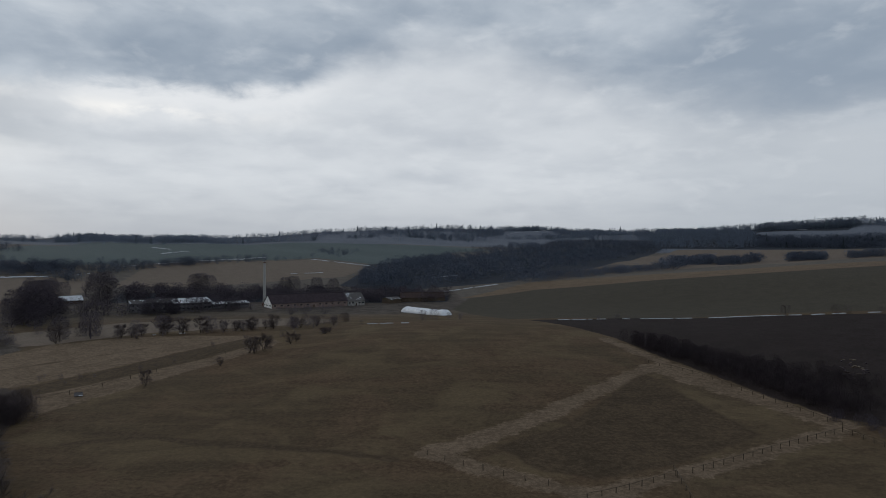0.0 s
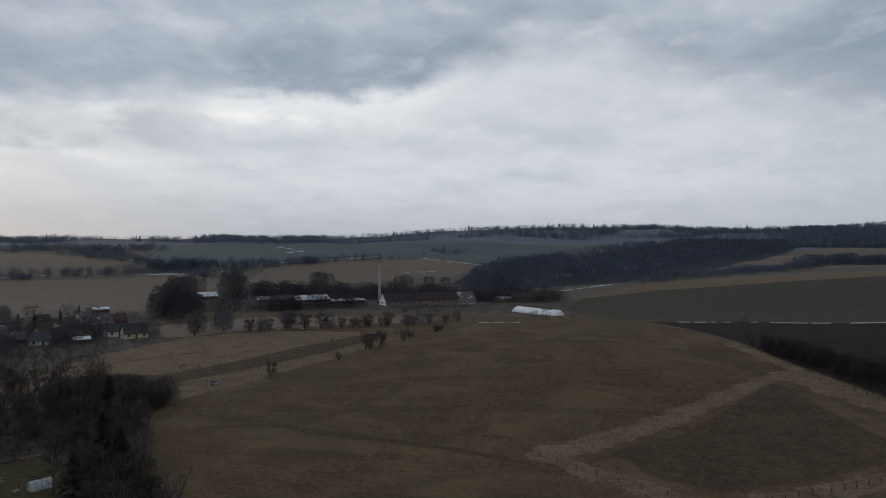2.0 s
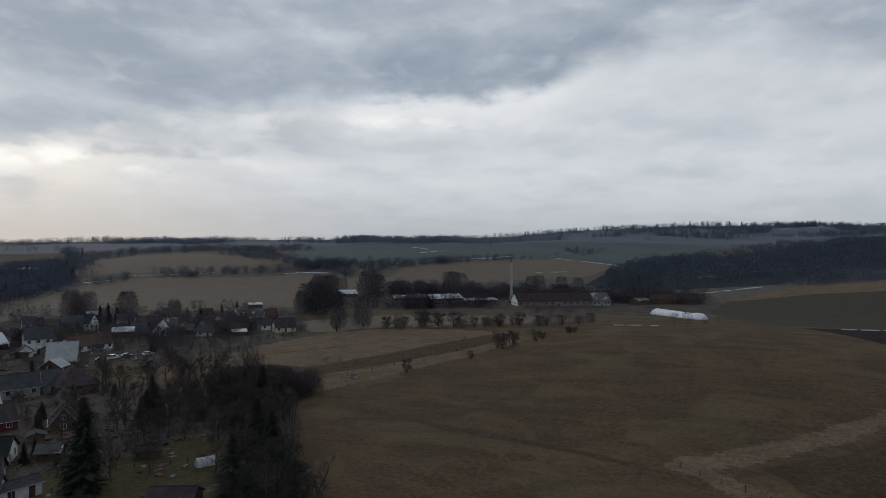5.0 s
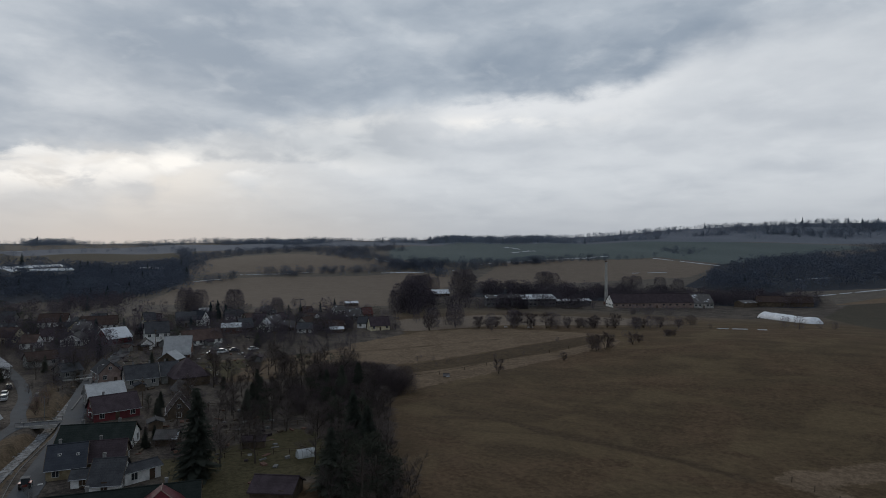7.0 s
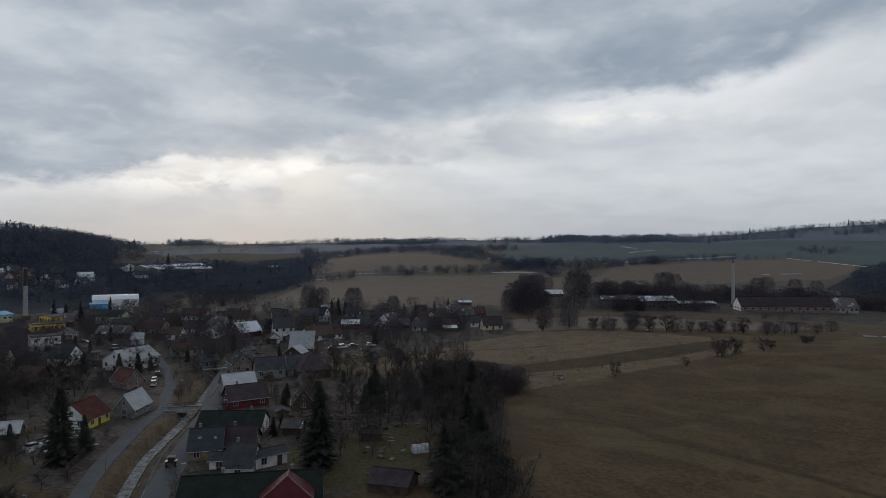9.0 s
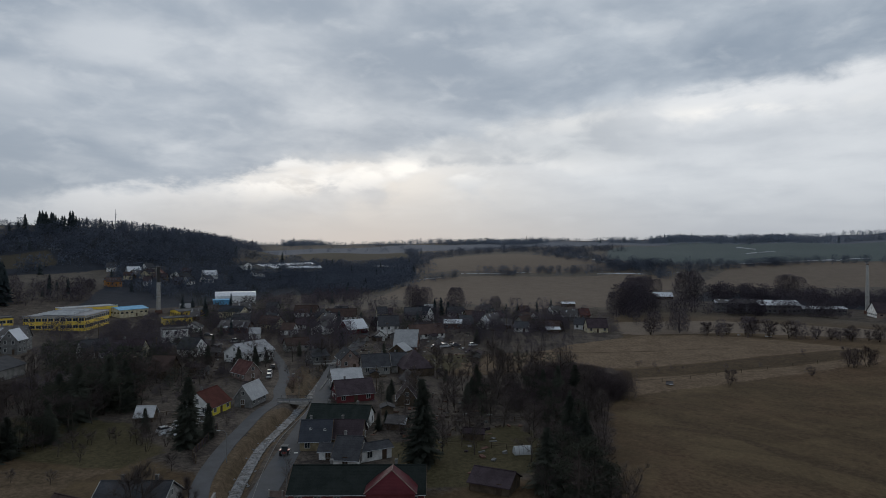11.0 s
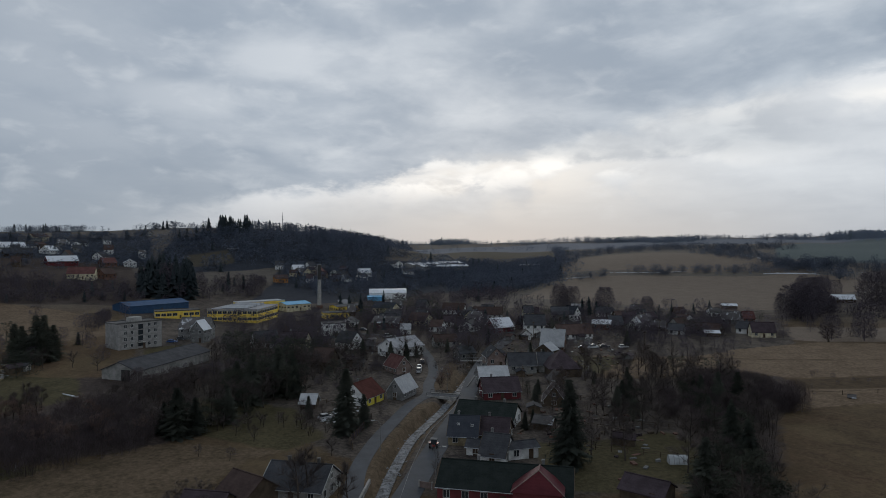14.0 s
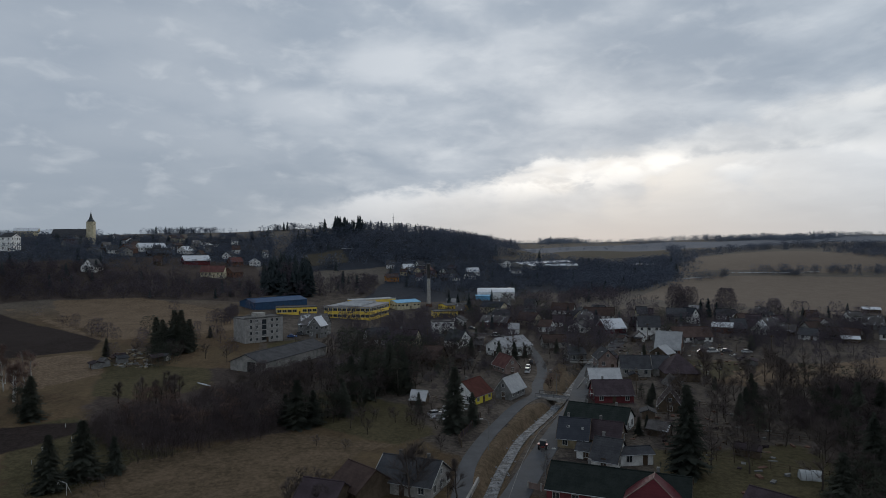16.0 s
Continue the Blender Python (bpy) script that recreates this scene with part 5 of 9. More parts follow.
house("barn", -216.9, 164.8, 44, 9.6, 10, 3, 9, "brick", "pale_roof", "l", "barn with a snow-streaked roof and brick gable", chimneys=0, category='barn')
house("lean_to", -208.9, 155.4, 26, 7.0, 6, 2.6, 5.0, "timber", "pale_roof", "g", "lean-to with a snow-covered roof slope", chimneys=0, panes='', category='shed')
house("white_house", -256.0, 182.8, 60, 9.8, 10, 6.4, 10.6, "white", "slate", "l", "tall white house with a dark slate roof")
house("annexe", -249.8, 173.4, 59, 5.0, 6, 2.6, 4.6, "white", "snow_patch", "g", "low white annexe with a pale roof", chimneys=0)
house("brown_house", -242.3, 195.1, 76, 17.6, 9, 2.8, 6.6, "white", "brown_roof", "l", "long white house with a brown tile roof", chimneys=2)
house("red_house", -278.7, 177.0, 91, 11.7, 9, 3, 7, "red", "snow_roof", "l", "dark red house with snow on its roof")
house("low_barn", -263.2, 232.0, 47, 9.6, 8, 3.4, 5, "brick", "snow_roof", "l", "low barn with a snow-white roof", chimneys=0, category='barn')
house("house", -307.5, 238.4, 54, 10.4, 9, 4, 8, "pale", "slate", "l", "grey house with a dark roof")
house("house", -302.4, 243.5, 96, 6.2, 9, 4.5, 8.6, "white", "blue_roof", "g", "pale house with a steep bluish gable roof")
house("house", -333.4, 203.5, 55, 17.6, 9, 3, 7, "white", "brown_roof", "l", "white house with a brown roof")
house("house", -289.7, 165.6, 136, 12.7, 9, 3, 5.4, "white", "slate", "l", "low white house with a dark shallow roof")
house("house", -372.0, 200.7, 49, 14.5, 9, 3, 7, "white", "brown_roof", "l", "white-gabled house with a brown roof")
house("house", -328.8, 155.6, 26, 12.6, 9, 3.2, 7, "cream", "brown_roof", "l", "cream house with a brown roof")
house("house", -329.3, 135.9, 43, 16.1, 9, 3, 6, "brick", "snow_patch", "l", "low brown house with snow on part of its roof")
house("house", -395.8, 161.3, 35, 16.2, 9, 5, 8, "cream", "blue_roof", "l", "cream two-storey house with a dark bluish roof")
house("house", -409.6, 195.2, 41, 7.1, 8, 3, 7, "grey", "slate", "l", "grey house with a dark roof")
house("house", -217.1, 121.5, 82, 6.3, 8, 3, 5, "grey", "slate", "l", "small dark-roofed house by the lane")
house("house", -248.1, 129.0, 76, 10.0, 7, 3, 5.4, "pale", "brown_roof", "l", "low pale house by the lane")
house("house", -274.3, 56.4, 96, 9.8, 8, 3, 7, "white", "slate", "l", "white house with a dark slate roof")
house("house", -268.3, 68.2, 54, 10.8, 9, 3.2, 7, "cream", "umber_roof", "l", "cream house with a dark brown roof")
house("villa", -307.4, 33.0, 63, 13.1, 9, 5.4, 9.8, "grey", "snow_patch", "l", "tall grey villa with snow on its steep roof")
house("villa_wing", -297.3, 33.4, 52, 6.0, 6, 6, 9.5, "grey", "snow_roof", "g", "projecting gable of a tall grey villa", chimneys=0)
house("house", -306.5, 96.8, 79, 10.8, 10, 6, 7, "white", "grey_roof", "f", "flat-roofed white two-storey house")
house("house", -261.6, 89.7, 34, 8.0, 9, 3.4, 7.2, "white", "slate", "l", "white-gabled house with a dark roof")
house("barn", -222.6, 67.1, 52, 7.0, 9, 3, 7, "timber", "brown_roof", "l", "dark timber barn with a brown roof", chimneys=0, panes='', category='barn')
house("storage_hall", -236.5, 13.6, 51, 12.4, 40, 3.4, 5.9, "pale", "slate", "g", "long pale storage hall with a dark fibre-cement roof", chimneys=0, panes='', door=False, category='hall')
house("apartment_block", -287.2, 6.8, 117, 18.0, 10, 10.2, 10.8, "panel", "grey_roof", "f", "four-storey grey prefabricated apartment block", panes='', chimneys=0)
house("factory_hall", -401.9, 70.2, 58, 30.1, 35, 7.4, 8.2, "yellow", "weathered", "f", "yellow factory hall with rooflights and snow on a flat roof", storeys=2, panes='wide', chimneys=0, category='factory')
house("rear_hall", -442.4, 87.5, 103, 32.5, 10, 6, 6.6, "yellow", "pale_roof", "f", "low yellow hall behind a factory", panes='', chimneys=0, category='factory')
house("factory_wing", -405.6, 32.4, 90, 24.2, 12, 4.2, 5, "yellow", "grey_roof", "f", "long low yellow factory wing", panes='wide', chimneys=0, category='factory')
house("blue_hall", -430.4, 20.0, 118, 39.0, 18, 4.6, 6.6, "blue", "deep_blue_roof", "l", "blue sheet-metal industrial hall", panes='', chimneys=0, category='hall')
house("factory_annexe", -440.3, 110.3, 107, 19.1, 14, 4.6, 6, "cream", "sky_roof", "l", "pale factory annexe with a light blue roof", panes='barn', chimneys=0, category='factory')
house("works_building", -391.4, 124.9, 83, 15.5, 12, 3.8, 4, "yellow", "grey_roof", "f", "low yellow flat-roofed works building", panes='plain', chimneys=0, category='factory')
house("works_building", -423.6, 142.7, 100, 19.0, 12, 4, 5, "yellow", "grey_roof", "l", "low yellow works building with a grey roof", chimneys=0, category='factory')
house("white_warehouse", -485.9, 200.0, 68, 30.0, 20, 5.2, 8.2, "white", "plastic", "m", "white warehouse with a low arched roof", panes='', chimneys=0, door=False, category='warehouse')
house("blue_shed", -474.5, 184.6, 68, 12.5, 7, 3.4, 4.0, "sky", "sky_roof", "l", "light blue shed in front of a white warehouse", panes='', chimneys=0, door=False, category='shed')
house("hillside_house", -662.8, 151.8, 74, 8.6, 9, 4, 8, "white", "slate", "l", "pale house at the foot of a wooded hill", panes='plain')
house("hillside_house", -644.7, 166.1, 90, 11.2, 9, 4, 8, "white", "snow_roof", "l", "pale house at the foot of a wooded hill", panes='plain')
house("hillside_house", -659.2, 183.4, 109, 8.7, 9, 4, 8, "white", "slate", "l", "pale house at the foot of a wooded hill", panes='plain')
house("hillside_house", -627.1, 184.7, 154, 16.6, 9, 4, 8, "pink", "rose_roof", "l", "pink house with a faded red roof below the wood", panes='plain')
house("hillside_house", -593.4, 136.8, 89, 12.1, 9, 4, 7, "orange", "brown_roof", "l", "orange house at the foot of a wooded hill", panes='plain')
house("hillside_house", -622.4, 229.7, 87, 13.2, 9, 4, 8, "white", "snow_roof", "l", "pale house at the foot of a wooded hill", panes='plain')
house("hillside_house", -675.0, 288.7, 176, 18.3, 9, 4, 7, "white", "slate", "l", "pale house at the foot of a wooded hill", panes='plain')
house("hillside_house", -642.0, 288.1, 85, 12.2, 9, 3, 6, "white", "slate", "l", "pale house at the foot of a wooded hill", panes='plain')
house("hillside_house", -674.2, 322.0, 137, 30.7, 9, 4, 6, "pale", "snow_roof", "l", "pale house at the foot of a wooded hill", panes='plain')
house("hillside_house", -696.2, 363.0, 92, 63.1, 9, 4, 6, "pale", "snow_roof", "l", "pale house at the foot of a wooded hill", panes='plain')
house("hillside_house", -619.5, 204.0, 90, 9.6, 9, 3, 6, "white", "slate", "l", "pale house at the foot of a wooded hill", panes='plain')
house("far_shed", -705.1, 352.9, 123, 124.0, 14, 4, 6, "pale", "snow_roof", "l", "long distant sheds with snow-white roofs", panes='', chimneys=0, category='shed')
house("far_shed", -735.4, 521.3, 17, 36.0, 12, 4, 6, "pale", "snow_roof", "l", "distant shed with a snow-white roof", panes='', chimneys=0, category='shed')
house("town_house", -634.0, -111.0, 107, 8.4, 10, 3, 7, "white", "slate", "l", "pale house on the town slope")
house("town_house", -644.1, -99.2, 155, 14.3, 10, 4, 8, "brick", "brown_roof", "l", "brick house on the town slope")
house("town_house", -673.1, -83.9, 123, 25.7, 10, 4, 8, "white", "snow_roof", "l", "pale house on the town slope")
house("town_house", -638.4, -72.8, 105, 20.5, 10, 3, 7, "timber", "slate", "l", "dark timber house on the town slope")
house("town_house", -707.5, -68.4, 102, 9.4, 10, 3, 7, "white", "slate", "l", "pale house on the town slope")
house("town_house", -675.5, -52.8, 149, 13.0, 10, 3, 7, "white", "snow_roof", "l", "pale house on the town slope")
house("town_house", -611.1, -39.5, 111, 22.8, 10, 3.5, 7.5, "red", "snow_roof", "l", "red house with snow on its roof")
house("town_house", -552.4, -22.1, 78, 18.6, 10, 4.5, 9, "cream", "rose_roof", "l", "cream house on the town slope")
house("town_house", -561.4, -6.5, 132, 11.1, 10, 4, 8, "brick", "brown_roof", "l", "brick house on the town slope")
house("town_house", -638.4, 11.9, 182, 15.8, 10, 3, 6, "white", "snow_roof", "l", "pale house on the town slope")
house("town_house", -660.6, -11.3, 146, 10.9, 10, 3, 7, "white", "slate", "l", "pale house on the town slope")
house("town_house", -627.2, -5.9, 115, 11.6, 10, 3, 7, "brick", "rose_roof", "l", "brick house on the town slope")
house("town_house", -751.5, -29.2, 93, 9.5, 10, 3, 7, "white", "slate", "l", "pale house on the town slope")
house("town_house", -767.6, -41.9, 104, 5.4, 10, 3, 6, "white", "slate", "l", "pale house on the town slope")
house("town_house", -544.8, -108.9, 168, 17.3, 10, 3, 8.5, "white", "slate", "l", "pale house on the town slope")
house("town_house", -790.7, -71.6, 122, 15.7, 10, 5, 8, "cream", "brown_roof", "l", "cream house on the town slope")
house("town_house", -839.0, -53.7, 88, 18.1, 10, 4, 7, "pale", "slate", "l", "pale house on the town slope")
house("town_house", -800.9, -95.2, 133, 16.8, 10, 4, 7, "pale", "slate", "l", "pale house on the town slope")
house("town_house", -838.2, -15.3, 68, 20.1, 10, 4, 7, "pale", "slate", "l", "pale house on the town slope")
house("town_house", -777.5, -111.9, 196, 13.5, 10, 4, 7, "pale", "brown_roof", "l", "pale house on the town slope")
house("town_house", -842.8, 30.3, 42, 20.1, 10, 3, 6, "pale", "slate", "l", "pale house on the town slope")
house("town_hall", -597.7, -178.9, 79, 8.5, 14, 11, 14, "white", "slate", "l", "tall white town building", storeys=3)
house("town_hall", -979.3, -274.5, 90, 28.7, 14, 8, 12, "cream", "snow_roof", "l", "cream town building with snow on its roof", storeys=2)
house("town_house", -786.5, -198.3, 71, 18.1, 12, 6, 10, "pale", "snow_roof", "l", "pale town house with snow on its roof")
house("yellow_cottage", -203.1, 280.0, 51, 10.6, 8, 3, 7, "cream", "umber_roof", "l", "yellowish cottage with a dark brown roof")
house("cottage", -216.6, 286.0, 25, 7.3, 8, 3, 6, "white", "slate", "l", "white cottage with a dark roof")
house("cottage", -248.1, 315.3, 27, 9.2, 8, 3, 7, "grey", "snow_patch", "l", "grey cottage with snow on its roof")
house("cottage", -248.2, 329.3, 56, 6.1, 7, 2.8, 6.2, "brick", "rose_roof", "l", "cottage with a red tile roof")
house("cottage", -252.5, 245.4, 32, 6.2, 8, 3, 6.5, "white", "pale_roof", "g", "cottage with a pale roof slope")
house("cottage", -245.2, 255.2, 31, 7.6, 7, 2.6, 5.2, "timber", "snow_patch", "l", "dark garden cottage with patches of snow")
house("cottage", -230.4, 252.3, 30, 7.4, 7, 2.6, 5.2, "white", "slate", "l", "small white cottage in the allotments")
house("cottage", -224.0, 266.3, 18, 14.5, 8, 2.6, 5.6, "timber", "brown_roof", "l", "brown garden cottage among allotments")
house("shed", -216.0, 260.3, 48, 6.8, 5, 2.2, 3, "timber", "snow_roof", "l", "garden shed with a snow-white roof", chimneys=0, panes='', category='shed')
house("shed", -296.6, 374.6, 49, 9.3, 6, 2.5, 3.5, "timber", "snow_roof", "l", "far garden shed with a snow-white roof", chimneys=0, panes='', category='shed')
house("field_barn", -272.0, 463.0, 46, 14.5, 8, 2.6, 5.4, "timber", "snow_roof", "l", "field barn with a snow-white roof", chimneys=0, panes='', category='barn')
house("greenhouse_shed", -198.6, 429.3, 33, 25.7, 16, 6, 8, "grey", "snow_patch", "l", "long grey derelict shed behind trees", panes='barn', chimneys=0, category='shed')
house("greenhouse_shed", -179.1, 445.0, 45, 27.4, 16, 5.5, 8, "grey", "snow_roof", "l", "long derelict shed with a snow-white roof", panes='barn', chimneys=0, category='shed')
house("low_shed", -158.2, 467.0, 41, 27.0, 12, 3.5, 4.5, "grey", "snow_roof", "l", "long low shed with a snow-white roof", panes='barn', chimneys=0, category='shed')
house("long_barn", -105.1, 489.5, 35, 61.5, 16, 4.2, 10, "pink", "umber_roof", "l", "very long old barn with pinkish walls and a dark tile roof", side='white', panes='barn', chimneys=1, category='barn')
house("barn_end", -73.2, 511.4, 33, 14.6, 16, 4.2, 10, "pale", "snow_patch", "l", "end bay of a long barn with a paler roof", panes='barn', chimneys=0, category='barn')
house("open_barn", -18.2, 548.3, 10, 37.8, 14, 3.6, 7.5, "timber", "brown_roof", "l", "long open barn with a rusty roof", panes='', chimneys=0, category='barn')
house("lean_to", -43.1, 532.0, 46, 12.4, 10, 3.6, 5, "timber", "snow_patch", "l", "dark lean-to with snow on its roof", panes='', chimneys=0, category='shed')
house("shed", -81.1, 81.6, 24, 7.5, 6, 1.9, 3.5, "timber", "umber_roof", "l", "garden shed with a purplish dark roof on a lawn", chimneys=0, panes='', category='shed')
house("town_house", -775.9, -131.4, 146, 8.4, 8.19955, 3.60239, 8.33591, "white", "snow_patch", "l", "weathered house among trees on the town slope")
house("town_house", -708.3, -63.8, 123, 7.9, 8.78516, 4.41444, 6.55128, "timber", "brown_roof", "l", "weathered house among trees on the town slope")
house("town_house", -771.3, -7.7, 98, 7.0, 10.1957, 4.28197, 8.2601, "white", "slate", "l", "weathered house among trees on the town slope")
house("town_house", -677.6, -97.6, 230, 7.2, 9, 4.41687, 8.13577, "pale", "brown_roof", "l", "weathered house among trees on the town slope")
house("town_house", -660.8, -151.6, 132, 8.6, 10.2956, 3.29269, 7.34746, "pale", "umber_roof", "l", "weathered house among trees on the town slope")
house("town_house", -742.0, -80.8, 91, 6.0, 8.24323, 3.694, 8.49494, "pale", "slate", "l", "weathered house among trees on the town slope")
house("town_house", -646.3, -37.3, 144, 5.5, 8.19932, 4.3703, 7.77004, "grey", "brown_roof", "l", "weathered house among trees on the town slope")
house("town_house", -643.5, -117.4, 122, 6.8, 8.59614, 3.4853, 8.17885, "timber", "snow_patch", "l", "weathered house among trees on the town slope")
house("town_house", -626.5, -99.8, 219, 8.5, 10.8037, 3.43639, 6.55135, "pale", "slate", "l", "weathered house among trees on the town slope")
house("town_house", -697.1, -102.7, 125, 8.1, 9.95577, 4.29206, 8.23901, "timber", "slate", "l", "weathered house among trees on the town slope")
house("town_house", -744.0, -115.3, 219, 8.8, 9.1449, 4.44272, 7.16261, "white", "brown_roof", "l", "weathered house among trees on the town slope")
house("town_house", -720.1, -157.2, 169, 9.4, 8.871, 3.14565, 8.4635, "grey", "snow_patch", "l", "weathered house among trees on the town slope")
house("town_house", -782.5, -155.3, 140, 7.9, 10.9119, 3.90978, 7.59246, "pale", "snow_patch", "l", "weathered house among trees on the town slope")
house("town_house", -814.8, -118.0, 215, 9.4, 10.9907, 3.97742, 6.90052, "pale", "snow_patch", "l", "weathered house among trees on the town slope")
house("town_house", -664.6, -77.6, 106, 6.3, 9.94231, 3.64176, 6.93144, "pale", "slate", "l", "weathered house among trees on the town slope")
house("town_house", -679.0, -148.9, 116, 6.3, 9.2514, 3.39253, 7.15003, "pale", "slate", "l", "weathered house among trees on the town slope")
house("town_house", -611.5, -121.5, 148, 7.2, 10.6127, 4.07603, 6.58101, "grey", "slate", "l", "weathered house among trees on the town slope")
house("town_house", -588.0, -68.0, 89, 5.8, 8.49637, 3.44431, 7.44246, "timber", "brown_roof", "l", "weathered house among trees on the town slope")
house("town_house", -697.3, -5.4, 87, 7.9, 8.8049, 4.3842, 8.41256, "white", "brown_roof", "l", "weathered house among trees on the town slope")
house("town_house", -684.5, 23.5, 102, 5.3, 8.3829, 4.4528, 7.83438, "white", "snow_patch", "l", "weathered house among trees on the town slope")
house("town_house", -699.5, -31.9, 94, 7.5, 9.17133, 4.19702, 6.92239, "pale", "slate", "l", "weathered house among trees on the town slope")
house("town_house", -746.4, -48.4, 104, 6.8, 9.14325, 3.3335, 6.6068, "pale", "snow_patch", "l", "weathered house among trees on the town slope")
house("town_house", -729.9, -34.3, 183, 8.7, 9.41453, 3.78961, 6.55279, "white", "slate", "l", "weathered house among trees on the town slope")
house("town_house", -684.4, -48.3, 192, 8.7, 9, 3.54385, 8.03516, "pale", "slate", "l", "weathered house among trees on the town slope")
house("hillside_house", -643.1, 179.3, 102, 6.3, 9.91974, 3.45377, 6.30803, "cream", "umber_roof", "l", "weathered house below a wooded hill")
house("hillside_house", -631.7, 171.4, 177, 9.4, 9, 3.11445, 6.93144, "cream", "umber_roof", "l", "weathered house below a wooded hill")
house("hillside_house", -612.6, 183.3, 61, 7.3, 9.25718, 3.94072, 6.95541, "timber", "umber_roof", "l", "weathered house below a wooded hill")
house("hillside_house", -626.6, 157.2, 70, 7.1, 8.32564, 3.70673, 6.48983, "cream", "brown_roof", "l", "weathered house below a wooded hill")
house("hillside_house", -594.8, 190.9, 63, 8.1, 8.01112, 3.31182, 6.81742, "timber", "umber_roof", "l", "weathered house below a wooded hill")
house("hillside_house", -627.5, 199.2, 163, 7.5, 9, 3.22921, 6.27062, "white", "slate", "l", "weathered house below a wooded hill")
house("hillside_house", -643.1, 214.0, 69, 9.7, 8.93406, 3.91141, 6.45848, "timber", "umber_roof", "l", "weathered house below a wooded hill")
house("hillside_house", -649.4, 192.0, 90, 8.4, 9.97179, 3.34004, 6.6501, "pale", "snow_patch", "l", "weathered house below a wooded hill")
house("hillside_house", -594.5, 164.8, 68, 6.2, 9.58779, 3.67497, 7.32486, "white", "umber_roof", "l", "weathered house below a wooded hill")
house("hillside_house", -594.7, 200.3, 112, 6.9, 8.74379, 3.17462, 7.32493, "white", "slate", "l", "weathered house below a wooded hill")
house("hillside_house", -602.5, 219.8, 115, 9.5, 8.31693, 3.58417, 6.74286, "white", "slate", "l", "weathered house below a wooded hill")
house("hillside_house", -632.8, 165.2, 115, 9.1, 8.44434, 3.78668, 6.9904, "timber", "snow_patch", "l", "weathered house below a wooded hill")
house("village_house", -339.0, 194.9, 164, 7.8, 9, 3.10144, 6.99467, "timber", "slate", "l", "weathered village house among bare trees")
house("village_house", -272.3, 275.6, 86, 7.0, 8.0804, 3.15463, 6.42214, "cream", "umber_roof", "l", "weathered village house among bare trees")
house("village_house", -345.0, 201.3, 150, 7.8, 9, 3.39026, 6.87995, "brick", "brown_roof", "l", "weathered village house among bare trees")
house("village_house", -252.7, 276.9, 70, 6.8, 7.13257, 3.3392, 5.60362, "pale", "slate", "l", "weathered village house among bare trees")
house("village_house", -357.2, 150.7, 73, 9.2, 8.91859, 2.80987, 6.28655, "pale", "slate", "l", "weathered village house among bare trees")
house("village_house", -284.3, 270.4, 46, 8.6, 8.21947, 3.1052, 5.75849, "pale", "umber_roof", "l", "weathered village house among bare trees")
house("village_house", -323.1, 191.3, 59, 8.5, 8.38752, 3.17897, 6.32853, "brick", "umber_roof", "l", "weathered village house among bare trees")
house("village_house", -284.6, 313.2, 57, 6.1, 7.51214, 2.91306, 6.52321, "timber", "brown_roof", "l", "weathered village house among bare trees")
house("village_house", -422.5, 178.2, 81, 12.1, 8.35243, 2.8432, 6.6842, "white", "snow_patch", "l", "weathered village house among bare trees")
house("village_house", -287.7, 266.8, 73, 5.7, 8.06448, 3.30838, 6.17846, "timber", "brown_roof", "l", "weathered village house among bare trees")
house("village_house", -331.1, 186.8, 94, 8.6, 8.23849, 3.32939, 5.95772, "timber", "slate", "l", "weathered village house among bare trees")
house("village_house", -263.0, 261.7, 77, 8.0, 8.56867, 2.98199, 6.75063, "white", "snow_patch", "l", "weathered village house among bare trees")
house("village_house", -323.9, 187.9, 121, 8.4, 9, 3.02167, 6.98117, "cream", "slate", "l", "weathered village house among bare trees")
house("village_house", -243.7, 268.6, 91, 8.8, 8.35192, 2.86911, 6.40258, "pale", "brown_roof", "l", "weathered village house among bare trees")
house("village_house", -341.6, 140.7, 60, 9.2, 7.0018, 3.27509, 6.43504, "brick", "slate", "l", "weathered village house among bare trees")
house("village_house", -261.4, 239.4, 65, 7.0, 8.47685, 2.87597, 6.97384, "timber", "slate", "l", "weathered village house among bare trees")
house("village_house", -315.3, 308.4, 38, 7.5, 7.6197, 2.69801, 5.53213, "cream", "snow_patch", "l", "weathered village house among bare trees")
house("village_house", -281.9, 194.5, 37, 5.4, 7.31423, 2.93926, 6.54705, "pale", "umber_roof", "l", "weathered village house among bare trees")
house("village_house", -402.9, 139.9, 66, 5.6, 7.7178, 2.97299, 6.22641, "timber", "snow_patch", "l", "weathered village house among bare trees")
house("village_house", -333.4, 272.6, 51, 6.6, 7.83751, 3.12339, 5.99879, "white", "weathered", "l", "weathered village house among bare trees")
house("village_house", -330.8, 235.6, 56, 6.4, 6.72801, 3.17998, 5.67457, "timber", "umber_roof", "l", "weathered village house among bare trees")
house("village_house", -294.3, 130.9, 62, 5.0, 6.85854, 3.0028, 5.24355, "white", "weathered", "l", "weathered village house among bare trees")
house("village_house", -313.1, 280.0, 82, 8.8, 7.22857, 3.19308, 5.475, "white", "slate", "l", "weathered village house among bare trees")
house("village_house", -284.0, 184.7, 142, 7.0, 9, 2.96765, 6.549, "white", "slate", "l", "weathered village house among bare trees")
house("village_house", -355.8, 169.1, 35, 7.5, 7.14742, 2.801, 5.84929, "white", "slate", "l", "weathered village house among bare trees")
house("village_house", -312.0, 275.6, 57, 8.3, 7.85496, 2.76859, 6.05692, "white", "slate", "l", "weathered village house among bare trees")
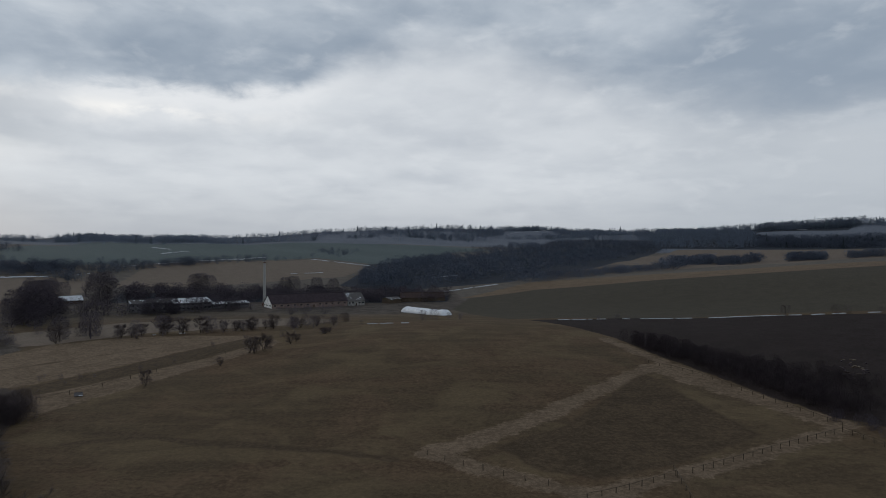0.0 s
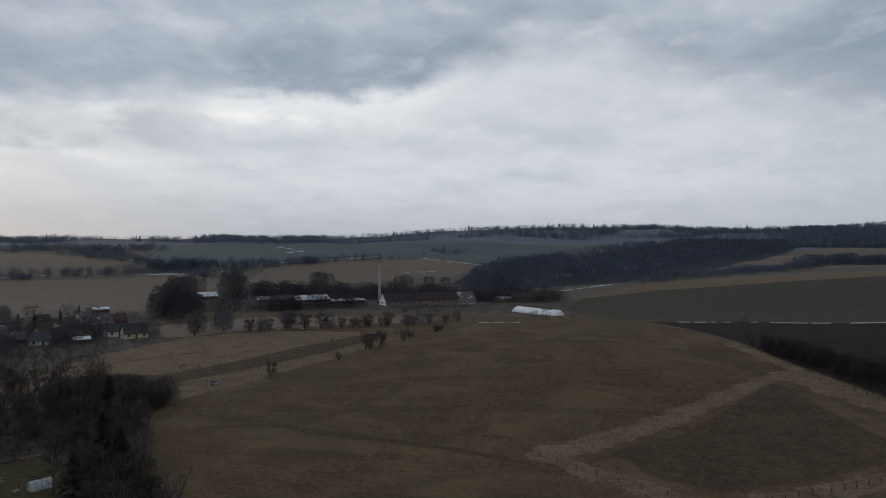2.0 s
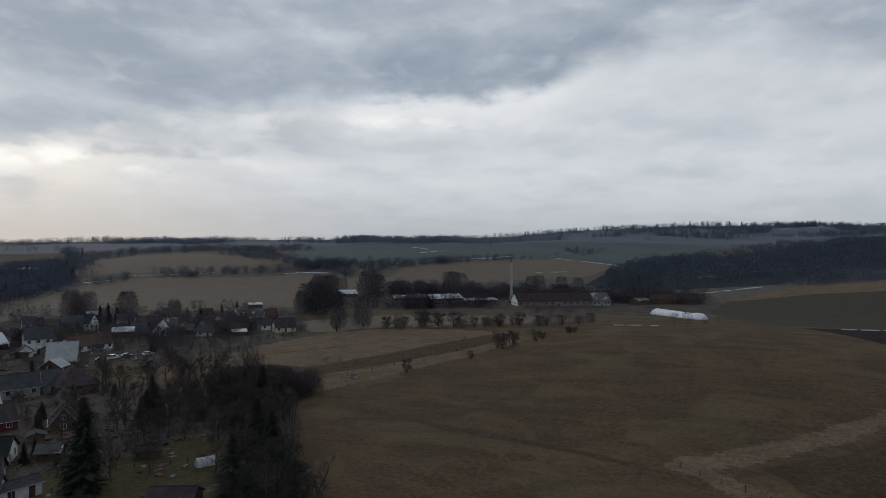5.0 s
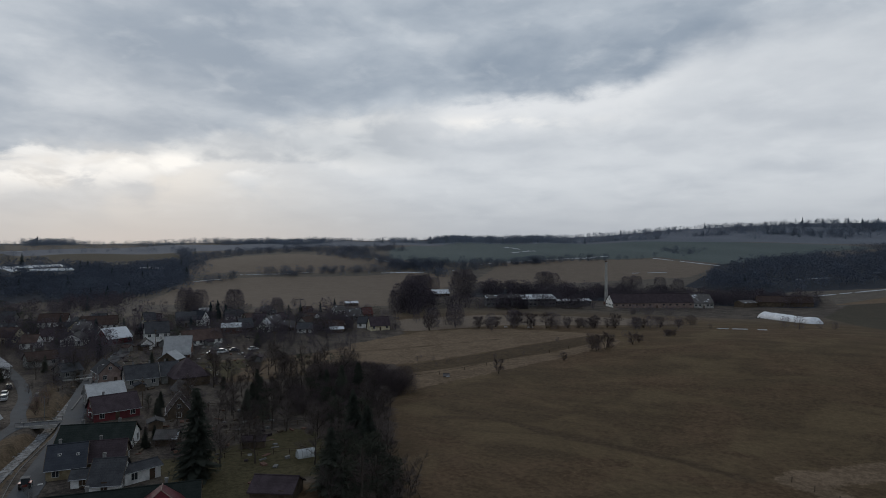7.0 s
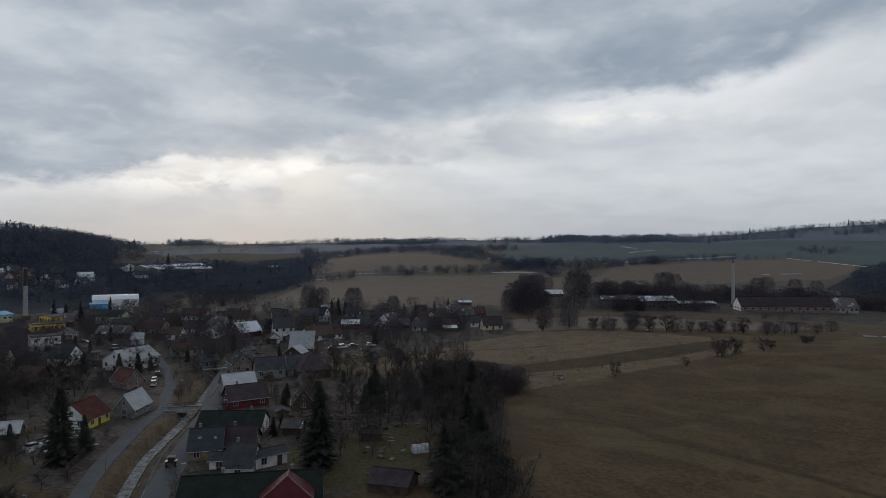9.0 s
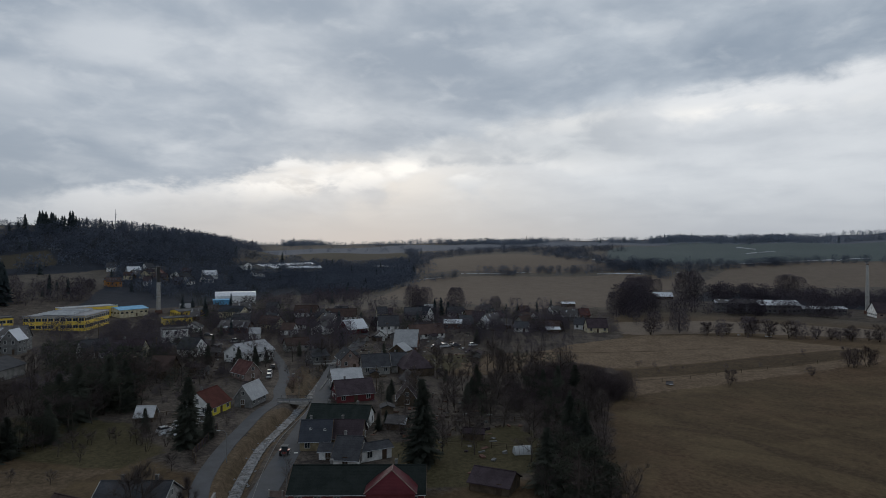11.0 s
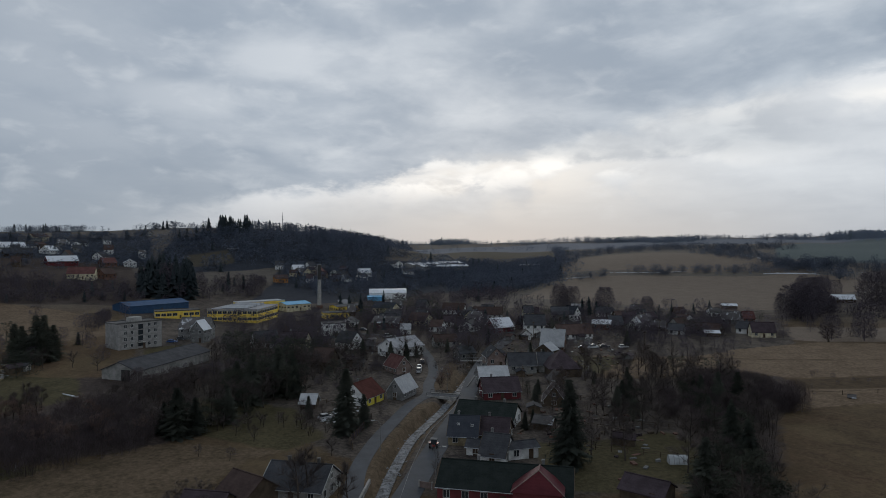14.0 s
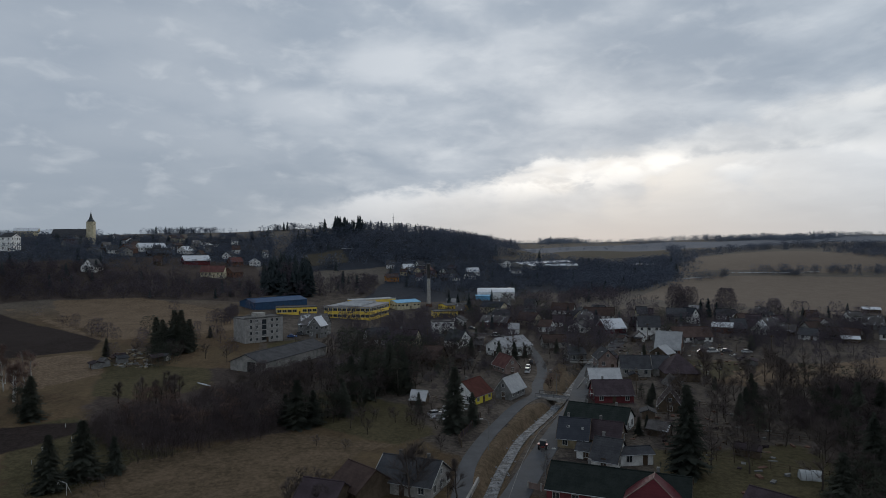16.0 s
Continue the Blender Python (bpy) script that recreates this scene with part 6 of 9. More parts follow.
house("village_house", -331.1, 231.6, 64, 6.0, 8.15083, 3.0119, 6.70149, "cream", "slate", "l", "weathered village house among bare trees")
house("village_house", -297.5, 150.7, 43, 6.4, 8.49049, 2.93214, 5.76102, "white", "brown_roof", "l", "weathered village house among bare trees")
house("village_house", -263.2, 294.0, 181, 7.8, 9, 2.91832, 5.28695, "white", "brown_roof", "l", "weathered village house among bare trees")
house("village_house", -313.5, 165.5, 69, 5.3, 6.53916, 2.96269, 5.81249, "white", "umber_roof", "l", "weathered village house among bare trees")
house("village_house", -439.3, 145.7, 79, 6.3, 7.37029, 2.72006, 6.21504, "white", "weathered", "l", "weathered village house among bare trees")
house("village_house", -273.3, 274.6, 76, 8.4, 7.17016, 2.87634, 6.07053, "pale", "umber_roof", "l", "weathered village house among bare trees")
house("village_house", -352.6, 215.1, 32, 8.6, 8.4755, 2.60028, 6.33777, "timber", "slate", "l", "weathered village house among bare trees")
house("village_house", -375.4, 157.9, 25, 9.0, 6.59411, 3.08567, 5.43873, "white", "snow_patch", "l", "weathered village house among bare trees")
house("village_house", -277.0, 336.1, 63, 7.4, 7.5591, 3.0275, 5.29991, "white", "snow_patch", "l", "weathered village house among bare trees")
house("village_house", -319.2, 186.4, 32, 7.6, 6.90041, 2.97399, 6.48123, "white", "snow_patch", "l", "weathered village house among bare trees")
house("village_house", -343.8, 118.0, 145, 7.0, 9, 3.02242, 5.32915, "white", "slate", "l", "weathered village house among bare trees")
house("village_house", -293.2, 289.8, 76, 5.6, 7.17705, 2.61797, 5.52008, "timber", "slate", "l", "weathered village house among bare trees")

# ---- single things ----
def round_stack(x, y, tall, foot, tip, label, dark):
    top = tagged(new("factory_chimney"), label, "chimney")
    top.matrix_basis = pose(x, y, ground_z(x, y))
    s = Shape()
    s.box(-foot * 1.3, -foot * 1.3, -1.5, foot * 1.3, foot * 1.3, 2.2)
    part("plinth", s, "brick", top)
    cut = tall * (1 - dark)
    s = Shape()
    s.tube([(0, 0, 2.2), (0, 0, cut)], [foot, foot + (tip - foot) * (1 - dark)], 14)
    part("shaft", s, "concrete", top)
    s = Shape()
    s.tube([(0, 0, cut), (0, 0, tall)], [foot + (tip - foot) * (1 - dark) + 0.02, tip], 14)
    part("upper_shaft", s, "soot" if dark > 0.1 else "brick", top)
    for z in (tall * 0.35, tall * 0.6, cut, tall - 0.4):
        s = Shape()
        r = foot + (tip - foot) * z / tall + 0.12
        s.tube([(0, 0, z), (0, 0, z + 0.35)], [r, r], 14)
        part("band", s, "steel", top)
    s = Shape()
    for e in (-0.25, 0.25):
        s.tube([(e, -foot - 0.2, 2), (e, -tip - 0.2, tall)], [0.04, 0.04], 4)
    part("ladder", s, "steel", top)


round_stack(-137.5, 488.8, 34, 1.25, 0.85, "tall pale factory chimney beside old farm barns", 0.05)
round_stack(-443.6, 129.9, 31.5, 1.35, 1.05, "grey factory chimney with a sooty upper third", 0.36)


def church(x, y, turn):
    top = tagged(new("church"), "village church with a cream tower, dark spire and slate nave", "church")
    top.matrix_basis = pose(x, y, ground_z(x, y), 0, 0, turn) @ Matrix.Diagonal((0.8, 0.8, 0.8, 1))
    s = Shape()
    a, b, e, r = 20, 9, 8, 18
    s.box(-a, -b, -2, a, b, e)
    s.poly((-a, b, e), (-a, -b, e), (-a, 0, r - 0.2))
    s.poly((a, -b, e), (a, b, e), (a, 0, r - 0.2))
    part("nave", s, "pale", top)
    s = Shape()
    s.slab((-a - 0.5, -b - 0.6, e - 0.8), (a + 0.5, -b - 0.6, e - 0.8), (a + 0.5, 0, r), (-a - 0.5, 0, r), 0.3)
    s.slab((a + 0.5, b + 0.6, e - 0.8), (-a - 0.5, b + 0.6, e - 0.8), (-a - 0.5, 0, r + 0.005), (a + 0.5, 0, r + 0.005), 0.3)
    part("nave_roof", s, "slate", top)
    s = Shape()
    s.box(-28.4, -4.0, -2, -20.2, 4.0, 27)
    s.box(-28.7, -4.3, 20.0, -19.9, 4.3, 20.5)
    s.box(-28.7, -4.3, 26.6, -19.9, 4.3, 27.2)
    part("tower", s, "cream", top)
    s = Shape()
    prof = [(5.0, 27.2), (3.6, 29.0), (2.4, 30.4), (2.0, 32.0), (1.0, 35.5), (0.06, 40.5)]
    s.tube([(-24.3, 0, z) for _, z in prof], [q for q, _ in prof], 8)
    part("spire", s, "verdigris", top)
    s = Shape()
    s.tube([(-24.3, 0, 40.3), (-24.3, 0, 42.2)], [0.09, 0.09], 5)
    s.box(-24.9, -0.07, 41.3, -23.7, 0.07, 41.45)
    part("cross", s, "steel", top)
    for yy, zz, tt, xx in ((-4.02, 23.5, 0, -24.3), (0, 23.5, -90, -28.42)):
        window(top, "wide", xx, yy, zz, tt)
    for i in range(5):
        s = Shape()
        w, h, n = 1.1, 5.0, 6
        ring = [(-w, 0), (w, 0)] + [(w * math.cos(math.pi * k / n), h + w * math.sin(math.pi * k / n)) for k in range(n + 1)]
        u = -12.5 + i * 6.2
        s.poly(*[(u + p, -b - 0.05, 3 + q) for p, q in ring])
        part("arched_window", s, "glass", top)


church(-727.5, -165.2, -100)


def radio_mast(x, y, tall):
    top = tagged(new("radio_mast"), "thin steel radio mast on a wooded hilltop", "mast")
    top.matrix_basis = pose(x, y, ground_z(x, y))
    s = Shape()
    s.tube([(0, 0, -1), (0, 0, tall * 0.6), (0, 0, tall)], [0.7, 0.45, 0.15], 6)
    part("pole", s, "steel", top)
    for z in (0.62, 0.75):
        s = Shape()
        s.box(-1.1, -1.1, tall * z, 1.1, 1.1, tall * z + 0.5)
        part("platform", s, "steel", top)


radio_mast(-867.2, 202.8, 26)
radio_mast(1056, 1800, 32)


def silage_heap(ax, ay, bx, by, wide, tall):
    d = Vector((bx - ax, by - ay, 0))
    length = d.length
    top = tagged(new("silage_heap"), "long silage heap under white plastic sheeting", "silage heap")
    top.matrix_basis = pose((ax + bx) / 2, (ay + by) / 2, ground_z((ax + bx) / 2, (ay + by) / 2), 0, 0, math.degrees(math.atan2(d.y, d.x)))
    s = Shape()
    n, m = 44, 12
    for i in range(n + 1):
        u = i / n
        swell = min(1.0, (min(u, 1 - u) / 0.07)) ** 0.5 if 0 < u < 1 else 0.02
        swell *= 1 + 0.13 * noise.noise((u * 9, 3.1, 0)) + (0.16 if u > 0.82 else 0)
        for j in range(m + 1):
            w = math.pi * j / m
            k = 1 + 0.07 * noise.noise((u * 26, j * 0.7, 1.0))
            s.v.append((length * (u - 0.5), -math.cos(w) * wide / 2 * (0.7 + 0.3 * swell), math.sin(w) ** 0.7 * tall * swell * k - 0.4))
    for i in range(n):
        for j in range(m):
            q = i * (m + 1) + j
            s.f.append((q, q + m + 1, q + m + 2, q + 1))
    part("sheet", s, "plastic", top)
    for k in range(14):
        s = Shape()
        u = -0.46 + 0.92 * k / 13
        s.tube([(length * u, -wide / 2 - 0.5, -0.2), (length * u, -wide / 2 - 0.9, 0.25), (length * u, -wide / 2 - 1.2, -0.2)], [0.2, 0.22, 0.2], 6)
        part("tyre", s, "rubber", top)


silage_heap(-27, 448.5, 4, 411, 9, 3.9)


def fence(corners, step, tall, label, rails=2):
    top = tagged(new("pasture_fence"), label, "fence")
    pts = line_points(corners, step) if len(corners) > 2 else np.array([np.array(corners[0]) + (np.array(corners[1]) - np.array(corners[0])) * u for u in np.linspace(0, 1, max(2, int(math.dist(*corners) / step) + 1))])
    zs = heights(pts[:, 0], pts[:, 1])
    post = Shape()
    post.tube([(0, 0, -0.4), (0, 0, tall)], [0.11, 0.09], 6)
    post = post.mesh("post")
    rng = random.Random(len(corners) + int(pts[0][0]))
    for p, z in zip(pts, zs):
        part("post", post, "timber", top, at=pose(p[0], p[1], z, rng.uniform(-4, 4), rng.uniform(-4, 4), rng.uniform(0, 90)) @ Matrix.Diagonal((1, 1, rng.uniform(0.85, 1.1), 1)))
    for h in [tall * (0.9 - 0.4 * k) for k in range(rails)]:
        for k in range(len(pts) - 1):
            s = Shape()
            a, b = pts[k], pts[k + 1]
            s.tube([(a[0], a[1], zs[k] + h + rng.uniform(-0.05, 0.05)), (b[0], b[1], zs[k + 1] + h + rng.uniform(-0.05, 0.05))], [0.055, 0.055], 4)
            part("rail", s, "timber", top)


fence([(-3.2, 135.7), (2.5, 131.2), (8.5, 127.0), (14.0, 123.1), (20.0, 119.4)], 4.6, 1.2, "weathered wooden posts without rails round a paddock", 0)
fence([(25.9, 113.1), (34.1, 116.9), (45.5, 123.7)], 2.8, 1.15, "weathered wooden post and rail fence round a paddock", 1)
fence([(49.2, 124.7), (59.9, 130.2), (74.3, 137.5), (91.8, 145.5)], 2.9, 1.2, "weathered wooden post and rail fence along pale grass", 1)
fence([(91.8, 145.5), (94.0, 134.4), (94.6, 123.9)], 2.7, 1.25, "weathered wooden fence turning off a paddock corner")
fence([(46, 126), (44, 112), (42, 100)], 3.2, 1.2, "thin wire and post fence in a pasture", 1)
fence([(94, 149), (88, 180), (80, 210), (72, 222)], 4.5, 1.1, "thin post fence along a hedge", 1)
fence([(-64, 98), (-58, 92), (-50, 86)], 2.6, 1.0, "wooden fence where the pasture meets gardens", 1)
fence([(-120, 168), (-108, 190), (-98, 215), (-84, 245)], 10.0, 1.2, "thin post fence along the pasture's edge", 1)


def polytunnel(x, y, turn, length, wide, tall):
    top = tagged(new("polytunnel"), "small white plastic garden tunnel on grass", "greenhouse")
    top.matrix_basis = pose(x, y, ground_z(x, y), 0, 0, turn)
    arc = [(-math.cos(math.pi * k / 12) * wide / 2, math.sin(math.pi * k / 12) * tall) for k in range(13)]
    s = Shape()
    for (y0, z0), (y1, z1) in zip(arc[:-1], arc[1:]):
        s.poly((-length / 2, y0, z0), (length / 2, y0, z0), (length / 2, y1, z1), (-length / 2, y1, z1))
    for e in (-1, 1):
        s.poly(*[(e * length / 2, q, z) for q, z in arc])
    part("cover", s, "film", top)
    for k in range(5):
        s = Shape()
        u = -length / 2 + length * k / 4
        s.tube([(u, q * 1.01, z * 1.01 + 0.02) for q, z in arc], [0.035] * 13, 5)
        part("hoop", s, "grey", top)


polytunnel(-91.0, 99.8, 60, 3.8, 1.9, 1.7)


def wheel_shapes(r, w):
    t, h = Shape(), Shape()
    t.tube([(0, -w / 2, 0), (0, -w / 2 + 0.03, 0), (0, w / 2 - 0.03, 0), (0, w / 2, 0)], [r * 0.9, r, r, r * 0.9], 14)
    h.tube([(0, -w / 2 - 0.012, 0), (0, w / 2 + 0.012, 0)], [r * 0.6, r * 0.6], 10)
    return t, h


def wheel(parent, x, y, r, w):
    t, h = wheel_shapes(r, w)
    q = part("wheel", t, "rubber", parent, at=pose(x, y, r))
    part("rim", h, "steel", q)


def loft(s, profile, half):
    """A body from a side profile (x, z), as wide as half(z) to each side."""
    n, k = len(profile), len(s.v)
    for e in (-1, 1):
        s.v += [(x, e * half(z), z) for x, z in profile]
    s.f.append(tuple(k + i for i in range(n)))
    s.f.append(tuple(k + n + i for i in reversed(range(n))))
    for i in range(n):
        j = (i + 1) % n
        s.f.append((k + j, k + i, k + n + i, k + n + j))


def car(x, y, turn, paint, label, tall=1.5, long=4.3):
    top = tagged(new("car"), label, "car")
    top.matrix_basis = pose(x, y, ground_z(x, y) + 0.12, 0, 0, turn)
    a = long / 2
    s = Shape()
    loft(s, [(-a, 0.35), (-a + 0.05, 0.85), (-a + 0.3, 0.95), (a - 1.2, 0.95), (a - 0.1, 0.75), (a, 0.4), (a - 0.2, 0.28), (-a + 0.2, 0.28)][::-1], lambda z: 0.86 if z < 0.8 else 0.80)
    part("body", s, paint, top)
    s = Shape()
    loft(s, [(-a + 0.25, 0.95), (-a + 0.75, tall - 0.06), (a - 1.95, tall - 0.06), (a - 1.2, 0.95)][::-1], lambda z: 0.78 if z < 1.1 else 0.64)
    part("cabin_glass", s, "glass", top)
    s = Shape()
    s.box(-a + 0.72, -0.65, tall - 0.07, a - 1.9, 0.65, tall)
    part("roof", s, paint, top)
    for e in (-1, 1):
        for u in (-a + 0.8, a - 0.85):
            wheel(top, u, e * 0.76, 0.32, 0.2)
        s = Shape()
        s.box(a - 0.12, e * 0.6 - 0.15, 0.58, a + 0.005, e * 0.6 + 0.15, 0.72)
        part("headlight", s, "frame", top)
        s = Shape()
        s.box(-a - 0.005, e * 0.65 - 0.1, 0.65, -a + 0.1, e * 0.65 + 0.1, 0.85)
        part("tail_light", s, "metal_red", top)


def tractor(x, y, turn):
    top = tagged(new("tractor"), "small dark red tractor with a white cab roof on the road", "tractor")
    top.matrix_basis = pose(x, y, ground_z(x, y) + 0.12, 0, 0, turn) @ Matrix.Diagonal((0.85, 0.85, 0.85, 1))
    s = Shape()
    s.box(0.1, -0.4, 0.7, 1.9, 0.4, 1.45)
    s.box(-1.2, -0.45, 0.6, 0.1, 0.45, 1.1)
    part("bonnet", s, "car_red", top)
    s = Shape()
    loft(s, [(-1.2, 1.1), (-1.15, 2.35), (0.0, 2.35), (0.2, 1.1)][::-1], lambda z: 0.75 if z < 1.5 else 0.68)
    part("cab_glass", s, "glass", top)
    s = Shape()
    s.box(-1.3, -0.85, 2.35, 0.15, 0.85, 2.5)
    part("cab_roof", s, "grey", top)
    for e in (-1, 1):
        s = Shape()
        s.box(-1.5, e * 0.98 - 0.26, 1.45, -0.2, e * 0.98 + 0.26, 1.53)
        part("mudguard", s, "car_red", top)
        wheel(top, -0.85, e * 0.95, 0.75, 0.45)
        wheel(top, 1.35, e * 0.8, 0.48, 0.3)
    s = Shape()
    s.tube([(1.3, 0.3, 1.4), (1.3, 0.3, 2.2)], [0.05, 0.05], 6)
    part("exhaust", s, "soot", top)


tractor(-122.6, 61.2, 142)
car(-206.6, 97.2, 152, "car_white", "white car parked at the edge of the lane")
car(-200.2, 94.0, 150, "car_white", "white car parked at the edge of the lane", 1.7)
car(-215.5, 102.6, 155, "car_dark", "dark car parked at the edge of the lane")
car(-155.8, 47.3, 100, "car_white", "white car parked in a cluttered yard")
car(-295.1, 21.7, 60, "car_blue", "blue car parked beside an apartment block", 1.45)
car(-303.0, 26.0, 70, "car_dark", "dark car parked beside an apartment block", 1.45)
car(-286.0, 118.0, 80, "car_white", "white van-like car parked by the lane", 1.9, 4.8)
car(-213.2, 178.0, 70, "car_white", "white car parked on a muddy yard")
car(-212.4, 182.6, 80, "car_white", "white van parked on a muddy yard", 1.9, 4.8)
car(-211.6, 188.4, 60, "car_dark", "dark car parked on a muddy yard")
car(-207.2, 194.6, 75, "car_white", "white car parked beside garden clutter")
car(-318.0, 117.0, 40, "car_dark", "dark car parked beside a lane")


def street_lamp(x, y, turn, tall=6.5):
    top = tagged(new("street_lamp"), "slender steel street lamp beside the road", "street lamp")
    top.matrix_basis = pose(x, y, ground_z(x, y), 0, 0, turn)
    s = Shape()
    s.tube([(0, 0, -0.5), (0, 0, 2.2), (0, 0, tall - 0.6), (0.5, 0, tall), (1.3, 0, tall + 0.1)], [0.1, 0.08, 0.055, 0.045, 0.04], 6)
    part("pole", s, "grey", top)
    s = Shape()
    s.box(1.2, -0.14, tall + 0.02, 1.9, 0.14, tall + 0.16)
    part("lamp_head", s, "frame", top)


for x, y, turn in ((-104.5, 52.5, 60), (-126.0, 50.0, 240), (-141, 82, 60), (-170.5, 89.5, 240), (-196, 119, 60), (-226, 108, 240), (-250, 160, 60)):
    street_lamp(x, y, turn)


def pole_line(spots, tall):
    for x, y in spots:
        top = tagged(new("utility_pole"), "wooden utility pole with a crossarm", "utility pole")
        top.matrix_basis = pose(x, y, ground_z(x, y), 0, 0, (x * 7) % 180)
        s = Shape()
        s.tube([(0, 0, -0.5), (0, 0, tall)], [0.14, 0.1], 7)
        part("pole", s, "timber", top)
        s = Shape()
        s.box(-0.8, -0.06, tall - 0.6, 0.8, 0.06, tall - 0.45)
        part("crossarm", s, "timber", top)
        for e in (-0.7, 0, 0.7):
            s = Shape()
            s.tube([(e, 0, tall - 0.45), (e, 0, tall - 0.25)], [0.05, 0.035], 6)
            part("insulator", s, "frame", top)


pole_line([(-160, 110), (-186, 132), (-215, 152), (-250, 178), (-228, 60), (-262, 76), (-200, 200), (-230, 240), (-255, 20), (-330, 70)], 8.0)


def bridge():
    top = tagged(new("road_bridge"), "short concrete road bridge with rails over the stream", "bridge")
    a, b = Vector((-168.0, 82.0, 0)), Vector((-161.8, 88.6, 0))
    d = (b - a).normalized()
    n = Vector((-d.y, d.x, 0))
    z = 0.13
    s = Shape()
    c = [a - n * 2.0, b - n * 2.2, b + n * 2.2, a + n * 2.0]
    s.slab(*[(p.x, p.y, ground_z(p.x, p.y) + z) for p in c], 0.55)
    part("deck", s, "asphalt", top)
    for e in (-1, 1):
        p, q = a + n * 2.1 * e, b + n * 2.3 * e
        s = Shape()
        u = n * 0.14
        s.slab((p - u).to_tuple()[:2] + (z + 0.12,), (q - u).to_tuple()[:2] + (z + 0.12,), (q + u).to_tuple()[:2] + (z + 0.12,), (p + u).to_tuple()[:2] + (z + 0.12,), 0.7)
        part("kerb", s, "pale", top)
        for k in range(6):
            w = p.lerp(q, k / 5)
            s = Shape()
            s.tube([(w.x, w.y, z + 0.1), (w.x, w.y, z + 0.95)], [0.04, 0.04], 5)
            part("baluster", s, "soot", top)
        s = Shape()
        s.tube([(p.x, p.y, z + 0.95), (q.x, q.y, z + 0.95)], [0.045, 0.045], 5)
        part("handrail", s, "soot", top)


bridge()


def football_goal(x, y, turn):
    top = tagged(new("football_goal"), "small white steel football goal on rough grass", "goal")
    top.matrix_basis = pose(x, y, ground_z(x, y), 0, 0, turn)
    for e in (-1.5, 1.5):
        s = Shape()
        s.tube([(e, 0, -0.3), (e, 0, 2.0)], [0.06, 0.06], 8)
        part("post", s, "frame", top)
        s = Shape()
        s.tube([(e, 0, 1.96), (e, 0.8, 0.0)], [0.035, 0.035], 6)
        part("stay", s, "frame", top)
    s = Shape()
    s.tube([(-1.56, 0, 2.0), (1.56, 0, 2.0)], [0.06, 0.06], 8)
    part("crossbar", s, "frame", top)


football_goal(-124.2, -29.8, 40)


def white_stake(x, y, tall, lean):
    s = Shape()
    s.tube([(0, 0, -0.3), (0, 0, tall)], [0.09, 0.075], 7)
    top = tagged(new("white_stake"), "short white painted stake in rough grass", "stake")
    top.matrix_basis = pose(x, y, ground_z(x, y), lean, 0, 0)
    part("shaft", s, "frame", top)
    s = Shape()
    s.tube([(0, 0, tall), (0, 0, tall + 0.1)], [0.075, 0.02], 7)
    part("tip", s, "frame", top)


for x, y, tall, lean in ((-148, -39, 1.1, 3), (-141, -39, 0.8, -4), (-166, -39, 0.8, 2), (-154, -35, 1.2, 5), (-158, -34, 1.2, -3), (-146, -20, 1.1, 2), (-144, -17, 1.1, -5)):
    white_stake(x, y, tall, lean)


def footbridge(ax, ay, bx, by):
    top = tagged(new("footbridge"), "narrow pale concrete footbridge with thin rails over the stream", "bridge")
    a, b = Vector((ax, ay, 0)), Vector((bx, by, 0))
    d = (b - a).normalized()
    n = Vector((-d.y, d.x, 0))
    z = ground_z(ax, ay) + 0.25
    s = Shape()
    s.slab(*[(p.x, p.y, z) for p in (a - n * 0.8, b - n * 0.8, b + n * 0.8, a + n * 0.8)], 0.3)
    part("deck", s, "concrete", top)
    for e in (-1, 1):
        for k in range(4):
            w = a.lerp(b, k / 3) + n * 0.72 * e
            s = Shape()
            s.tube([(w.x, w.y, z), (w.x, w.y, z + 0.95)], [0.03, 0.03], 5)
            part("baluster", s, "steel", top)
        s = Shape()
        p, q = a + n * 0.72 * e, b + n * 0.72 * e
        s.tube([(p.x, p.y, z + 0.95), (q.x, q.y, z + 0.95)], [0.035, 0.035], 5)
        part("handrail", s, "steel", top)


footbridge(-213.0, 117.6, -209.2, 126.0)


def along_stream(name, first, last, off, wide, lift, thick, mat, label):
    """A wall or kerb that keeps a fixed distance from the stream."""
    c = stream_line
    d = np.gradient(c, axis=0)
    d /= np.hypot(*d.T)[:, None]
    line = c + np.stack([-d[:, 1], d[:, 0]], -1) * off
    keep = [tuple(p) for p in line if first <= -p[0] <= last]
    ribbon(name, keep[::3] if len(keep) > 8 else keep, wide, lift, mat, label, "wall", thick)


along_stream("road_kerb", 92, 158, -4.0, 0.10, 0.13, 0.7, "grey", "thin grey kerb along the road beside the stream")
along_stream("stream_wall", 172, 236, -2.9, 0.35, 0.35, 2.4, "grey", "low grey wall between road and stream")
along_stream("stream_wall", 86, 112, 2.9, 0.4, 0.3, 2.6, "pale", "low pale wall along the stream bank")

# stones and ice lumps in the stream
s = Shape()
rng = random.Random(3)
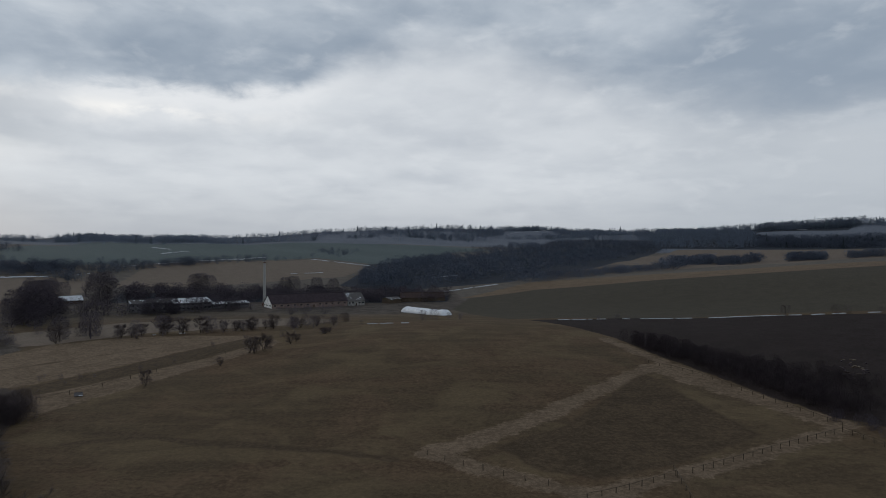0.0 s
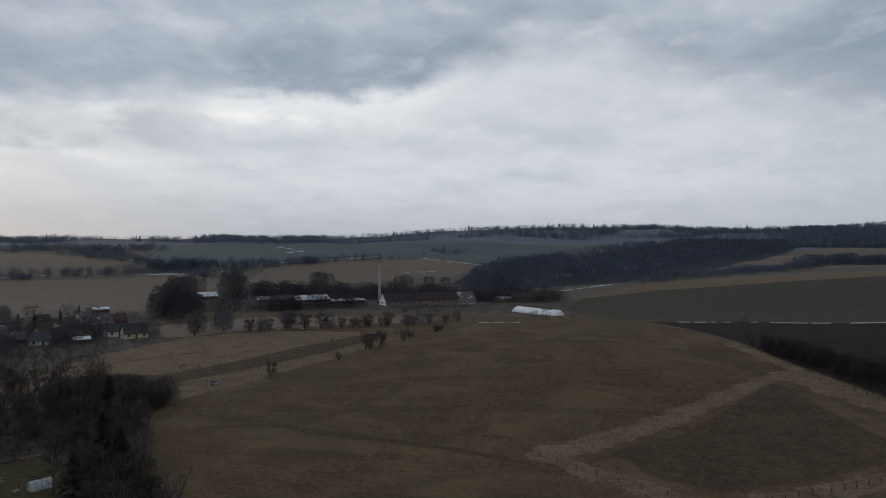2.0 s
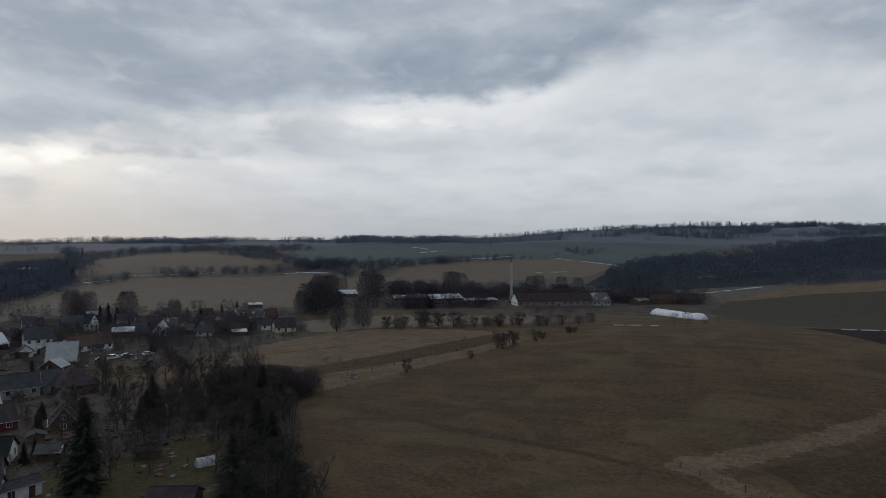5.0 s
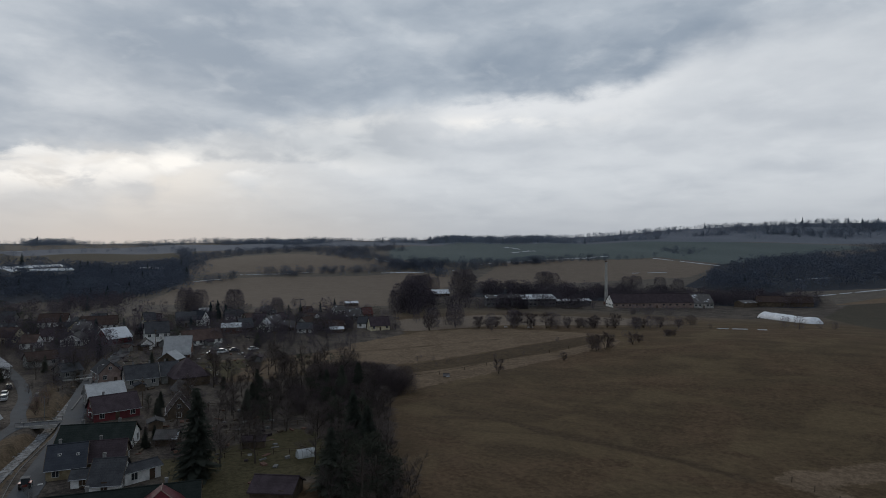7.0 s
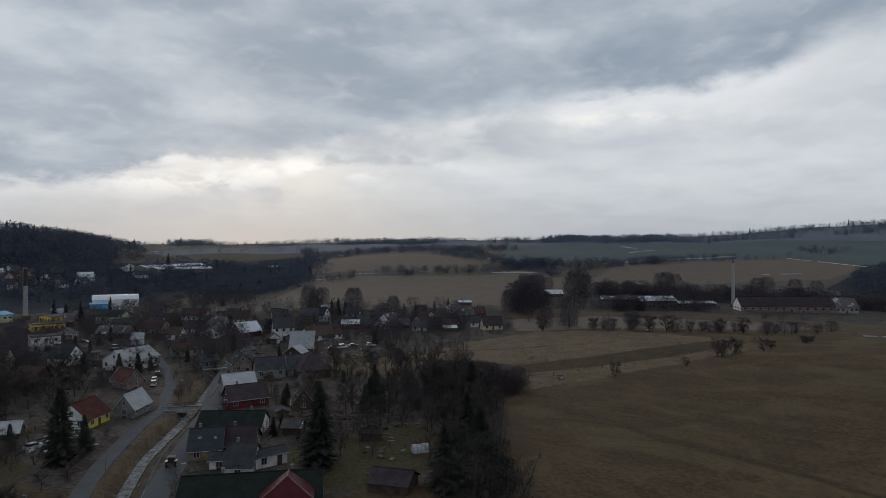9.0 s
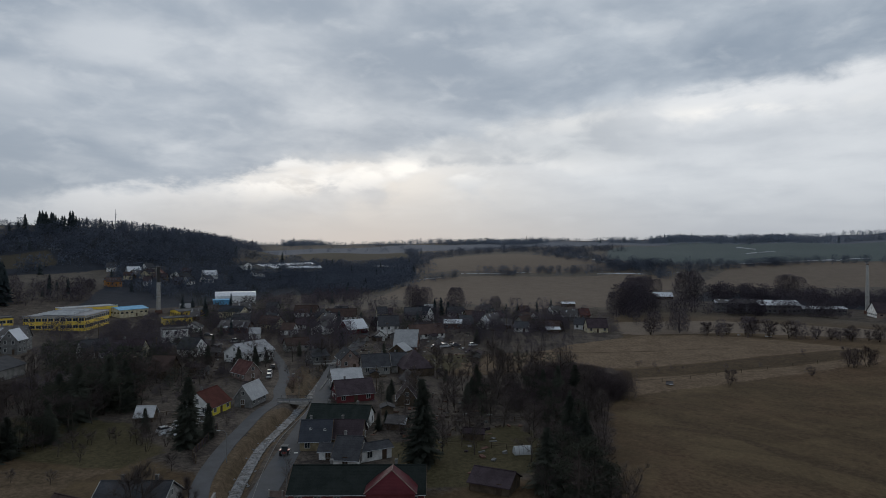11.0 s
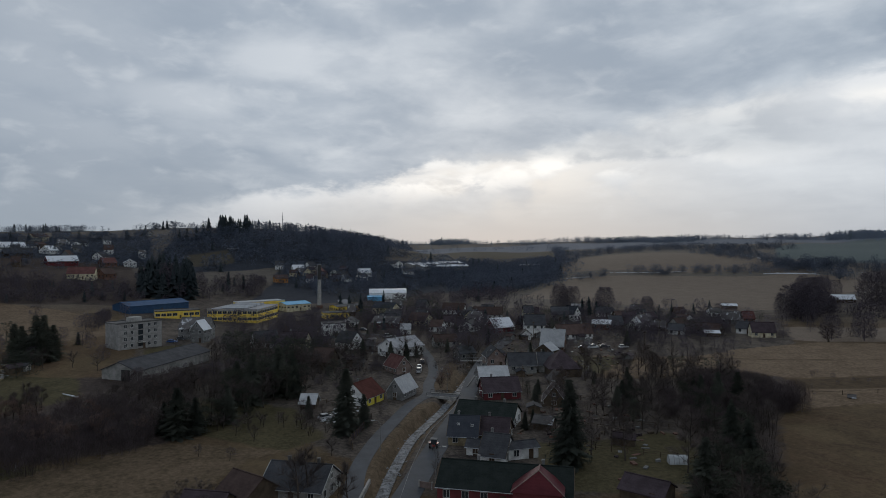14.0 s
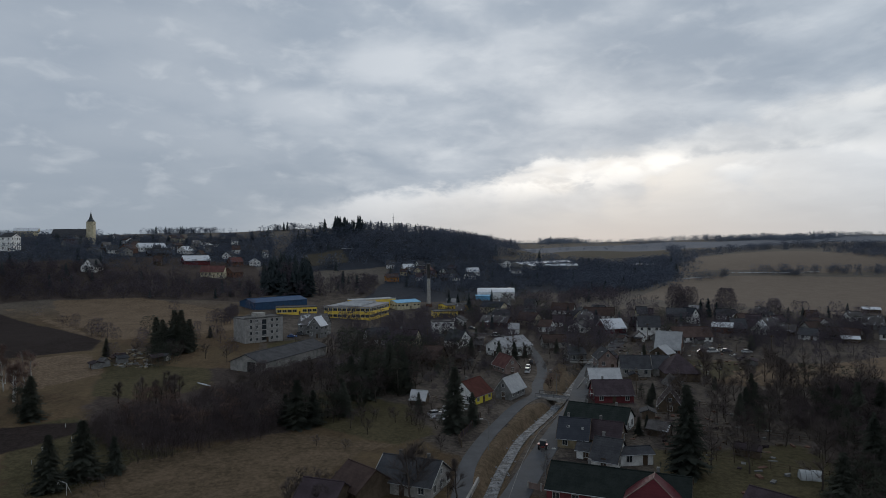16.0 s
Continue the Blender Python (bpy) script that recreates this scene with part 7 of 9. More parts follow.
for k in range(420):
    p = stream_line[rng.randrange(len(stream_line))]
    x, y = p[0] + rng.uniform(-1.7, 1.7), p[1] + rng.uniform(-1.7, 1.7)
    r = rng.uniform(0.12, 0.4)
    z = ground_z(x, y) - 1.75 + r * 0.2
    k0 = len(s.v)
    for w in range(6):
        s.v.append((x + r * math.cos(w * 1.047) * rng.uniform(0.7, 1.2), y + r * math.sin(w * 1.047) * rng.uniform(0.7, 1.2), z - 0.1))
    s.v.append((x + rng.uniform(-0.1, 0.1), y, z + r * 0.5))
    s.f += [(k0 + w, k0 + (w + 1) % 6, k0 + 6) for w in range(6)]
tagged(part("stream_stones", s, "stone"), "grey stones and ice lumps in a stream bed", "stones", kind="stuff")


# ---- details of the larger buildings ----
def rooflights(name, count, first, step, span, wide, tall):
    top = bpy.data.objects[name]
    eave = max(v.co.z for c in top.children if c.name.startswith("roof") for v in c.data.vertices)
    for k in range(count):
        y = first + k * step
        s = Shape()
        a = span / 2
        s.poly((-a, y - wide / 2, eave), (a, y - wide / 2, eave), (a, y, eave + tall), (-a, y, eave + tall))
        s.poly((a, y + wide / 2, eave), (-a, y + wide / 2, eave), (-a, y, eave + tall), (a, y, eave + tall))
        s.poly((-a, y + wide / 2, eave), (-a, y - wide / 2, eave), (-a, y, eave + tall))
        s.poly((a, y - wide / 2, eave), (a, y + wide / 2, eave), (a, y, eave + tall))
        part("rooflight", s, "pale_roof", top)


rooflights("factory_hall", 5, -12, 6.0, 16, 3.2, 1.3)


def stripe_band(name, z0, z1, mat):
    """A painted band round a building."""
    top = bpy.data.objects[name]
    body = [c for c in top.children if c.name.startswith("wall")][0].data
    a = max(v.co.x for v in body.vertices) + 0.03
    b = max(v.co.y for v in body.vertices) + 0.03
    s = Shape()
    s.box(-a, -b, z0, a, -b + 0.02, z1)
    s.box(-a, b - 0.02, z0, a, b, z1)
    s.box(-a, -b + 0.02, z0, -a + 0.02, b - 0.02, z1)
    s.box(a - 0.02, -b + 0.02, z0, a, b - 0.02, z1)
    part("painted_band", s, mat, top)


stripe_band("factory_hall", 6.5, 7.3, "pale")


def cross_gable():
    """The red hipped wing in front of the long red house."""
    top = bpy.data.objects["red_house"]
    body = [c for c in top.children if c.name.startswith("wall")][0].data
    a, b = max(v.co.x for v in body.vertices), max(v.co.y for v in body.vertices)
    u, w, f, e, r = a * 0.52, 3.9, -b - 2.4, 4.0, 6.4
    s = Shape()
    s.box(u - w, f, -1.5, u + w, -b + 0.3, e)
    wing = part("wing", s, "red", top)
    s = Shape()
    s.poly((u - w - 0.4, f - 0.4, e - 0.2), (u + w + 0.4, f - 0.4, e - 0.2), (u, f + 3.2, r))
    s.poly((u + w + 0.4, f - 0.4, e - 0.2), (u + w + 0.4, -b + 2.5, e - 0.2), (u, -1.2, r), (u, f + 3.2, r))
    s.poly((u - w - 0.4, -b + 2.5, e - 0.2), (u - w - 0.4, f - 0.4, e - 0.2), (u, f + 3.2, r), (u, -1.2, r))
    part("wing_roof", s, "metal_red", top)
    for p, q in (((u - w - 0.4, f - 0.4, e - 0.15), (u, f + 3.2, r + 0.05)), ((u + w + 0.4, f - 0.4, e - 0.15), (u, f + 3.2, r + 0.05)), ((u, f + 3.2, r + 0.05), (u, -1.2, r + 0.05))):
        s = Shape()
        s.tube([p, q], [0.08, 0.08], 6)
        part("hip_ridge", s, "pink", top)


cross_gable()


def block_details():
    top = bpy.data.objects["apartment_block"]
    body = [c for c in top.children if c.name.startswith("wall")][0].data
    a, b = max(v.co.x for v in body.vertices), max(v.co.y for v in body.vertices)
    # a flat dark strip stands in for the recessed stair column
    s = Shape()
    s.box(-1.0, -b - 0.04, 0.4, 1.0, -b + 0.01, 9.9)
    part("stair_glazing", s, "glass", top)
    for k in range(5):
        s = Shape()
        s.box(-1.05, -b - 0.10, 0.4 + 2.3 * k, 1.05, -b - 0.041, 0.75 + 2.3 * k)
        part("landing_panel", s, "panel", top)
    s = Shape()
    s.box(-1.6, -b - 1.3, 2.3, 1.6, -b + 0.0, 2.5)
    part("porch_roof", s, "concrete", top)
    for storey in range(4):
        z = 1.5 + 2.55 * storey
        for u in (-6.2, -3.6, 3.6, 6.2):
            window(top, "plain", u, -b - 0.01, z, 0)
    s = Shape()
    s.box(-2.2, -2.0, 10.4, 2.2, 2.0, 12.2)
    part("lift_house", s, "concrete", top)
    for k in range(1, 4):
        s = Shape()
        s.box(-a - 0.02, -b - 0.02, 10.2 * k / 4 - 0.04, a + 0.02, -b + 0.01, 10.2 * k / 4 + 0.04)
        part("panel_joint", s, "grey", top)


block_details()


def hall_door():
    top = bpy.data.objects["storage_hall"]
    body = [c for c in top.children if c.name.startswith("wall")][0].data
    b = max(v.co.y for v in body.vertices)
    s = Shape()
    s.box(0.8, -b - 0.08, -0.3, 3.8, -b + 0.02, 3.4)
    part("gate", s, "soot", top)


hall_door()

def skylights(name, spots):
    """Roof windows lying in the front slope of a house."""
    top = bpy.data.objects[name]
    body = [c for c in top.children if c.name.startswith("wall")][0].data
    slab = [c for c in top.children if c.name.startswith("roof")][0].data
    b = max(v.co.y for v in body.vertices)
    r = max(v.co.z for v in slab.vertices) - 0.12
    e = min(v.co.z for v in slab.vertices) + 0.2
    k = (r - e) / (b + 0.5)
    for x, y in spots:
        z = r - k * abs(y)
        w = part("skylight", WINDOWS["small"][0], "frame", top, at=pose(x, y, z + 0.08, -90 + math.degrees(math.atan(k)), 0, 0) @ Matrix.Scale(0.6, 4))
        part("pane", WINDOWS["small"][1], "glass", w)


skylights("small_house", [(-1.2, -2.2), (1.9, -2.4)])
fence([(-150, 112), (-140, 120), (-128, 132), (-118, 142)], 3.0, 1.2, "old wooden fence between gardens")
fence([(-128, 100), (-118, 110), (-106, 120), (-98, 128)], 3.0, 1.2, "old wooden fence between gardens")
fence([(-112, 84), (-104, 92), (-96, 99), (-88, 106)], 3.0, 1.2, "old wooden fence between gardens")
fence([(-205, 148), (-190, 165), (-178, 182), (-168, 196)], 4.0, 1.2, "old wooden fence beside garden plots")
fence([(-168, 54), (-180, 48), (-192, 40), (-200, 30)], 4.0, 1.2, "old wooden fence round an orchard")



def garden_wall(corners, step, tall, post, panel, label):
    """Solid fence panels between posts."""
    top = tagged(new("garden_fence"), label, "fence")
    pts = line_points(corners, step)
    zs = heights(pts[:, 0], pts[:, 1])
    for k, p in enumerate(pts):
        s = Shape()
        s.box(p[0] - 0.14, p[1] - 0.14, zs[k] - 0.4, p[0] + 0.14, p[1] + 0.14, zs[k] + tall + 0.15)
        part("post", s, post, top)
        if k + 1 < len(pts):
            q = pts[k + 1]
            w = np.array([-(q - p)[1], (q - p)[0]]) / math.dist(p, q) * 0.05
            s = Shape()
            corners4 = [p + w, p - w, q - w, q + w]
            s.slab(*[(c[0], c[1], zs[k] + tall) for c in corners4], tall - 0.1)
            part("panel", s, panel, top)


garden_wall([(-103.5, 48.6), (-99.5, 52.0), (-96, 55.2), (-92.2, 58.6)], 2.2, 1.2, "pale", "pink", "faded red panel fence between pale concrete posts")
garden_wall([(-129.7, 45.1), (-133.7, 46.0), (-139.0, 49.5), (-144.0, 53.0), (-150.3, 57.3)], 2.0, 1.5, "timber", "umber_roof", "dark board fence beside a lane")

# ---- sheds and clutter in the gardens ----
SHED_AREAS = [([(-190, 105), (-160, 130), (-185, 185), (-250, 235), (-300, 200), (-240, 150)], 18),
              ([(-190, 60), (-280, 60), (-300, 110), (-240, 100)], 14),
              ([(-225, -40), (-250, -20), (-262, -35), (-240, -52)], 7), ([(-130, 75), (-110, 95), (-85, 85), (-110, 110), (-150, 130)], 4)]
rng_np = np.random.default_rng(11)
rng = random.Random(12)
for corners, count in SHED_AREAS:
    for x, y in scatter(corners, count, rng_np):
        house("garden_hut", x, y, rng.uniform(0, 180), rng.uniform(2.5, 5), rng.uniform(2.2, 3.4), 2.0, rng.uniform(2.3, 3.2),
              rng.choice(["timber", "timber", "timber", "grey", "pale"]), rng.choice(["umber_roof", "umber_roof", "slate", "grey_roof", "snow_patch", "brown_roof"]), "l",
              "small garden hut among bare trees and beds", panes="", chimneys=0, door=rng.random() < 0.6, category="shed")


def litter(name, corners, count, mats, label, seed):
    """Boards, barrels and heaps lying about a yard, as stuff."""
    rng = random.Random(seed)
    top = tagged(new(name), label, "yard clutter", kind="stuff")
    shapes = {m: Shape() for m in sorted(set(mats))}
    for x, y in scatter(corners, count, np.random.default_rng(seed)):
        s = shapes[rng.choice(mats)]
        w, d, h, a = rng.uniform(0.3, 1.0), rng.uniform(0.15, 0.5), rng.uniform(0.1, 0.6), rng.uniform(0, 3.14)
        z = ground_z(x, y)
        c, q = math.cos(a), math.sin(a)
        k = len(s.v)
        s.v += [(x + c * u * w - q * v * d, y + q * u * w + c * v * d, z + e * h - 0.05 + 0.15 * h * u) for e in (0, 1) for u, v in ((-1, -1), (1, -1), (1, 1), (-1, 1))]
        s.f += [tuple(k + i for i in f) for f in ((3, 2, 1, 0), (4, 5, 6, 7), (0, 1, 5, 4), (1, 2, 6, 5), (2, 3, 7, 6), (3, 0, 4, 7))]
    for m, s in shapes.items():
        part("scrap", s, m, top)


litter("yard_scrap", [(-150, 44), (-165, 50), (-165, 60), (-152, 55)], 40, ["plastic", "grey", "timber", "concrete"], "pale scrap and boards heaped in a yard", 1)
litter("garden_clutter", [(-190, 110), (-165, 130), (-190, 190), (-260, 240), (-300, 200), (-240, 150)], 190, ["timber", "timber", "umber_roof", "grey", "brick", "timber", "pale"], "boards, barrels and heaps about the gardens", 2)
litter("garden_clutter", [(-130, 70), (-100, 90), (-85, 80), (-105, 115), (-150, 125)], 90, ["timber", "umber_roof", "grey", "brick"], "boards and heaps about back gardens", 3)
litter("garden_clutter", [(-195, 120), (-170, 140), (-200, 200), (-270, 240), (-290, 200), (-235, 160)], 26, ["grey", "pale", "white"], "pale sheets and barrels about the gardens", 9)
litter("yard_scrap", [(-240, -42), (-232, -30), (-262, -30), (-276, -44)], 150, ["timber", "timber", "beige", "grey", "timber", "pale"], "timber stacks and scrap in a yard", 4)
litter("garden_clutter", [(-200, 70), (-280, 60), (-300, 110), (-240, 100)], 110, ["timber", "grey", "umber_roof", "plastic"], "boards and heaps between houses", 5)
litter("stone_scatter", [(137.6, 221.8), (142.4, 212.6), (129.7, 192.4), (124.7, 198.2)], 22, ["timber", "umber_roof"], "small stones and clods on ploughed soil", 10)
# unclear white and dark lump in the pasture, stood in for by a tiny hut
house("feed_shelter", -105.8, 184.4, 30, 1.5, 1.1, 0.7, 1.05, "timber", "snow_patch", "l", "tiny hut form in place of an unclear white and dark lump", panes="", chimneys=0, door=False, category="shed")


# plot fences between the gardens
plots = random.Random(21)
for corners, count in (([(-190, 105), (-160, 130), (-185, 185), (-250, 235), (-300, 200), (-240, 150)], 12), ([(-190, 60), (-280, 60), (-300, 110), (-240, 100)], 7),
                       ([(-130, 75), (-105, 95), (-85, 90), (-110, 120), (-150, 130)], 4)):
    for x, y in scatter(corners, count, np.random.default_rng(count)):
        w, l = plots.choice([0.65, 2.2]) + plots.uniform(-0.2, 0.2), plots.uniform(9, 16)
        c, q = math.cos(w), math.sin(w)
        fence([(x - c * l / 2, y - q * l / 2), (x, y), (x + c * l / 2, y + q * l / 2)], 2.6, 1.2, "old wooden fence between garden plots")

# ---- trees and woods on the plan ----
def grove(kind, corners, count, low, high, wide, seed):
    rng = np.random.default_rng(seed)
    for x, y in scatter(corners, count, rng):
        tree(kind, x, y, rng.uniform(low, high), wide)


def brake(name, corners, count, low, high, mat, label, seed, shapes=SCRUB):
    """Scrub too dense to tell its bushes apart, as stuff, clear of houses and roads."""
    rng = np.random.default_rng(seed)
    spots = scatter(corners, count, rng)
    clear = np.ones(count, bool)
    for line, gap in ((MAIN_ROAD, 4.0), (LANE, 3.4), (STREAM, 4.0)):
        clear &= off_line(spots[:, 0], spots[:, 1], np.array(line)) > gap
    for x, y, r in SITES:
        clear &= np.hypot(spots[:, 0] - x, spots[:, 1] - y) > r
    spots = spots[clear]
    top = tagged(new(name), label, "scrub", kind="stuff")
    joined("bushes", spots, rng.uniform(low, high, len(spots)), shapes, mat, top, seed)


def hedgerow(kind, corners, count, low, high, wide, wobble, seed):
    rng = np.random.default_rng(seed)
    line = line_points(corners, 1.0)
    for k in range(count):
        x, y = line[rng.integers(len(line))] + rng.normal(0, wobble / 2, 2)
        tree(kind, x, y, rng.uniform(low, high), wide)


tree("spruce", -228.0, 95.0, 7.2, 1.15)
tree("spruce", -231.0, 102.6, 6.2, 1.15)
tree("spruce", -233.6, 108.0, 5.2, 1.15)
tree("spruce", -142.0, 47.8, 15.1, 1.1)
tree("spruce", -145.5, 53.5, 7.9, 1.1)
tree("spruce", -159.3, 43.7, 5.6, 1.1)
tree("spruce", -226.8, 94.5, 6.4, 1.1)
tree("spruce", -224.9, 100.5, 6.1, 1.1)
tree("spruce", -228.3, 106.2, 4.7, 1.1)
tree("spruce", -125.6, -32.2, 9.8, 1.25)
tree("spruce", -131.0, -28.0, 10.6, 1.45)
tree("spruce", -132.3, -23.0, 7.0, 1.15)
tree("spruce", -263.0, -31.0, 13.5, 1.35)
tree("spruce", -267.5, -29.4, 12.0, 1.35)
tree("spruce", -259.0, -24.2, 16.5, 1.3)
tree("spruce", -264.0, -22.4, 16.0, 1.3)
tree("spruce", -268.0, -19.8, 12.0, 1.35)
tree("spruce", -260.5, -28.0, 11.0, 1.4)
tree("evergreen", -258.0, -27.4, 9.0, 1.4)
tree("spruce", -174.0, -48.2, 10.5, 1.35)
tree("tree", -106.6, 29.4, 10.5, 0.95)
tree("spruce", -99.9, 79.8, 17.0, 1.0)
tree("spruce", -297.0, -13.4, 5.3, 1.1)
tree("spruce", -258.5, -47.4, 6.8, 1.1)
tree("spruce", -158.7, 9.9, 7.1, 1.35)
tree("spruce", -154.9, 12.4, 11.2, 1.35)
tree("spruce", -156.5, 16.4, 8.4, 1.35)
tree("spruce", -163.4, 24.8, 8.4, 1.35)
tree("spruce", -196.8, 35.6, 6.2, 1.35)
tree("spruce", -210.8, 52.1, 8.7, 1.35)
tree("spruce", -217.2, 43.2, 6.5, 1.35)
tree("evergreen", -157.5, 11.2, 6.6, 1.3)
tree("evergreen", -156.9, 14.5, 7.3, 1.3)
tree("evergreen", -161.7, 20.5, 7.3, 1.3)
tree("evergreen", -162.2, 22.9, 6.7, 1.3)
tree("evergreen", -189.8, 32.6, 6.9, 1.3)
tree("evergreen", -206.8, 48.8, 8.1, 1.3)
tree("evergreen", -213.4, 48.4, 7.8, 1.3)
tree("evergreen", -222.8, 40.3, 5.0, 1.3)
tree("evergreen", -183.4, 29.5, 8.3, 1.3)
tree("spruce", -321.6, 267.2, 10.8)
tree("spruce", -320.2, 271.5, 12.0)
tree("spruce", -314.2, 272.5, 9.6)
tree("spruce", -303.1, 183.3, 9.5)
tree("spruce", -356.1, 195.3, 7.2)
tree("spruce", -458.8, 185.3, 9.7)
tree("spruce", -416.9, 151.3, 12.6)
tree("spruce", -434.8, 142.6, 11.8)
tree("spruce", -424.8, 145.7, 11.2)
tree("spruce", -233.6, 122.8, 5.9)
tree("spruce", -267.6, 145.2, 6.8)
tree("spruce", -307.2, 320.1, 5.9)
tree("spruce", -291.6, 334.3, 7.1)
tree("spruce", -125.3, 86.7, 4.1, 1.2)
tree("spruce", -128.5, 91.3, 3.5, 1.2)
tree("spruce", -194.0, 142.7, 5.4, 1.2)
tree("spruce", -133.4, 124.8, 6.5, 1.2)
tree("spruce", -146.6, 105.0, 4.8, 1.2)
tree("spruce", -157.7, 136.0, 4.1, 1.2)
tree("spruce", -115.0, 140.9, 10.4, 1.2)
tree("spruce", -124.3, 145.3, 7.7, 1.2)
tree("spruce", -131.2, 150.2, 5.3, 1.2)
tree("spruce", -147.9, 140.5, 6.4, 1.2)
tree("spruce", -130.9, 125.7, 8.1, 1.2)
tree("spruce", -105.9, 126.4, 7.4, 1.2)
tree("spruce", -103.3, 131.2, 6.7, 1.2)
tree("evergreen", -73.9, 88.2, 9.0, 1.1)
tree("evergreen", -65.4, 85.3, 12.0, 1.1)
tree("evergreen", -63.8, 87.6, 11.1, 1.1)
tree("evergreen", -60.9, 88.0, 8.1, 1.1)
tree("evergreen", -73.4, 91.0, 9.9, 1.1)
tree("evergreen", -70.8, 95.8, 9.0, 1.1)
tree("evergreen", -98.0, 119.1, 8.2, 1.1)
tree("evergreen", -90.4, 118.0, 8.6, 1.1)
tree("spruce", -73.7, 87.2, 11.4, 1.3)
tree("spruce", -81.8, 108.7, 9.7, 1.3)
tree("spruce", -86.8, 110.3, 11.3, 1.3)
tree("evergreen", -173.8, -48.9, 8.9)
tree("evergreen", -179.8, -52.7, 7.5)
tree("evergreen", -234.4, -27.2, 8.4)
tree("evergreen", -238.7, -24.1, 8.6)
tree("evergreen", -316.2, -40.1, 8.5)
tree("evergreen", -232.6, 46.3, 6.3)
tree("evergreen", -233.9, 38.1, 7.4)
brake("hazel_brake", [(-118, 147), (-108, 150), (-103, 158), (-109, 168), (-120, 172), (-136, 170), (-140, 158), (-128, 150)], 210, 3.6, 6.6, "hazel", "dense purplish-brown leafless thicket at a pasture corner", 77)
brake("hazel_brake", [(-115, 122), (-104, 123), (-99, 132), (-113, 148), (-127, 148), (-135, 138)], 130, 2.6, 5.4, "hazel", "dense dark leafless scrub behind gardens", 76)
grove("tree", [(-149, 140), (-183, 178), (-175, 198), (-144, 175), (-127, 144)], 14, 5, 8, 1, 78)
grove("thicket", [(-71, 81), (-101, 117), (-112, 136), (-100, 143), (-77, 112), (-58, 88)], 30, 4, 8, 1, 79)
grove("slim", [(-118, 133), (-131, 160), (-112, 161), (-90, 129)], 10, 6, 9, 1, 80)
brake("blackthorn_brake", [(75, 270), (81, 236), (89, 207), (94, 179), (98, 158), (107, 156), (110, 172), (107, 196), (101, 226), (91, 259)], 330, 2.6, 5.0, "blackthorn", "dense dark leafless blackthorn brake along a field edge", 81)
brake("blackthorn_brake", [(101, 228), (107, 196), (110, 172), (112, 150), (138, 150), (136, 176), (125, 198), (112, 226)], 190, 1.8, 3.4, "blackthorn", "low dark leafless blackthorn spreading into a ploughed field", 83)
hedgerow("shrub", [(96, 155), (99, 142)], 10, 2, 3, 1, 3, 82)
for x, y, tall in ((-174, 286, 7.5), (-179, 311, 5.0), (-175, 314, 10.0), (-153, 302, 6.5), (-148, 302, 5.0), (-146, 308, 6.0), (-139, 314, 9.0), (-136, 313, 8.0), (-127, 310, 8.0), (-118, 310, 8.0), (-109, 317, 5.5),
                   (-104, 319, 5.0), (-101, 318, 4.2), (-95, 316, 6.5), (-90, 321, 4.6), (-85, 318, 7.0), (-75, 319, 5.5), (-71, 318, 4.4), (-64, 322, 5.0), (-56, 326, 4.0)):
    tree("bush", x, y, tall, 1.15)
hedgerow("tree", [(-187, 291), (-168, 302), (-134, 311), (-96, 314), (-62, 313)], 6, 5, 8, 0.9, 4, 84)
for x, y, tall, wide in ((-91.4, 195.0, 5.0, 1.0), (-78.0, 222.0, 2.9, 1.3), (-74.2, 243.0, 6.2, 1.15), (-71.4, 241.0, 5.2, 1.1), (-68.6, 244.6, 6.4, 1.2), (-61.6, 257.0, 5.0, 1.2), (-60.0, 261.0, 3.4, 1.3),
                         (-52.0, 280.0, 2.8, 1.6), (-53.4, 283.0, 2.6, 1.5), (-50.4, 284.0, 2.4, 1.6)):
    tree("bush", x, y, tall, wide)
tree("tree", -167.6, 301.8, 13.5, 1.05)
tree("tree", -176.8, 292.5, 12.5, 1.05)
tree("tree", -10.8, 342.0, 6.1, 1.05)
tree("tree", -4.7, 340.4, 6.7, 1.05)
tree("tree", 3.6, 354.3, 4.4, 1.05)
tree("tree", 9.9, 353.4, 3.8, 1.05)
tree("tree", -135.4, 306.8, 10.2, 1.05)
tree("tree", -130.4, 314.4, 8.5, 1.05)
tree("tree", -117.8, 316.0, 8.4, 1.05)
tree("tree", -152.5, 314.9, 7.5, 1.05)
tree("tree", -71.4, 303.9, 7.0, 1.05)
tree("tree", -67.1, 315.7, 6.3, 1.05)
tree("tree", -54.1, 313.8, 6.2, 1.05)
tree("bush", 181.0, 334.9, 6.2)
tree("bush", 202.8, 326.8, 5.2)
tree("bush", 207.7, 325.4, 4.3)
tree("bush", 218.7, 316.2, 3.6)
tree("shrub", 88.2, 358.3, 2.6)
tree("shrub", 98.5, 358.6, 3.3)
tree("shrub", -53.1, 279.0, 2.5)
tree("shrub", -71.0, 280.9, 3.1)
tree("shrub", -41.1, 321.0, 2.3)
tree("shrub", -52.5, 282.5, 2.6)
hedgerow("shrub", [(-154, 175), (-138, 202), (-105, 213), (-95, 272)], 14, 1, 2, 1, 6, 115)
tree("tree", -347.3, 308.9, 15.7, 1.05)
tree("tree", -375.5, 303.4, 14.6, 1.05)
tree("tree", -391.2, 303.8, 15.5, 1.05)
tree("tree", -297.2, 299.0, 12.0, 1.05)
tree("tree", -280.1, 317.3, 9.4, 1.05)
tree("tree", -171.8, 309.1, 11.0, 1.05)
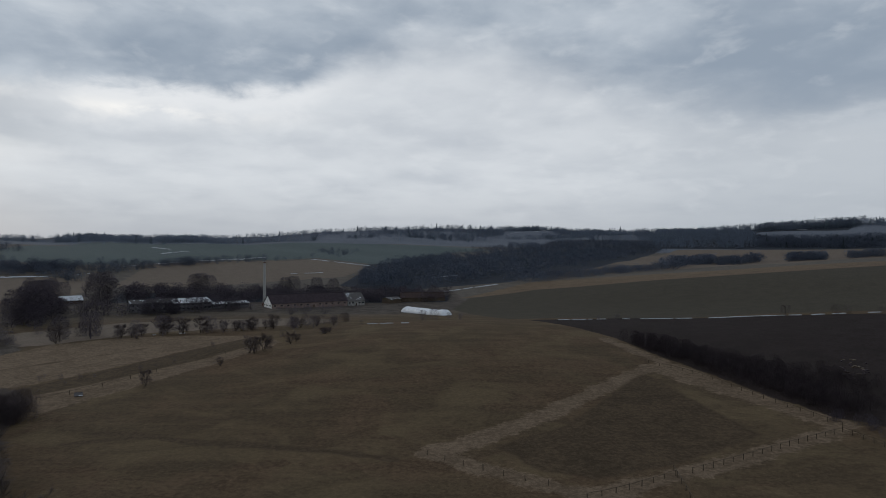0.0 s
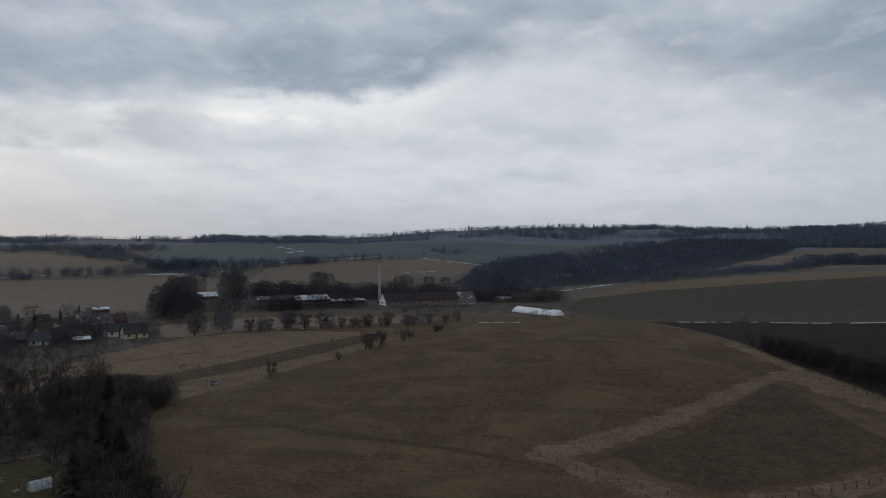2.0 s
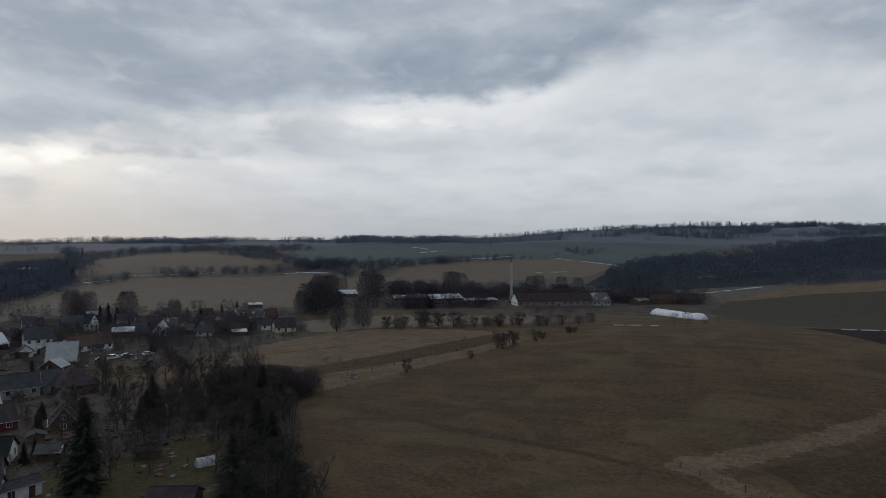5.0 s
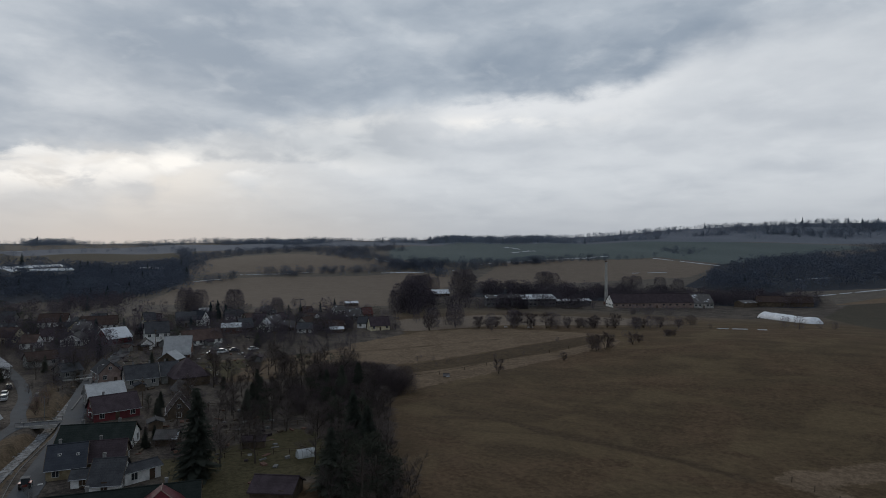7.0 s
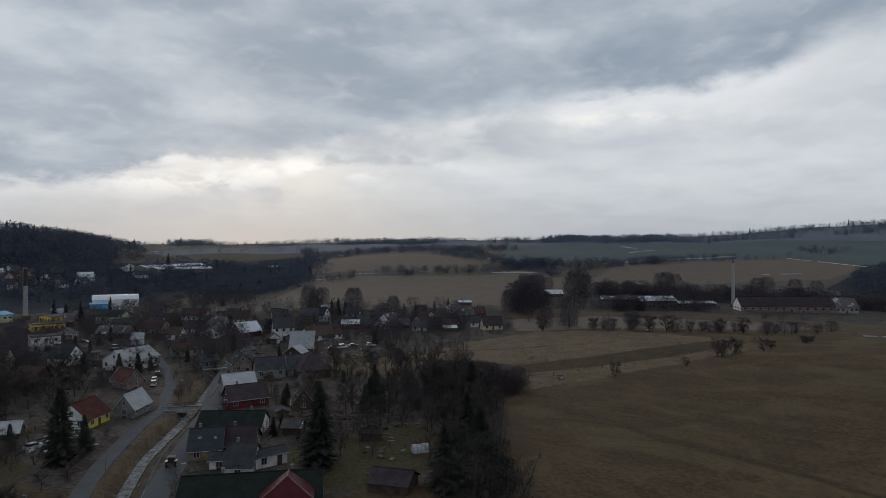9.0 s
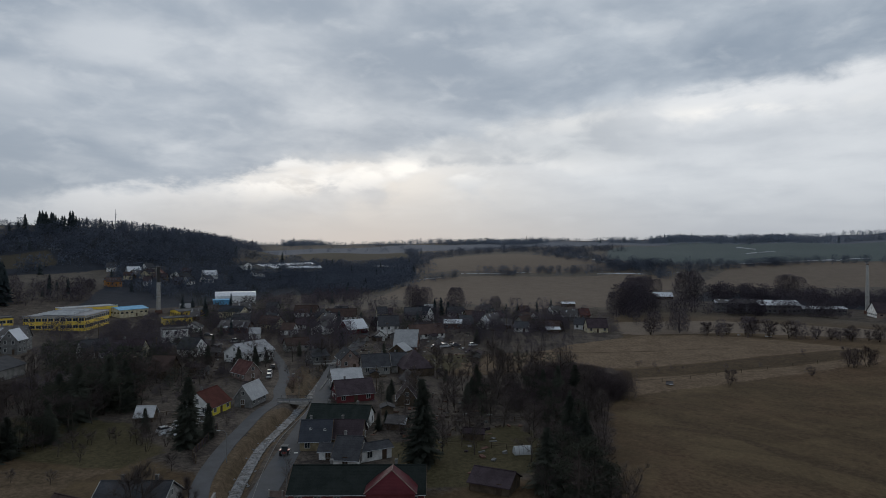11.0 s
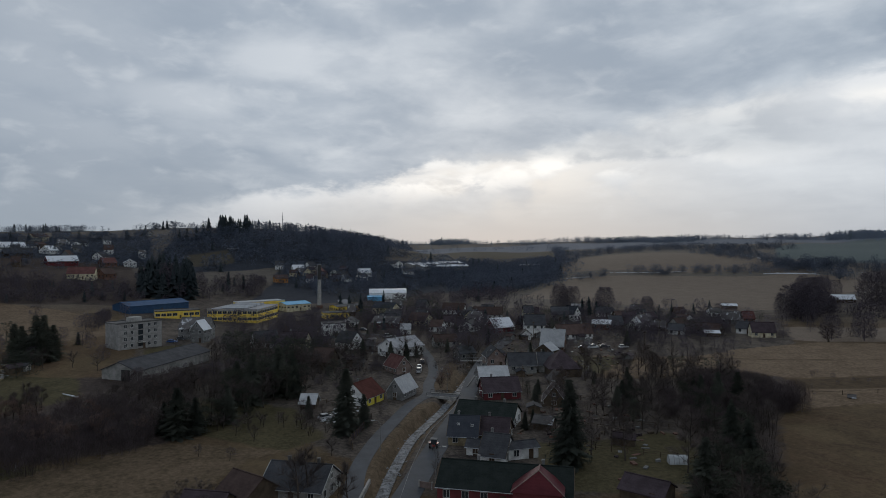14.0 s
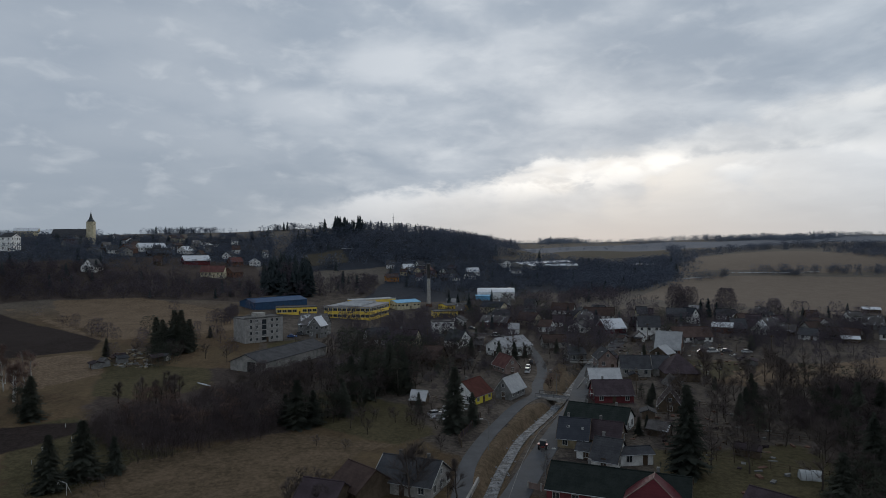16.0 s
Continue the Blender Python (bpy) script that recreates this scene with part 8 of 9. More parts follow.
tree("tree", -187.3, 310.4, 9.7, 1.05)
tree("tree", -226.8, 357.6, 11.7, 1.05)
tree("tree", -171.7, 216.2, 7.4, 1.05)
tree("tree", -192.2, 280.5, 7.6, 1.05)
tree("tree", -330.0, 321.2, 8.2, 1.05)
tree("tree", -142.3, 294.8, 7.3, 1.05)
tree("tree", -135.5, 310.3, 9.7, 1.05)
tree("tree", -115.0, 316.2, 7.5, 1.05)
tree("tree", -127.7, 312.5, 6.0, 1.05)
hedgerow("thicket", [(-153, 297), (-127, 304), (-100, 320), (-63, 335), (-48, 361)], 26, 3, 6, 1, 4, 131)
grove("tree", [(-234, 341), (-343, 520), (-337, 554), (-234, 393), (-210, 334)], 40, 9, 14, 1, 132)
grove("tree", [(-275, 251), (-277, 337), (-252, 367), (-176, 251), (-179, 203), (-188, 174)], 40, 4, 7, 1, 133)
grove("shrub", [(-211, 193), (-238, 290), (-216, 316), (-176, 251), (-170, 193), (-179, 166)], 40, 1.5, 3, 1, 134)
hedgerow("tree", [(-475, 270), (-414, 275), (-381, 296), (-331, 297), (-287, 349)], 34, 5, 9, 1, 10, 135)
grove("tree", [(-127, 94), (-181, 150), (-187, 196), (-160, 208), (-98, 128), (-92, 96), (-103, 84)], 44, 6, 9.5, 1, 136)
grove("shrub", [(-127, 94), (-181, 150), (-178, 187), (-160, 208), (-98, 128), (-90, 94), (-95, 78)], 60, 1.5, 3.2, 1, 137)
grove("thicket", [(-146, 148), (-175, 198), (-160, 207), (-111, 143), (-115, 129)], 16, 4, 7, 1, 138)
grove("russet", [(-175, 87), (-217, 112), (-221, 120), (-196, 107), (-173, 91)], 8, 3, 5, 1, 139)
grove("tree", [(-206, 108), (-305, 169), (-298, 182), (-246, 153), (-213, 123)], 12, 6, 9, 1, 140)
grove("tree", [(-233, 42), (-370, 87), (-326, 125), (-357, 194), (-280, 168), (-242, 121), (-205, 80), (-185, 54), (-188, 41)], 60, 5, 9, 1, 141)
grove("tree", [(-249, 146), (-396, 237), (-265, 346), (-206, 269), (-215, 196), (-254, 182)], 70, 4, 8, 1, 142)
grove("shrub", [(-233, 42), (-337, 80), (-357, 194), (-250, 326), (-184, 240), (-201, 157), (-188, 74), (-187, 44)], 110, 1.5, 3.5, 1, 143)
tree("tree", -330.1, 293.8, 17.3, 1.05)
tree("tree", -349.2, 277.6, 15.9, 1.05)
tree("tree", -356.7, 275.9, 16.9, 1.05)
tree("tree", -310.5, 312.5, 11.8, 1.05)
tree("tree", -291.4, 340.2, 10.8, 1.05)
tree("tree", -303.7, 327.4, 10.0, 1.05)
tree("tree", -104.5, 27.3, 10.5, 1.05)
tree("tree", -107.7, 26.5, 4.9, 1.05)
tree("tree", -108.0, 99.5, 7.9, 1.05)
tree("tree", -101.5, 86.7, 8.3, 1.05)
tree("tree", -99.9, 111.9, 6.7, 1.05)
tree("tree", -107.9, 111.5, 7.6, 1.05)
tree("tree", -85.9, 96.8, 8.1, 1.05)
tree("slim", -101.9, 34.5, 8.1)
tree("slim", -102.5, 32.9, 5.8)
grove("tree", [(-228, 71), (-384, 151), (-405, 220), (-267, 148), (-212, 92)], 40, 4, 8, 1, 159)
grove("tree", [(-236, 26), (-311, 45), (-307, 90), (-228, 76), (-186, 47), (-189, 34)], 45, 5, 9, 1, 160)
grove("thicket", [(-330, 179), (-281, 367), (-220, 287), (-250, 195), (-234, 143)], 90, 2.5, 5, 1, 161)
grove("thicket", [(-124, 92), (-159, 132), (-171, 179), (-141, 184), (-101, 132), (-94, 99), (-103, 84)], 20, 2.5, 4.5, 1, 162)
grove("thicket", [(-216, 24), (-339, 49), (-407, 177), (-357, 194), (-242, 121), (-205, 80), (-187, 44)], 90, 2.5, 5, 1, 163)
grove("shrub", [(-115, 79), (-135, 102), (-142, 119), (-95, 80), (-100, 72)], 20, 1.5, 3, 1, 164)
tree("tree", -151.8, 24.6, 4.1, 1.3)
tree("tree", -155.8, 28.1, 3.7, 1.3)
tree("tree", -156.3, 31.8, 2.8, 1.3)
tree("tree", -157.8, 35.7, 2.9, 1.3)
tree("tree", -158.6, 22.9, 3.6, 1.3)
tree("tree", -164.2, 20.8, 3.0, 1.3)
tree("tree", -154.1, 39.2, 3.3, 1.3)
tree("tree", -145.5, 27.5, 3.7, 1.3)
tree("tree", -128.5, 40.1, 3.6, 1.3)
tree("tree", -135.0, 20.7, 2.7, 1.3)
tree("tree", -140.2, 15.3, 2.5, 1.3)
grove("russet", [(-156, -28), (-182, -30), (-190, -14), (-176, 4), (-156, 9), (-148, -12)], 34, 4.0, 6.0, 1, 176)
brake("hazel_brake", [(-142, -25), (-137, -16), (-143, -7), (-147, 6), (-160, 9), (-186, 4), (-188, -8), (-168, -13), (-170, -27), (-158, -34)], 230, 2.6, 5.4, "hazel", "wide purplish-brown leafless thicket beside a meadow", 501)
brake("hazel_brake", [(-196, 6), (-214, 2), (-222, 14), (-214, 26), (-196, 18)], 70, 3.0, 5.5, "hazel", "dark leafless thicket before a storage hall", 502)
grove("slim", [(-186, -34), (-192, -26), (-194, -16), (-186, -12), (-178, -19)], 16, 5, 7.5, 1, 177)
grove("thicket", [(-150, -12), (-189, -1), (-193, 15), (-214, 35), (-182, 35), (-154, 12)], 36, 5, 8, 1, 178)
grove("birch", [(-190, -59), (-237, -74), (-244, -67), (-208, -55), (-188, -54)], 9, 8, 12, 1, 179)
grove("slim", [(-196, -1), (-225, 25), (-223, 40), (-189, 34), (-174, 13)], 26, 4, 6, 1, 180)
grove("shrub", [(-125, -39), (-135, -37), (-126, -24), (-115, -17)], 10, 1.2, 2.5, 1, 181)
grove("thicket", [(-109, 4), (-119, 9), (-116, 16), (-106, 13)], 12, 3, 4.5, 1, 182)
for x, y, tall in ((-405, -109, 5), (-378, -91, 4), (-360, -84, 5.5), (-341, -76, 5), (-312, -63, 6), (-306, -58, 5), (-330, -70, 3)):
    tree("thicket", x, y, tall, 1.3)
hedgerow("tree", [(-365, -84), (-310, -59), (-292, -42), (-383, -3)], 12, 5, 8, 1, 3, 184)
grove("tree", [(-250, -47), (-315, -36), (-310, -2), (-240, -2), (-224, -23)], 24, 4, 7, 1, 185)
hedgerow("tree", [(-395, -40), (-344, -8), (-383, -3), (-444, 34)], 14, 6, 9, 1, 3, 186)
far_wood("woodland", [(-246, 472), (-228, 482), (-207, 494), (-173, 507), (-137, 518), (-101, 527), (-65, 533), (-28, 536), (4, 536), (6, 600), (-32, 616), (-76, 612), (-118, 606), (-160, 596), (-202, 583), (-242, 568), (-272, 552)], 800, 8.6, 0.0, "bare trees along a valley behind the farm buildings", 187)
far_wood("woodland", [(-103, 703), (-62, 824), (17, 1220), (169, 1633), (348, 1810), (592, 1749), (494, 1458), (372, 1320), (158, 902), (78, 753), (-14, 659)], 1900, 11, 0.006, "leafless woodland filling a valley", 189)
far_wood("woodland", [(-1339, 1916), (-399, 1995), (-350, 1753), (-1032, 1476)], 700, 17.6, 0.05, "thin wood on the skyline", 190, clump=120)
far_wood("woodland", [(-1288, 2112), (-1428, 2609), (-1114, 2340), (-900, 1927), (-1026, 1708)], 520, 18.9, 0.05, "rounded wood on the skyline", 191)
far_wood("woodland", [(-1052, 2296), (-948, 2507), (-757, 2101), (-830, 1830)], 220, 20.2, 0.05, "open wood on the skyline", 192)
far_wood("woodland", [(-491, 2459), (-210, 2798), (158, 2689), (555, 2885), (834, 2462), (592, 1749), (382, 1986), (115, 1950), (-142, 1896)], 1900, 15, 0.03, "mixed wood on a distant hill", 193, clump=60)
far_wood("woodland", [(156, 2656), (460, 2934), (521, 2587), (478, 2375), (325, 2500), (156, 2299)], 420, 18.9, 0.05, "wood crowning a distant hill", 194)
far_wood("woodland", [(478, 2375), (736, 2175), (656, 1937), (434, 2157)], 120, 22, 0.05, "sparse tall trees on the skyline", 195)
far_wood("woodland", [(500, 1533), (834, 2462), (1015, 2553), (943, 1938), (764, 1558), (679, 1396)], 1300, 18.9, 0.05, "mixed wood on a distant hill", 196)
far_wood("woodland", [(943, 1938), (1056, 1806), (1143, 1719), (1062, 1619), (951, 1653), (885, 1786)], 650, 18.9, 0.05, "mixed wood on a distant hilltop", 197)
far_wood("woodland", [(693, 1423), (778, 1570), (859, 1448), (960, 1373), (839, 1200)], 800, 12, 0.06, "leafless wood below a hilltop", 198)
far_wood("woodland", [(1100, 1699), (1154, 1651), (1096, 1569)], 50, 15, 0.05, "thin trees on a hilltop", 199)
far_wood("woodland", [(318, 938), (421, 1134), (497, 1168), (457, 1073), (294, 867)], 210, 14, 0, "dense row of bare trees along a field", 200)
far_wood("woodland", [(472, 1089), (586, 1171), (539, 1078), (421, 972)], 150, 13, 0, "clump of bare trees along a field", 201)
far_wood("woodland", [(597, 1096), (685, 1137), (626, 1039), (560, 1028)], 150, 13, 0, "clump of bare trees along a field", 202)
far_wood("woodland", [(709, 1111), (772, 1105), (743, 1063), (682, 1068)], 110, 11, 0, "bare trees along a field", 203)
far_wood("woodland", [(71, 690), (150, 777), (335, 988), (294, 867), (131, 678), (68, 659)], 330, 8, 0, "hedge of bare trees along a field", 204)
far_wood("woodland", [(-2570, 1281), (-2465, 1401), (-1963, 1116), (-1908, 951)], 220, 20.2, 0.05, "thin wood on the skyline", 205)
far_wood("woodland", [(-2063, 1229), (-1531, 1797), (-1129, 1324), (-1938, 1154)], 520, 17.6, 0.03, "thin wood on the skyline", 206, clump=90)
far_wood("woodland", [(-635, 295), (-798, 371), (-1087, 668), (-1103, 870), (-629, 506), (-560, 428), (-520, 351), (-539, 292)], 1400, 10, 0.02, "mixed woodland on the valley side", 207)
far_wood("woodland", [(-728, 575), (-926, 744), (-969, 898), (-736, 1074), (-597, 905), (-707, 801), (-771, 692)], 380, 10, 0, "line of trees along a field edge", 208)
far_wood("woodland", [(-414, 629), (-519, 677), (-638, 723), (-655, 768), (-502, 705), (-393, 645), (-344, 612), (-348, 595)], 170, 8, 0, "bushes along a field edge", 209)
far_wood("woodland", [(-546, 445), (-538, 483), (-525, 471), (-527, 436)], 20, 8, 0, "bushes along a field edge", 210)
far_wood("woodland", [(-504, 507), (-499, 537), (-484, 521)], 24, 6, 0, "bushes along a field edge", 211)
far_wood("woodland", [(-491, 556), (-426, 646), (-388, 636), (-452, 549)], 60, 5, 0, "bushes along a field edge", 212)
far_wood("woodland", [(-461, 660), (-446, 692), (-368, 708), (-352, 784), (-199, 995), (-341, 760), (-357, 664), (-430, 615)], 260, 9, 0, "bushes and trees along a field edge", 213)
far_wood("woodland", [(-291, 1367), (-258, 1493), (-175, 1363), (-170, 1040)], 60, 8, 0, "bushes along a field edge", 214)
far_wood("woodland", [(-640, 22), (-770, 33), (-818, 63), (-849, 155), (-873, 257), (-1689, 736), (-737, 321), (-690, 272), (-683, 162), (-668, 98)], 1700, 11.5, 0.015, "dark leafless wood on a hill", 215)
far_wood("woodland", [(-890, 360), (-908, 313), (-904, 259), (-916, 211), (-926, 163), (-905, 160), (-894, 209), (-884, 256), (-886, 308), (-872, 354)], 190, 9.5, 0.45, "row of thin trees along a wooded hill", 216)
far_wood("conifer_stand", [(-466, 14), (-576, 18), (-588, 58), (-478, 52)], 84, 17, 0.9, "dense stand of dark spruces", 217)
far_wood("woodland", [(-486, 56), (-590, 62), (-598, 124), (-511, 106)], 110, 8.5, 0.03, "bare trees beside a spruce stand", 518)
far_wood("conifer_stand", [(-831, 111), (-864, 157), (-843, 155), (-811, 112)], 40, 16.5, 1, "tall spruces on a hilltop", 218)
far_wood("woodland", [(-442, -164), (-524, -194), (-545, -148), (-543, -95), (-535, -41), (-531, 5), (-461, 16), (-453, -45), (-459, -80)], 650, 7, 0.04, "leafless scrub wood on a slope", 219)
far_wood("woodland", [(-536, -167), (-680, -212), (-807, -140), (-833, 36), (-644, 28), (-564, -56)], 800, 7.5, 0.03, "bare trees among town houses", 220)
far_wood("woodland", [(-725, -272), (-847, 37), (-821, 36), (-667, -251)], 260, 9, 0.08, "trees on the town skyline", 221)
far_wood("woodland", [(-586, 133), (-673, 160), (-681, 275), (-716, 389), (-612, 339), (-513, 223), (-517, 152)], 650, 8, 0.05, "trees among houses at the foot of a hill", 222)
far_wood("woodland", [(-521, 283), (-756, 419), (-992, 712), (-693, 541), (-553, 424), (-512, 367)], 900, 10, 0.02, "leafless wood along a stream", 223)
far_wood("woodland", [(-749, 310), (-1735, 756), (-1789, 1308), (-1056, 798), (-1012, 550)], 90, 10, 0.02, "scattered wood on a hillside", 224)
tree("spruce", -813.5, 101.2, 21.9)
tree("spruce", -806.4, 93.9, 15.9)
tree("spruce", -1690.4, 743.4, 26.3)
tree("spruce", -792.0, 84.7, 13.5)
tree("spruce", -794.3, 74.7, 13.5)
tree("spruce", -780.3, 65.3, 14.0)
hedgerow("tree", [(-202, 401), (-178, 415), (-158, 434), (-136, 451)], 46, 7, 12, 1, 5, 231)
hedgerow("tree", [(-247, 405), (-216, 401), (-200, 406)], 12, 7, 11, 1, 8, 232)
hedgerow("thicket", [(-119, 446), (-60, 479)], 16, 2, 4, 1, 4, 233)
hedgerow("tree", [(-112, 422), (-75, 432)], 8, 4, 7, 1, 4, 234)
tree("tree", -246.9, 367.7, 20.5)
tree("tree", -236.2, 361.4, 23.1)
tree("tree", -234.2, 368.3, 20.2)
tree("tree", -237.7, 384.7, 16.1)
tree("tree", -238.3, 350.3, 17.0)
tree("tree", -238.2, 442.9, 26.4)
tree("tree", -241.1, 442.3, 24.7)
tree("tree", -234.7, 443.6, 22.4)
tree("tree", -217.2, 568.5, 19.5)
tree("tree", -221.6, 566.7, 18.4)
tree("tree", -210.6, 571.1, 17.9)
tree("tree", -140.4, 597.2, 17.5)
tree("tree", -147.6, 594.4, 16.4)
tree("tree", -120.6, 604.9, 16.5)
tree("tree", -105.4, 610.6, 15.5)
tree("evergreen", -155.7, 108.7, 3.9)
tree("evergreen", -150.9, 108.1, 3.6)
tree("evergreen", -207.4, 138.7, 5.6)
tree("evergreen", -305.6, 197.3, 7.5)
tree("evergreen", -213.8, 120.7, 5.5)
tree("evergreen", -180.1, 182.4, 4.1)
grove("thicket", [(-290, 53), (-396, 116), (-413, 180), (-394, 214), (-268, 145), (-214, 84), (-221, 52)], 90, 2.5, 4.5, 1, 256)
tree("spruce", -183.3, 30.1, 11.3, 1.25)
tree("spruce", -179.2, 33.6, 14.1, 1.25)
tree("spruce", -187.6, 42.5, 14.4, 1.25)
tree("spruce", -183.1, 45.9, 11.3, 1.25)
tree("spruce", -158.0, 13.9, 5.4, 1.25)
tree("spruce", -229.1, 67.2, 6.0, 1.25)
tree("spruce", -229.6, 64.7, 4.7, 1.25)
tree("evergreen", -184.2, 32.3, 9.7, 1.3)
tree("evergreen", -188.4, 38.8, 10.3, 1.3)
tree("evergreen", -180.2, 43.2, 9.9, 1.3)
tree("evergreen", -186.1, 48.8, 8.6, 1.3)
tree("evergreen", -161.1, 23.3, 5.8, 1.3)
tree("evergreen", -223.3, 67.7, 4.8, 1.3)
tree("evergreen", -159.5, 18.8, 5.7, 1.3)
tree("tree", -182.1, 35.4, 9.9)
tree("tree", -181.2, 39.3, 8.3)
tree("tree", -182.3, 49.0, 7.6)
tree("tree", -171.5, 26.3, 9.3)
tree("tree", -163.9, 22.2, 6.6)
tree("tree", -173.4, 31.3, 7.9)
grove("russet", [(-176, 0), (-225, 25), (-244, 53), (-229, 67), (-186, 51), (-171, 28), (-154, 12)], 40, 3, 5, 1, 277)
tree("spruce", -154.6, 111.7, 4.3, 1.25)
tree("spruce", -205.3, 144.7, 6.3, 1.25)
tree("spruce", -247.0, 150.8, 6.4, 1.25)
tree("spruce", -212.6, 202.1, 6.3, 1.25)
tree("spruce", -291.9, 349.7, 8.1, 1.25)
tree("spruce", -127.3, 117.4, 6.9, 1.25)
tree("spruce", -114.3, 147.6, 10.0, 1.25)
tree("tree", -157.3, 28.4, 3.6, 1.5)
tree("tree", -158.0, 31.4, 3.4, 1.5)
tree("tree", -153.5, 36.1, 3.7, 1.5)
tree("tree", -150.3, 39.6, 3.3, 1.5)
tree("tree", -157.4, 21.4, 3.7, 1.5)
grove("thicket", [(-227, 60), (-343, 90), (-343, 119), (-247, 95), (-206, 71), (-197, 60)], 18, 3, 6, 1, 290)
grove("tree", [(-257, 68), (-391, 108), (-437, 164), (-374, 185), (-266, 132), (-258, 101), (-216, 71)], 12, 5, 8, 1, 291)
grove("thicket", [(-251, 108), (-314, 164), (-232, 125), (-188, 97), (-184, 91)], 10, 3, 5, 1, 292)
grove("shrub", [(-158, 94), (-167, 115), (-156, 124), (-118, 93), (-115, 79), (-126, 75)], 16, 1.5, 3, 1, 293)
grove("tree", [(-149, 102), (-196, 155), (-173, 175), (-145, 169), (-111, 126), (-115, 102)], 16, 5, 8, 1, 294)
hedgerow("shrub", [(-152, 57), (-163, 67), (-171, 75)], 8, 1.2, 2.2, 1, 2, 295)
hedgerow("shrub", [(-120, 61), (-111, 56), (-106, 52)], 7, 1.2, 2.2, 1, 2, 296)
grove("evergreen", [(-244, 66), (-416, 121), (-422, 204), (-359, 251), (-295, 295), (-260, 341), (-216, 284), (-250, 210), (-258, 160), (-213, 99), (-192, 62)], 60, 2.5, 6, 0.9, 297)
grove("evergreen", [(-416, 121), (-500, 154), (-484, 224), (-400, 203), (-361, 152)], 22, 5, 9, 0.8, 298)
grove("spruce", [(-244, 66), (-456, 132), (-441, 214), (-317, 318), (-262, 338), (-253, 253), (-275, 171), (-229, 96)], 24, 4, 8, 1, 299)
hedgerow("evergreen", [(-292, 148), (-291, 167), (-286, 196), (-285, 223)], 16, 1.5, 3, 1.2, 3, 300)
hedgerow("evergreen", [(-290, 244), (-269, 269), (-241, 296)], 14, 1.5, 3, 1.2, 3, 301)
grove("thicket", [(-219, 111), (-285, 157), (-265, 186), (-234, 197), (-190, 154), (-186, 120)], 18, 2.5, 4.5, 1, 302)
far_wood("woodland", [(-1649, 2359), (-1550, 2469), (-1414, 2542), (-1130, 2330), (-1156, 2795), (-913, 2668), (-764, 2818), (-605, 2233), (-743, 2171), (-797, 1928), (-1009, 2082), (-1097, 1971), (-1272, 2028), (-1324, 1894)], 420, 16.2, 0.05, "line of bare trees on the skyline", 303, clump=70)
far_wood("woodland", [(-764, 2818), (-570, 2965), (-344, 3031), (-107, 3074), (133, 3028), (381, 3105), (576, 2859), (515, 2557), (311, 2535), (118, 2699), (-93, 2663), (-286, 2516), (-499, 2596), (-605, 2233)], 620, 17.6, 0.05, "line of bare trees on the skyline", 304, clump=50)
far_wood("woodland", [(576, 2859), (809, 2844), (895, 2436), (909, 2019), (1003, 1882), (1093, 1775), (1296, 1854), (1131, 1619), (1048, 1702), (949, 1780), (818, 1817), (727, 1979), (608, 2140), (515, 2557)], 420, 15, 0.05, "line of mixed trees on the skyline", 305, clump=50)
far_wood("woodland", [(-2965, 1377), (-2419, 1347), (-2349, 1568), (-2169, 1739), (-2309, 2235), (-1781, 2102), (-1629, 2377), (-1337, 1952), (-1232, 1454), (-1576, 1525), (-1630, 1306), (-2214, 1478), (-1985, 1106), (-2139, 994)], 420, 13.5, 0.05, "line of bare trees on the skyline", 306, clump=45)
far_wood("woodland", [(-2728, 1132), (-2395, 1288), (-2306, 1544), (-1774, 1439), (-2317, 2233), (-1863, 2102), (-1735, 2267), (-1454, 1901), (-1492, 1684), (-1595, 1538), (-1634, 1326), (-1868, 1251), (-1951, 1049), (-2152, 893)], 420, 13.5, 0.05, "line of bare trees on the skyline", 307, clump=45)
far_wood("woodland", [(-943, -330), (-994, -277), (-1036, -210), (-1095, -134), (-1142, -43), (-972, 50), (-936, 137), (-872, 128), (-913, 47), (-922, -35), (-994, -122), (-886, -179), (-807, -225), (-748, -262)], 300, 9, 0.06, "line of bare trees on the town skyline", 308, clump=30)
far_wood("woodland", [(-550, 520), (-506, 555), (-422, 654), (-406, 629), (-487, 534), (-530, 500)], 110, 7, 0, "hedge of bare trees between fields", 309)
far_wood("woodland", [(-789, 974), (-521, 721), (-427, 656), (-413, 630), (-501, 681), (-694, 851)], 90, 9, 0, "hedge of bare trees between fields", 310)
far_wood("woodland", [(-436, 663), (-396, 767), (-325, 847), (-311, 809), (-374, 724), (-408, 627)], 110, 8, 0, "hedge of bare trees between fields", 311)
grove("tree", [(-216, 204), (-350, 331), (-329, 376), (-226, 339), (-185, 273), (-199, 244), (-199, 208)], 34, 5, 8, 1, 312)
grove("thicket", [(-216, 204), (-329, 311), (-304, 347), (-218, 327), (-192, 282), (-205, 252), (-204, 213)], 30, 2.5, 4.5, 1, 313)
grove("evergreen", [(-119, 113), (-156, 159), (-158, 194), (-115, 154), (-82, 107), (-101, 103)], 8, 6, 10, 1.1, 314)
grove("evergreen", [(-218, 57), (-370, 97), (-385, 130), (-263, 97), (-207, 70)], 16, 4, 8, 0.9, 316)
grove("thicket", [(-144, 38), (-169, 44), (-163, 49), (-133, 43)], 8, 3, 5, 1, 317)
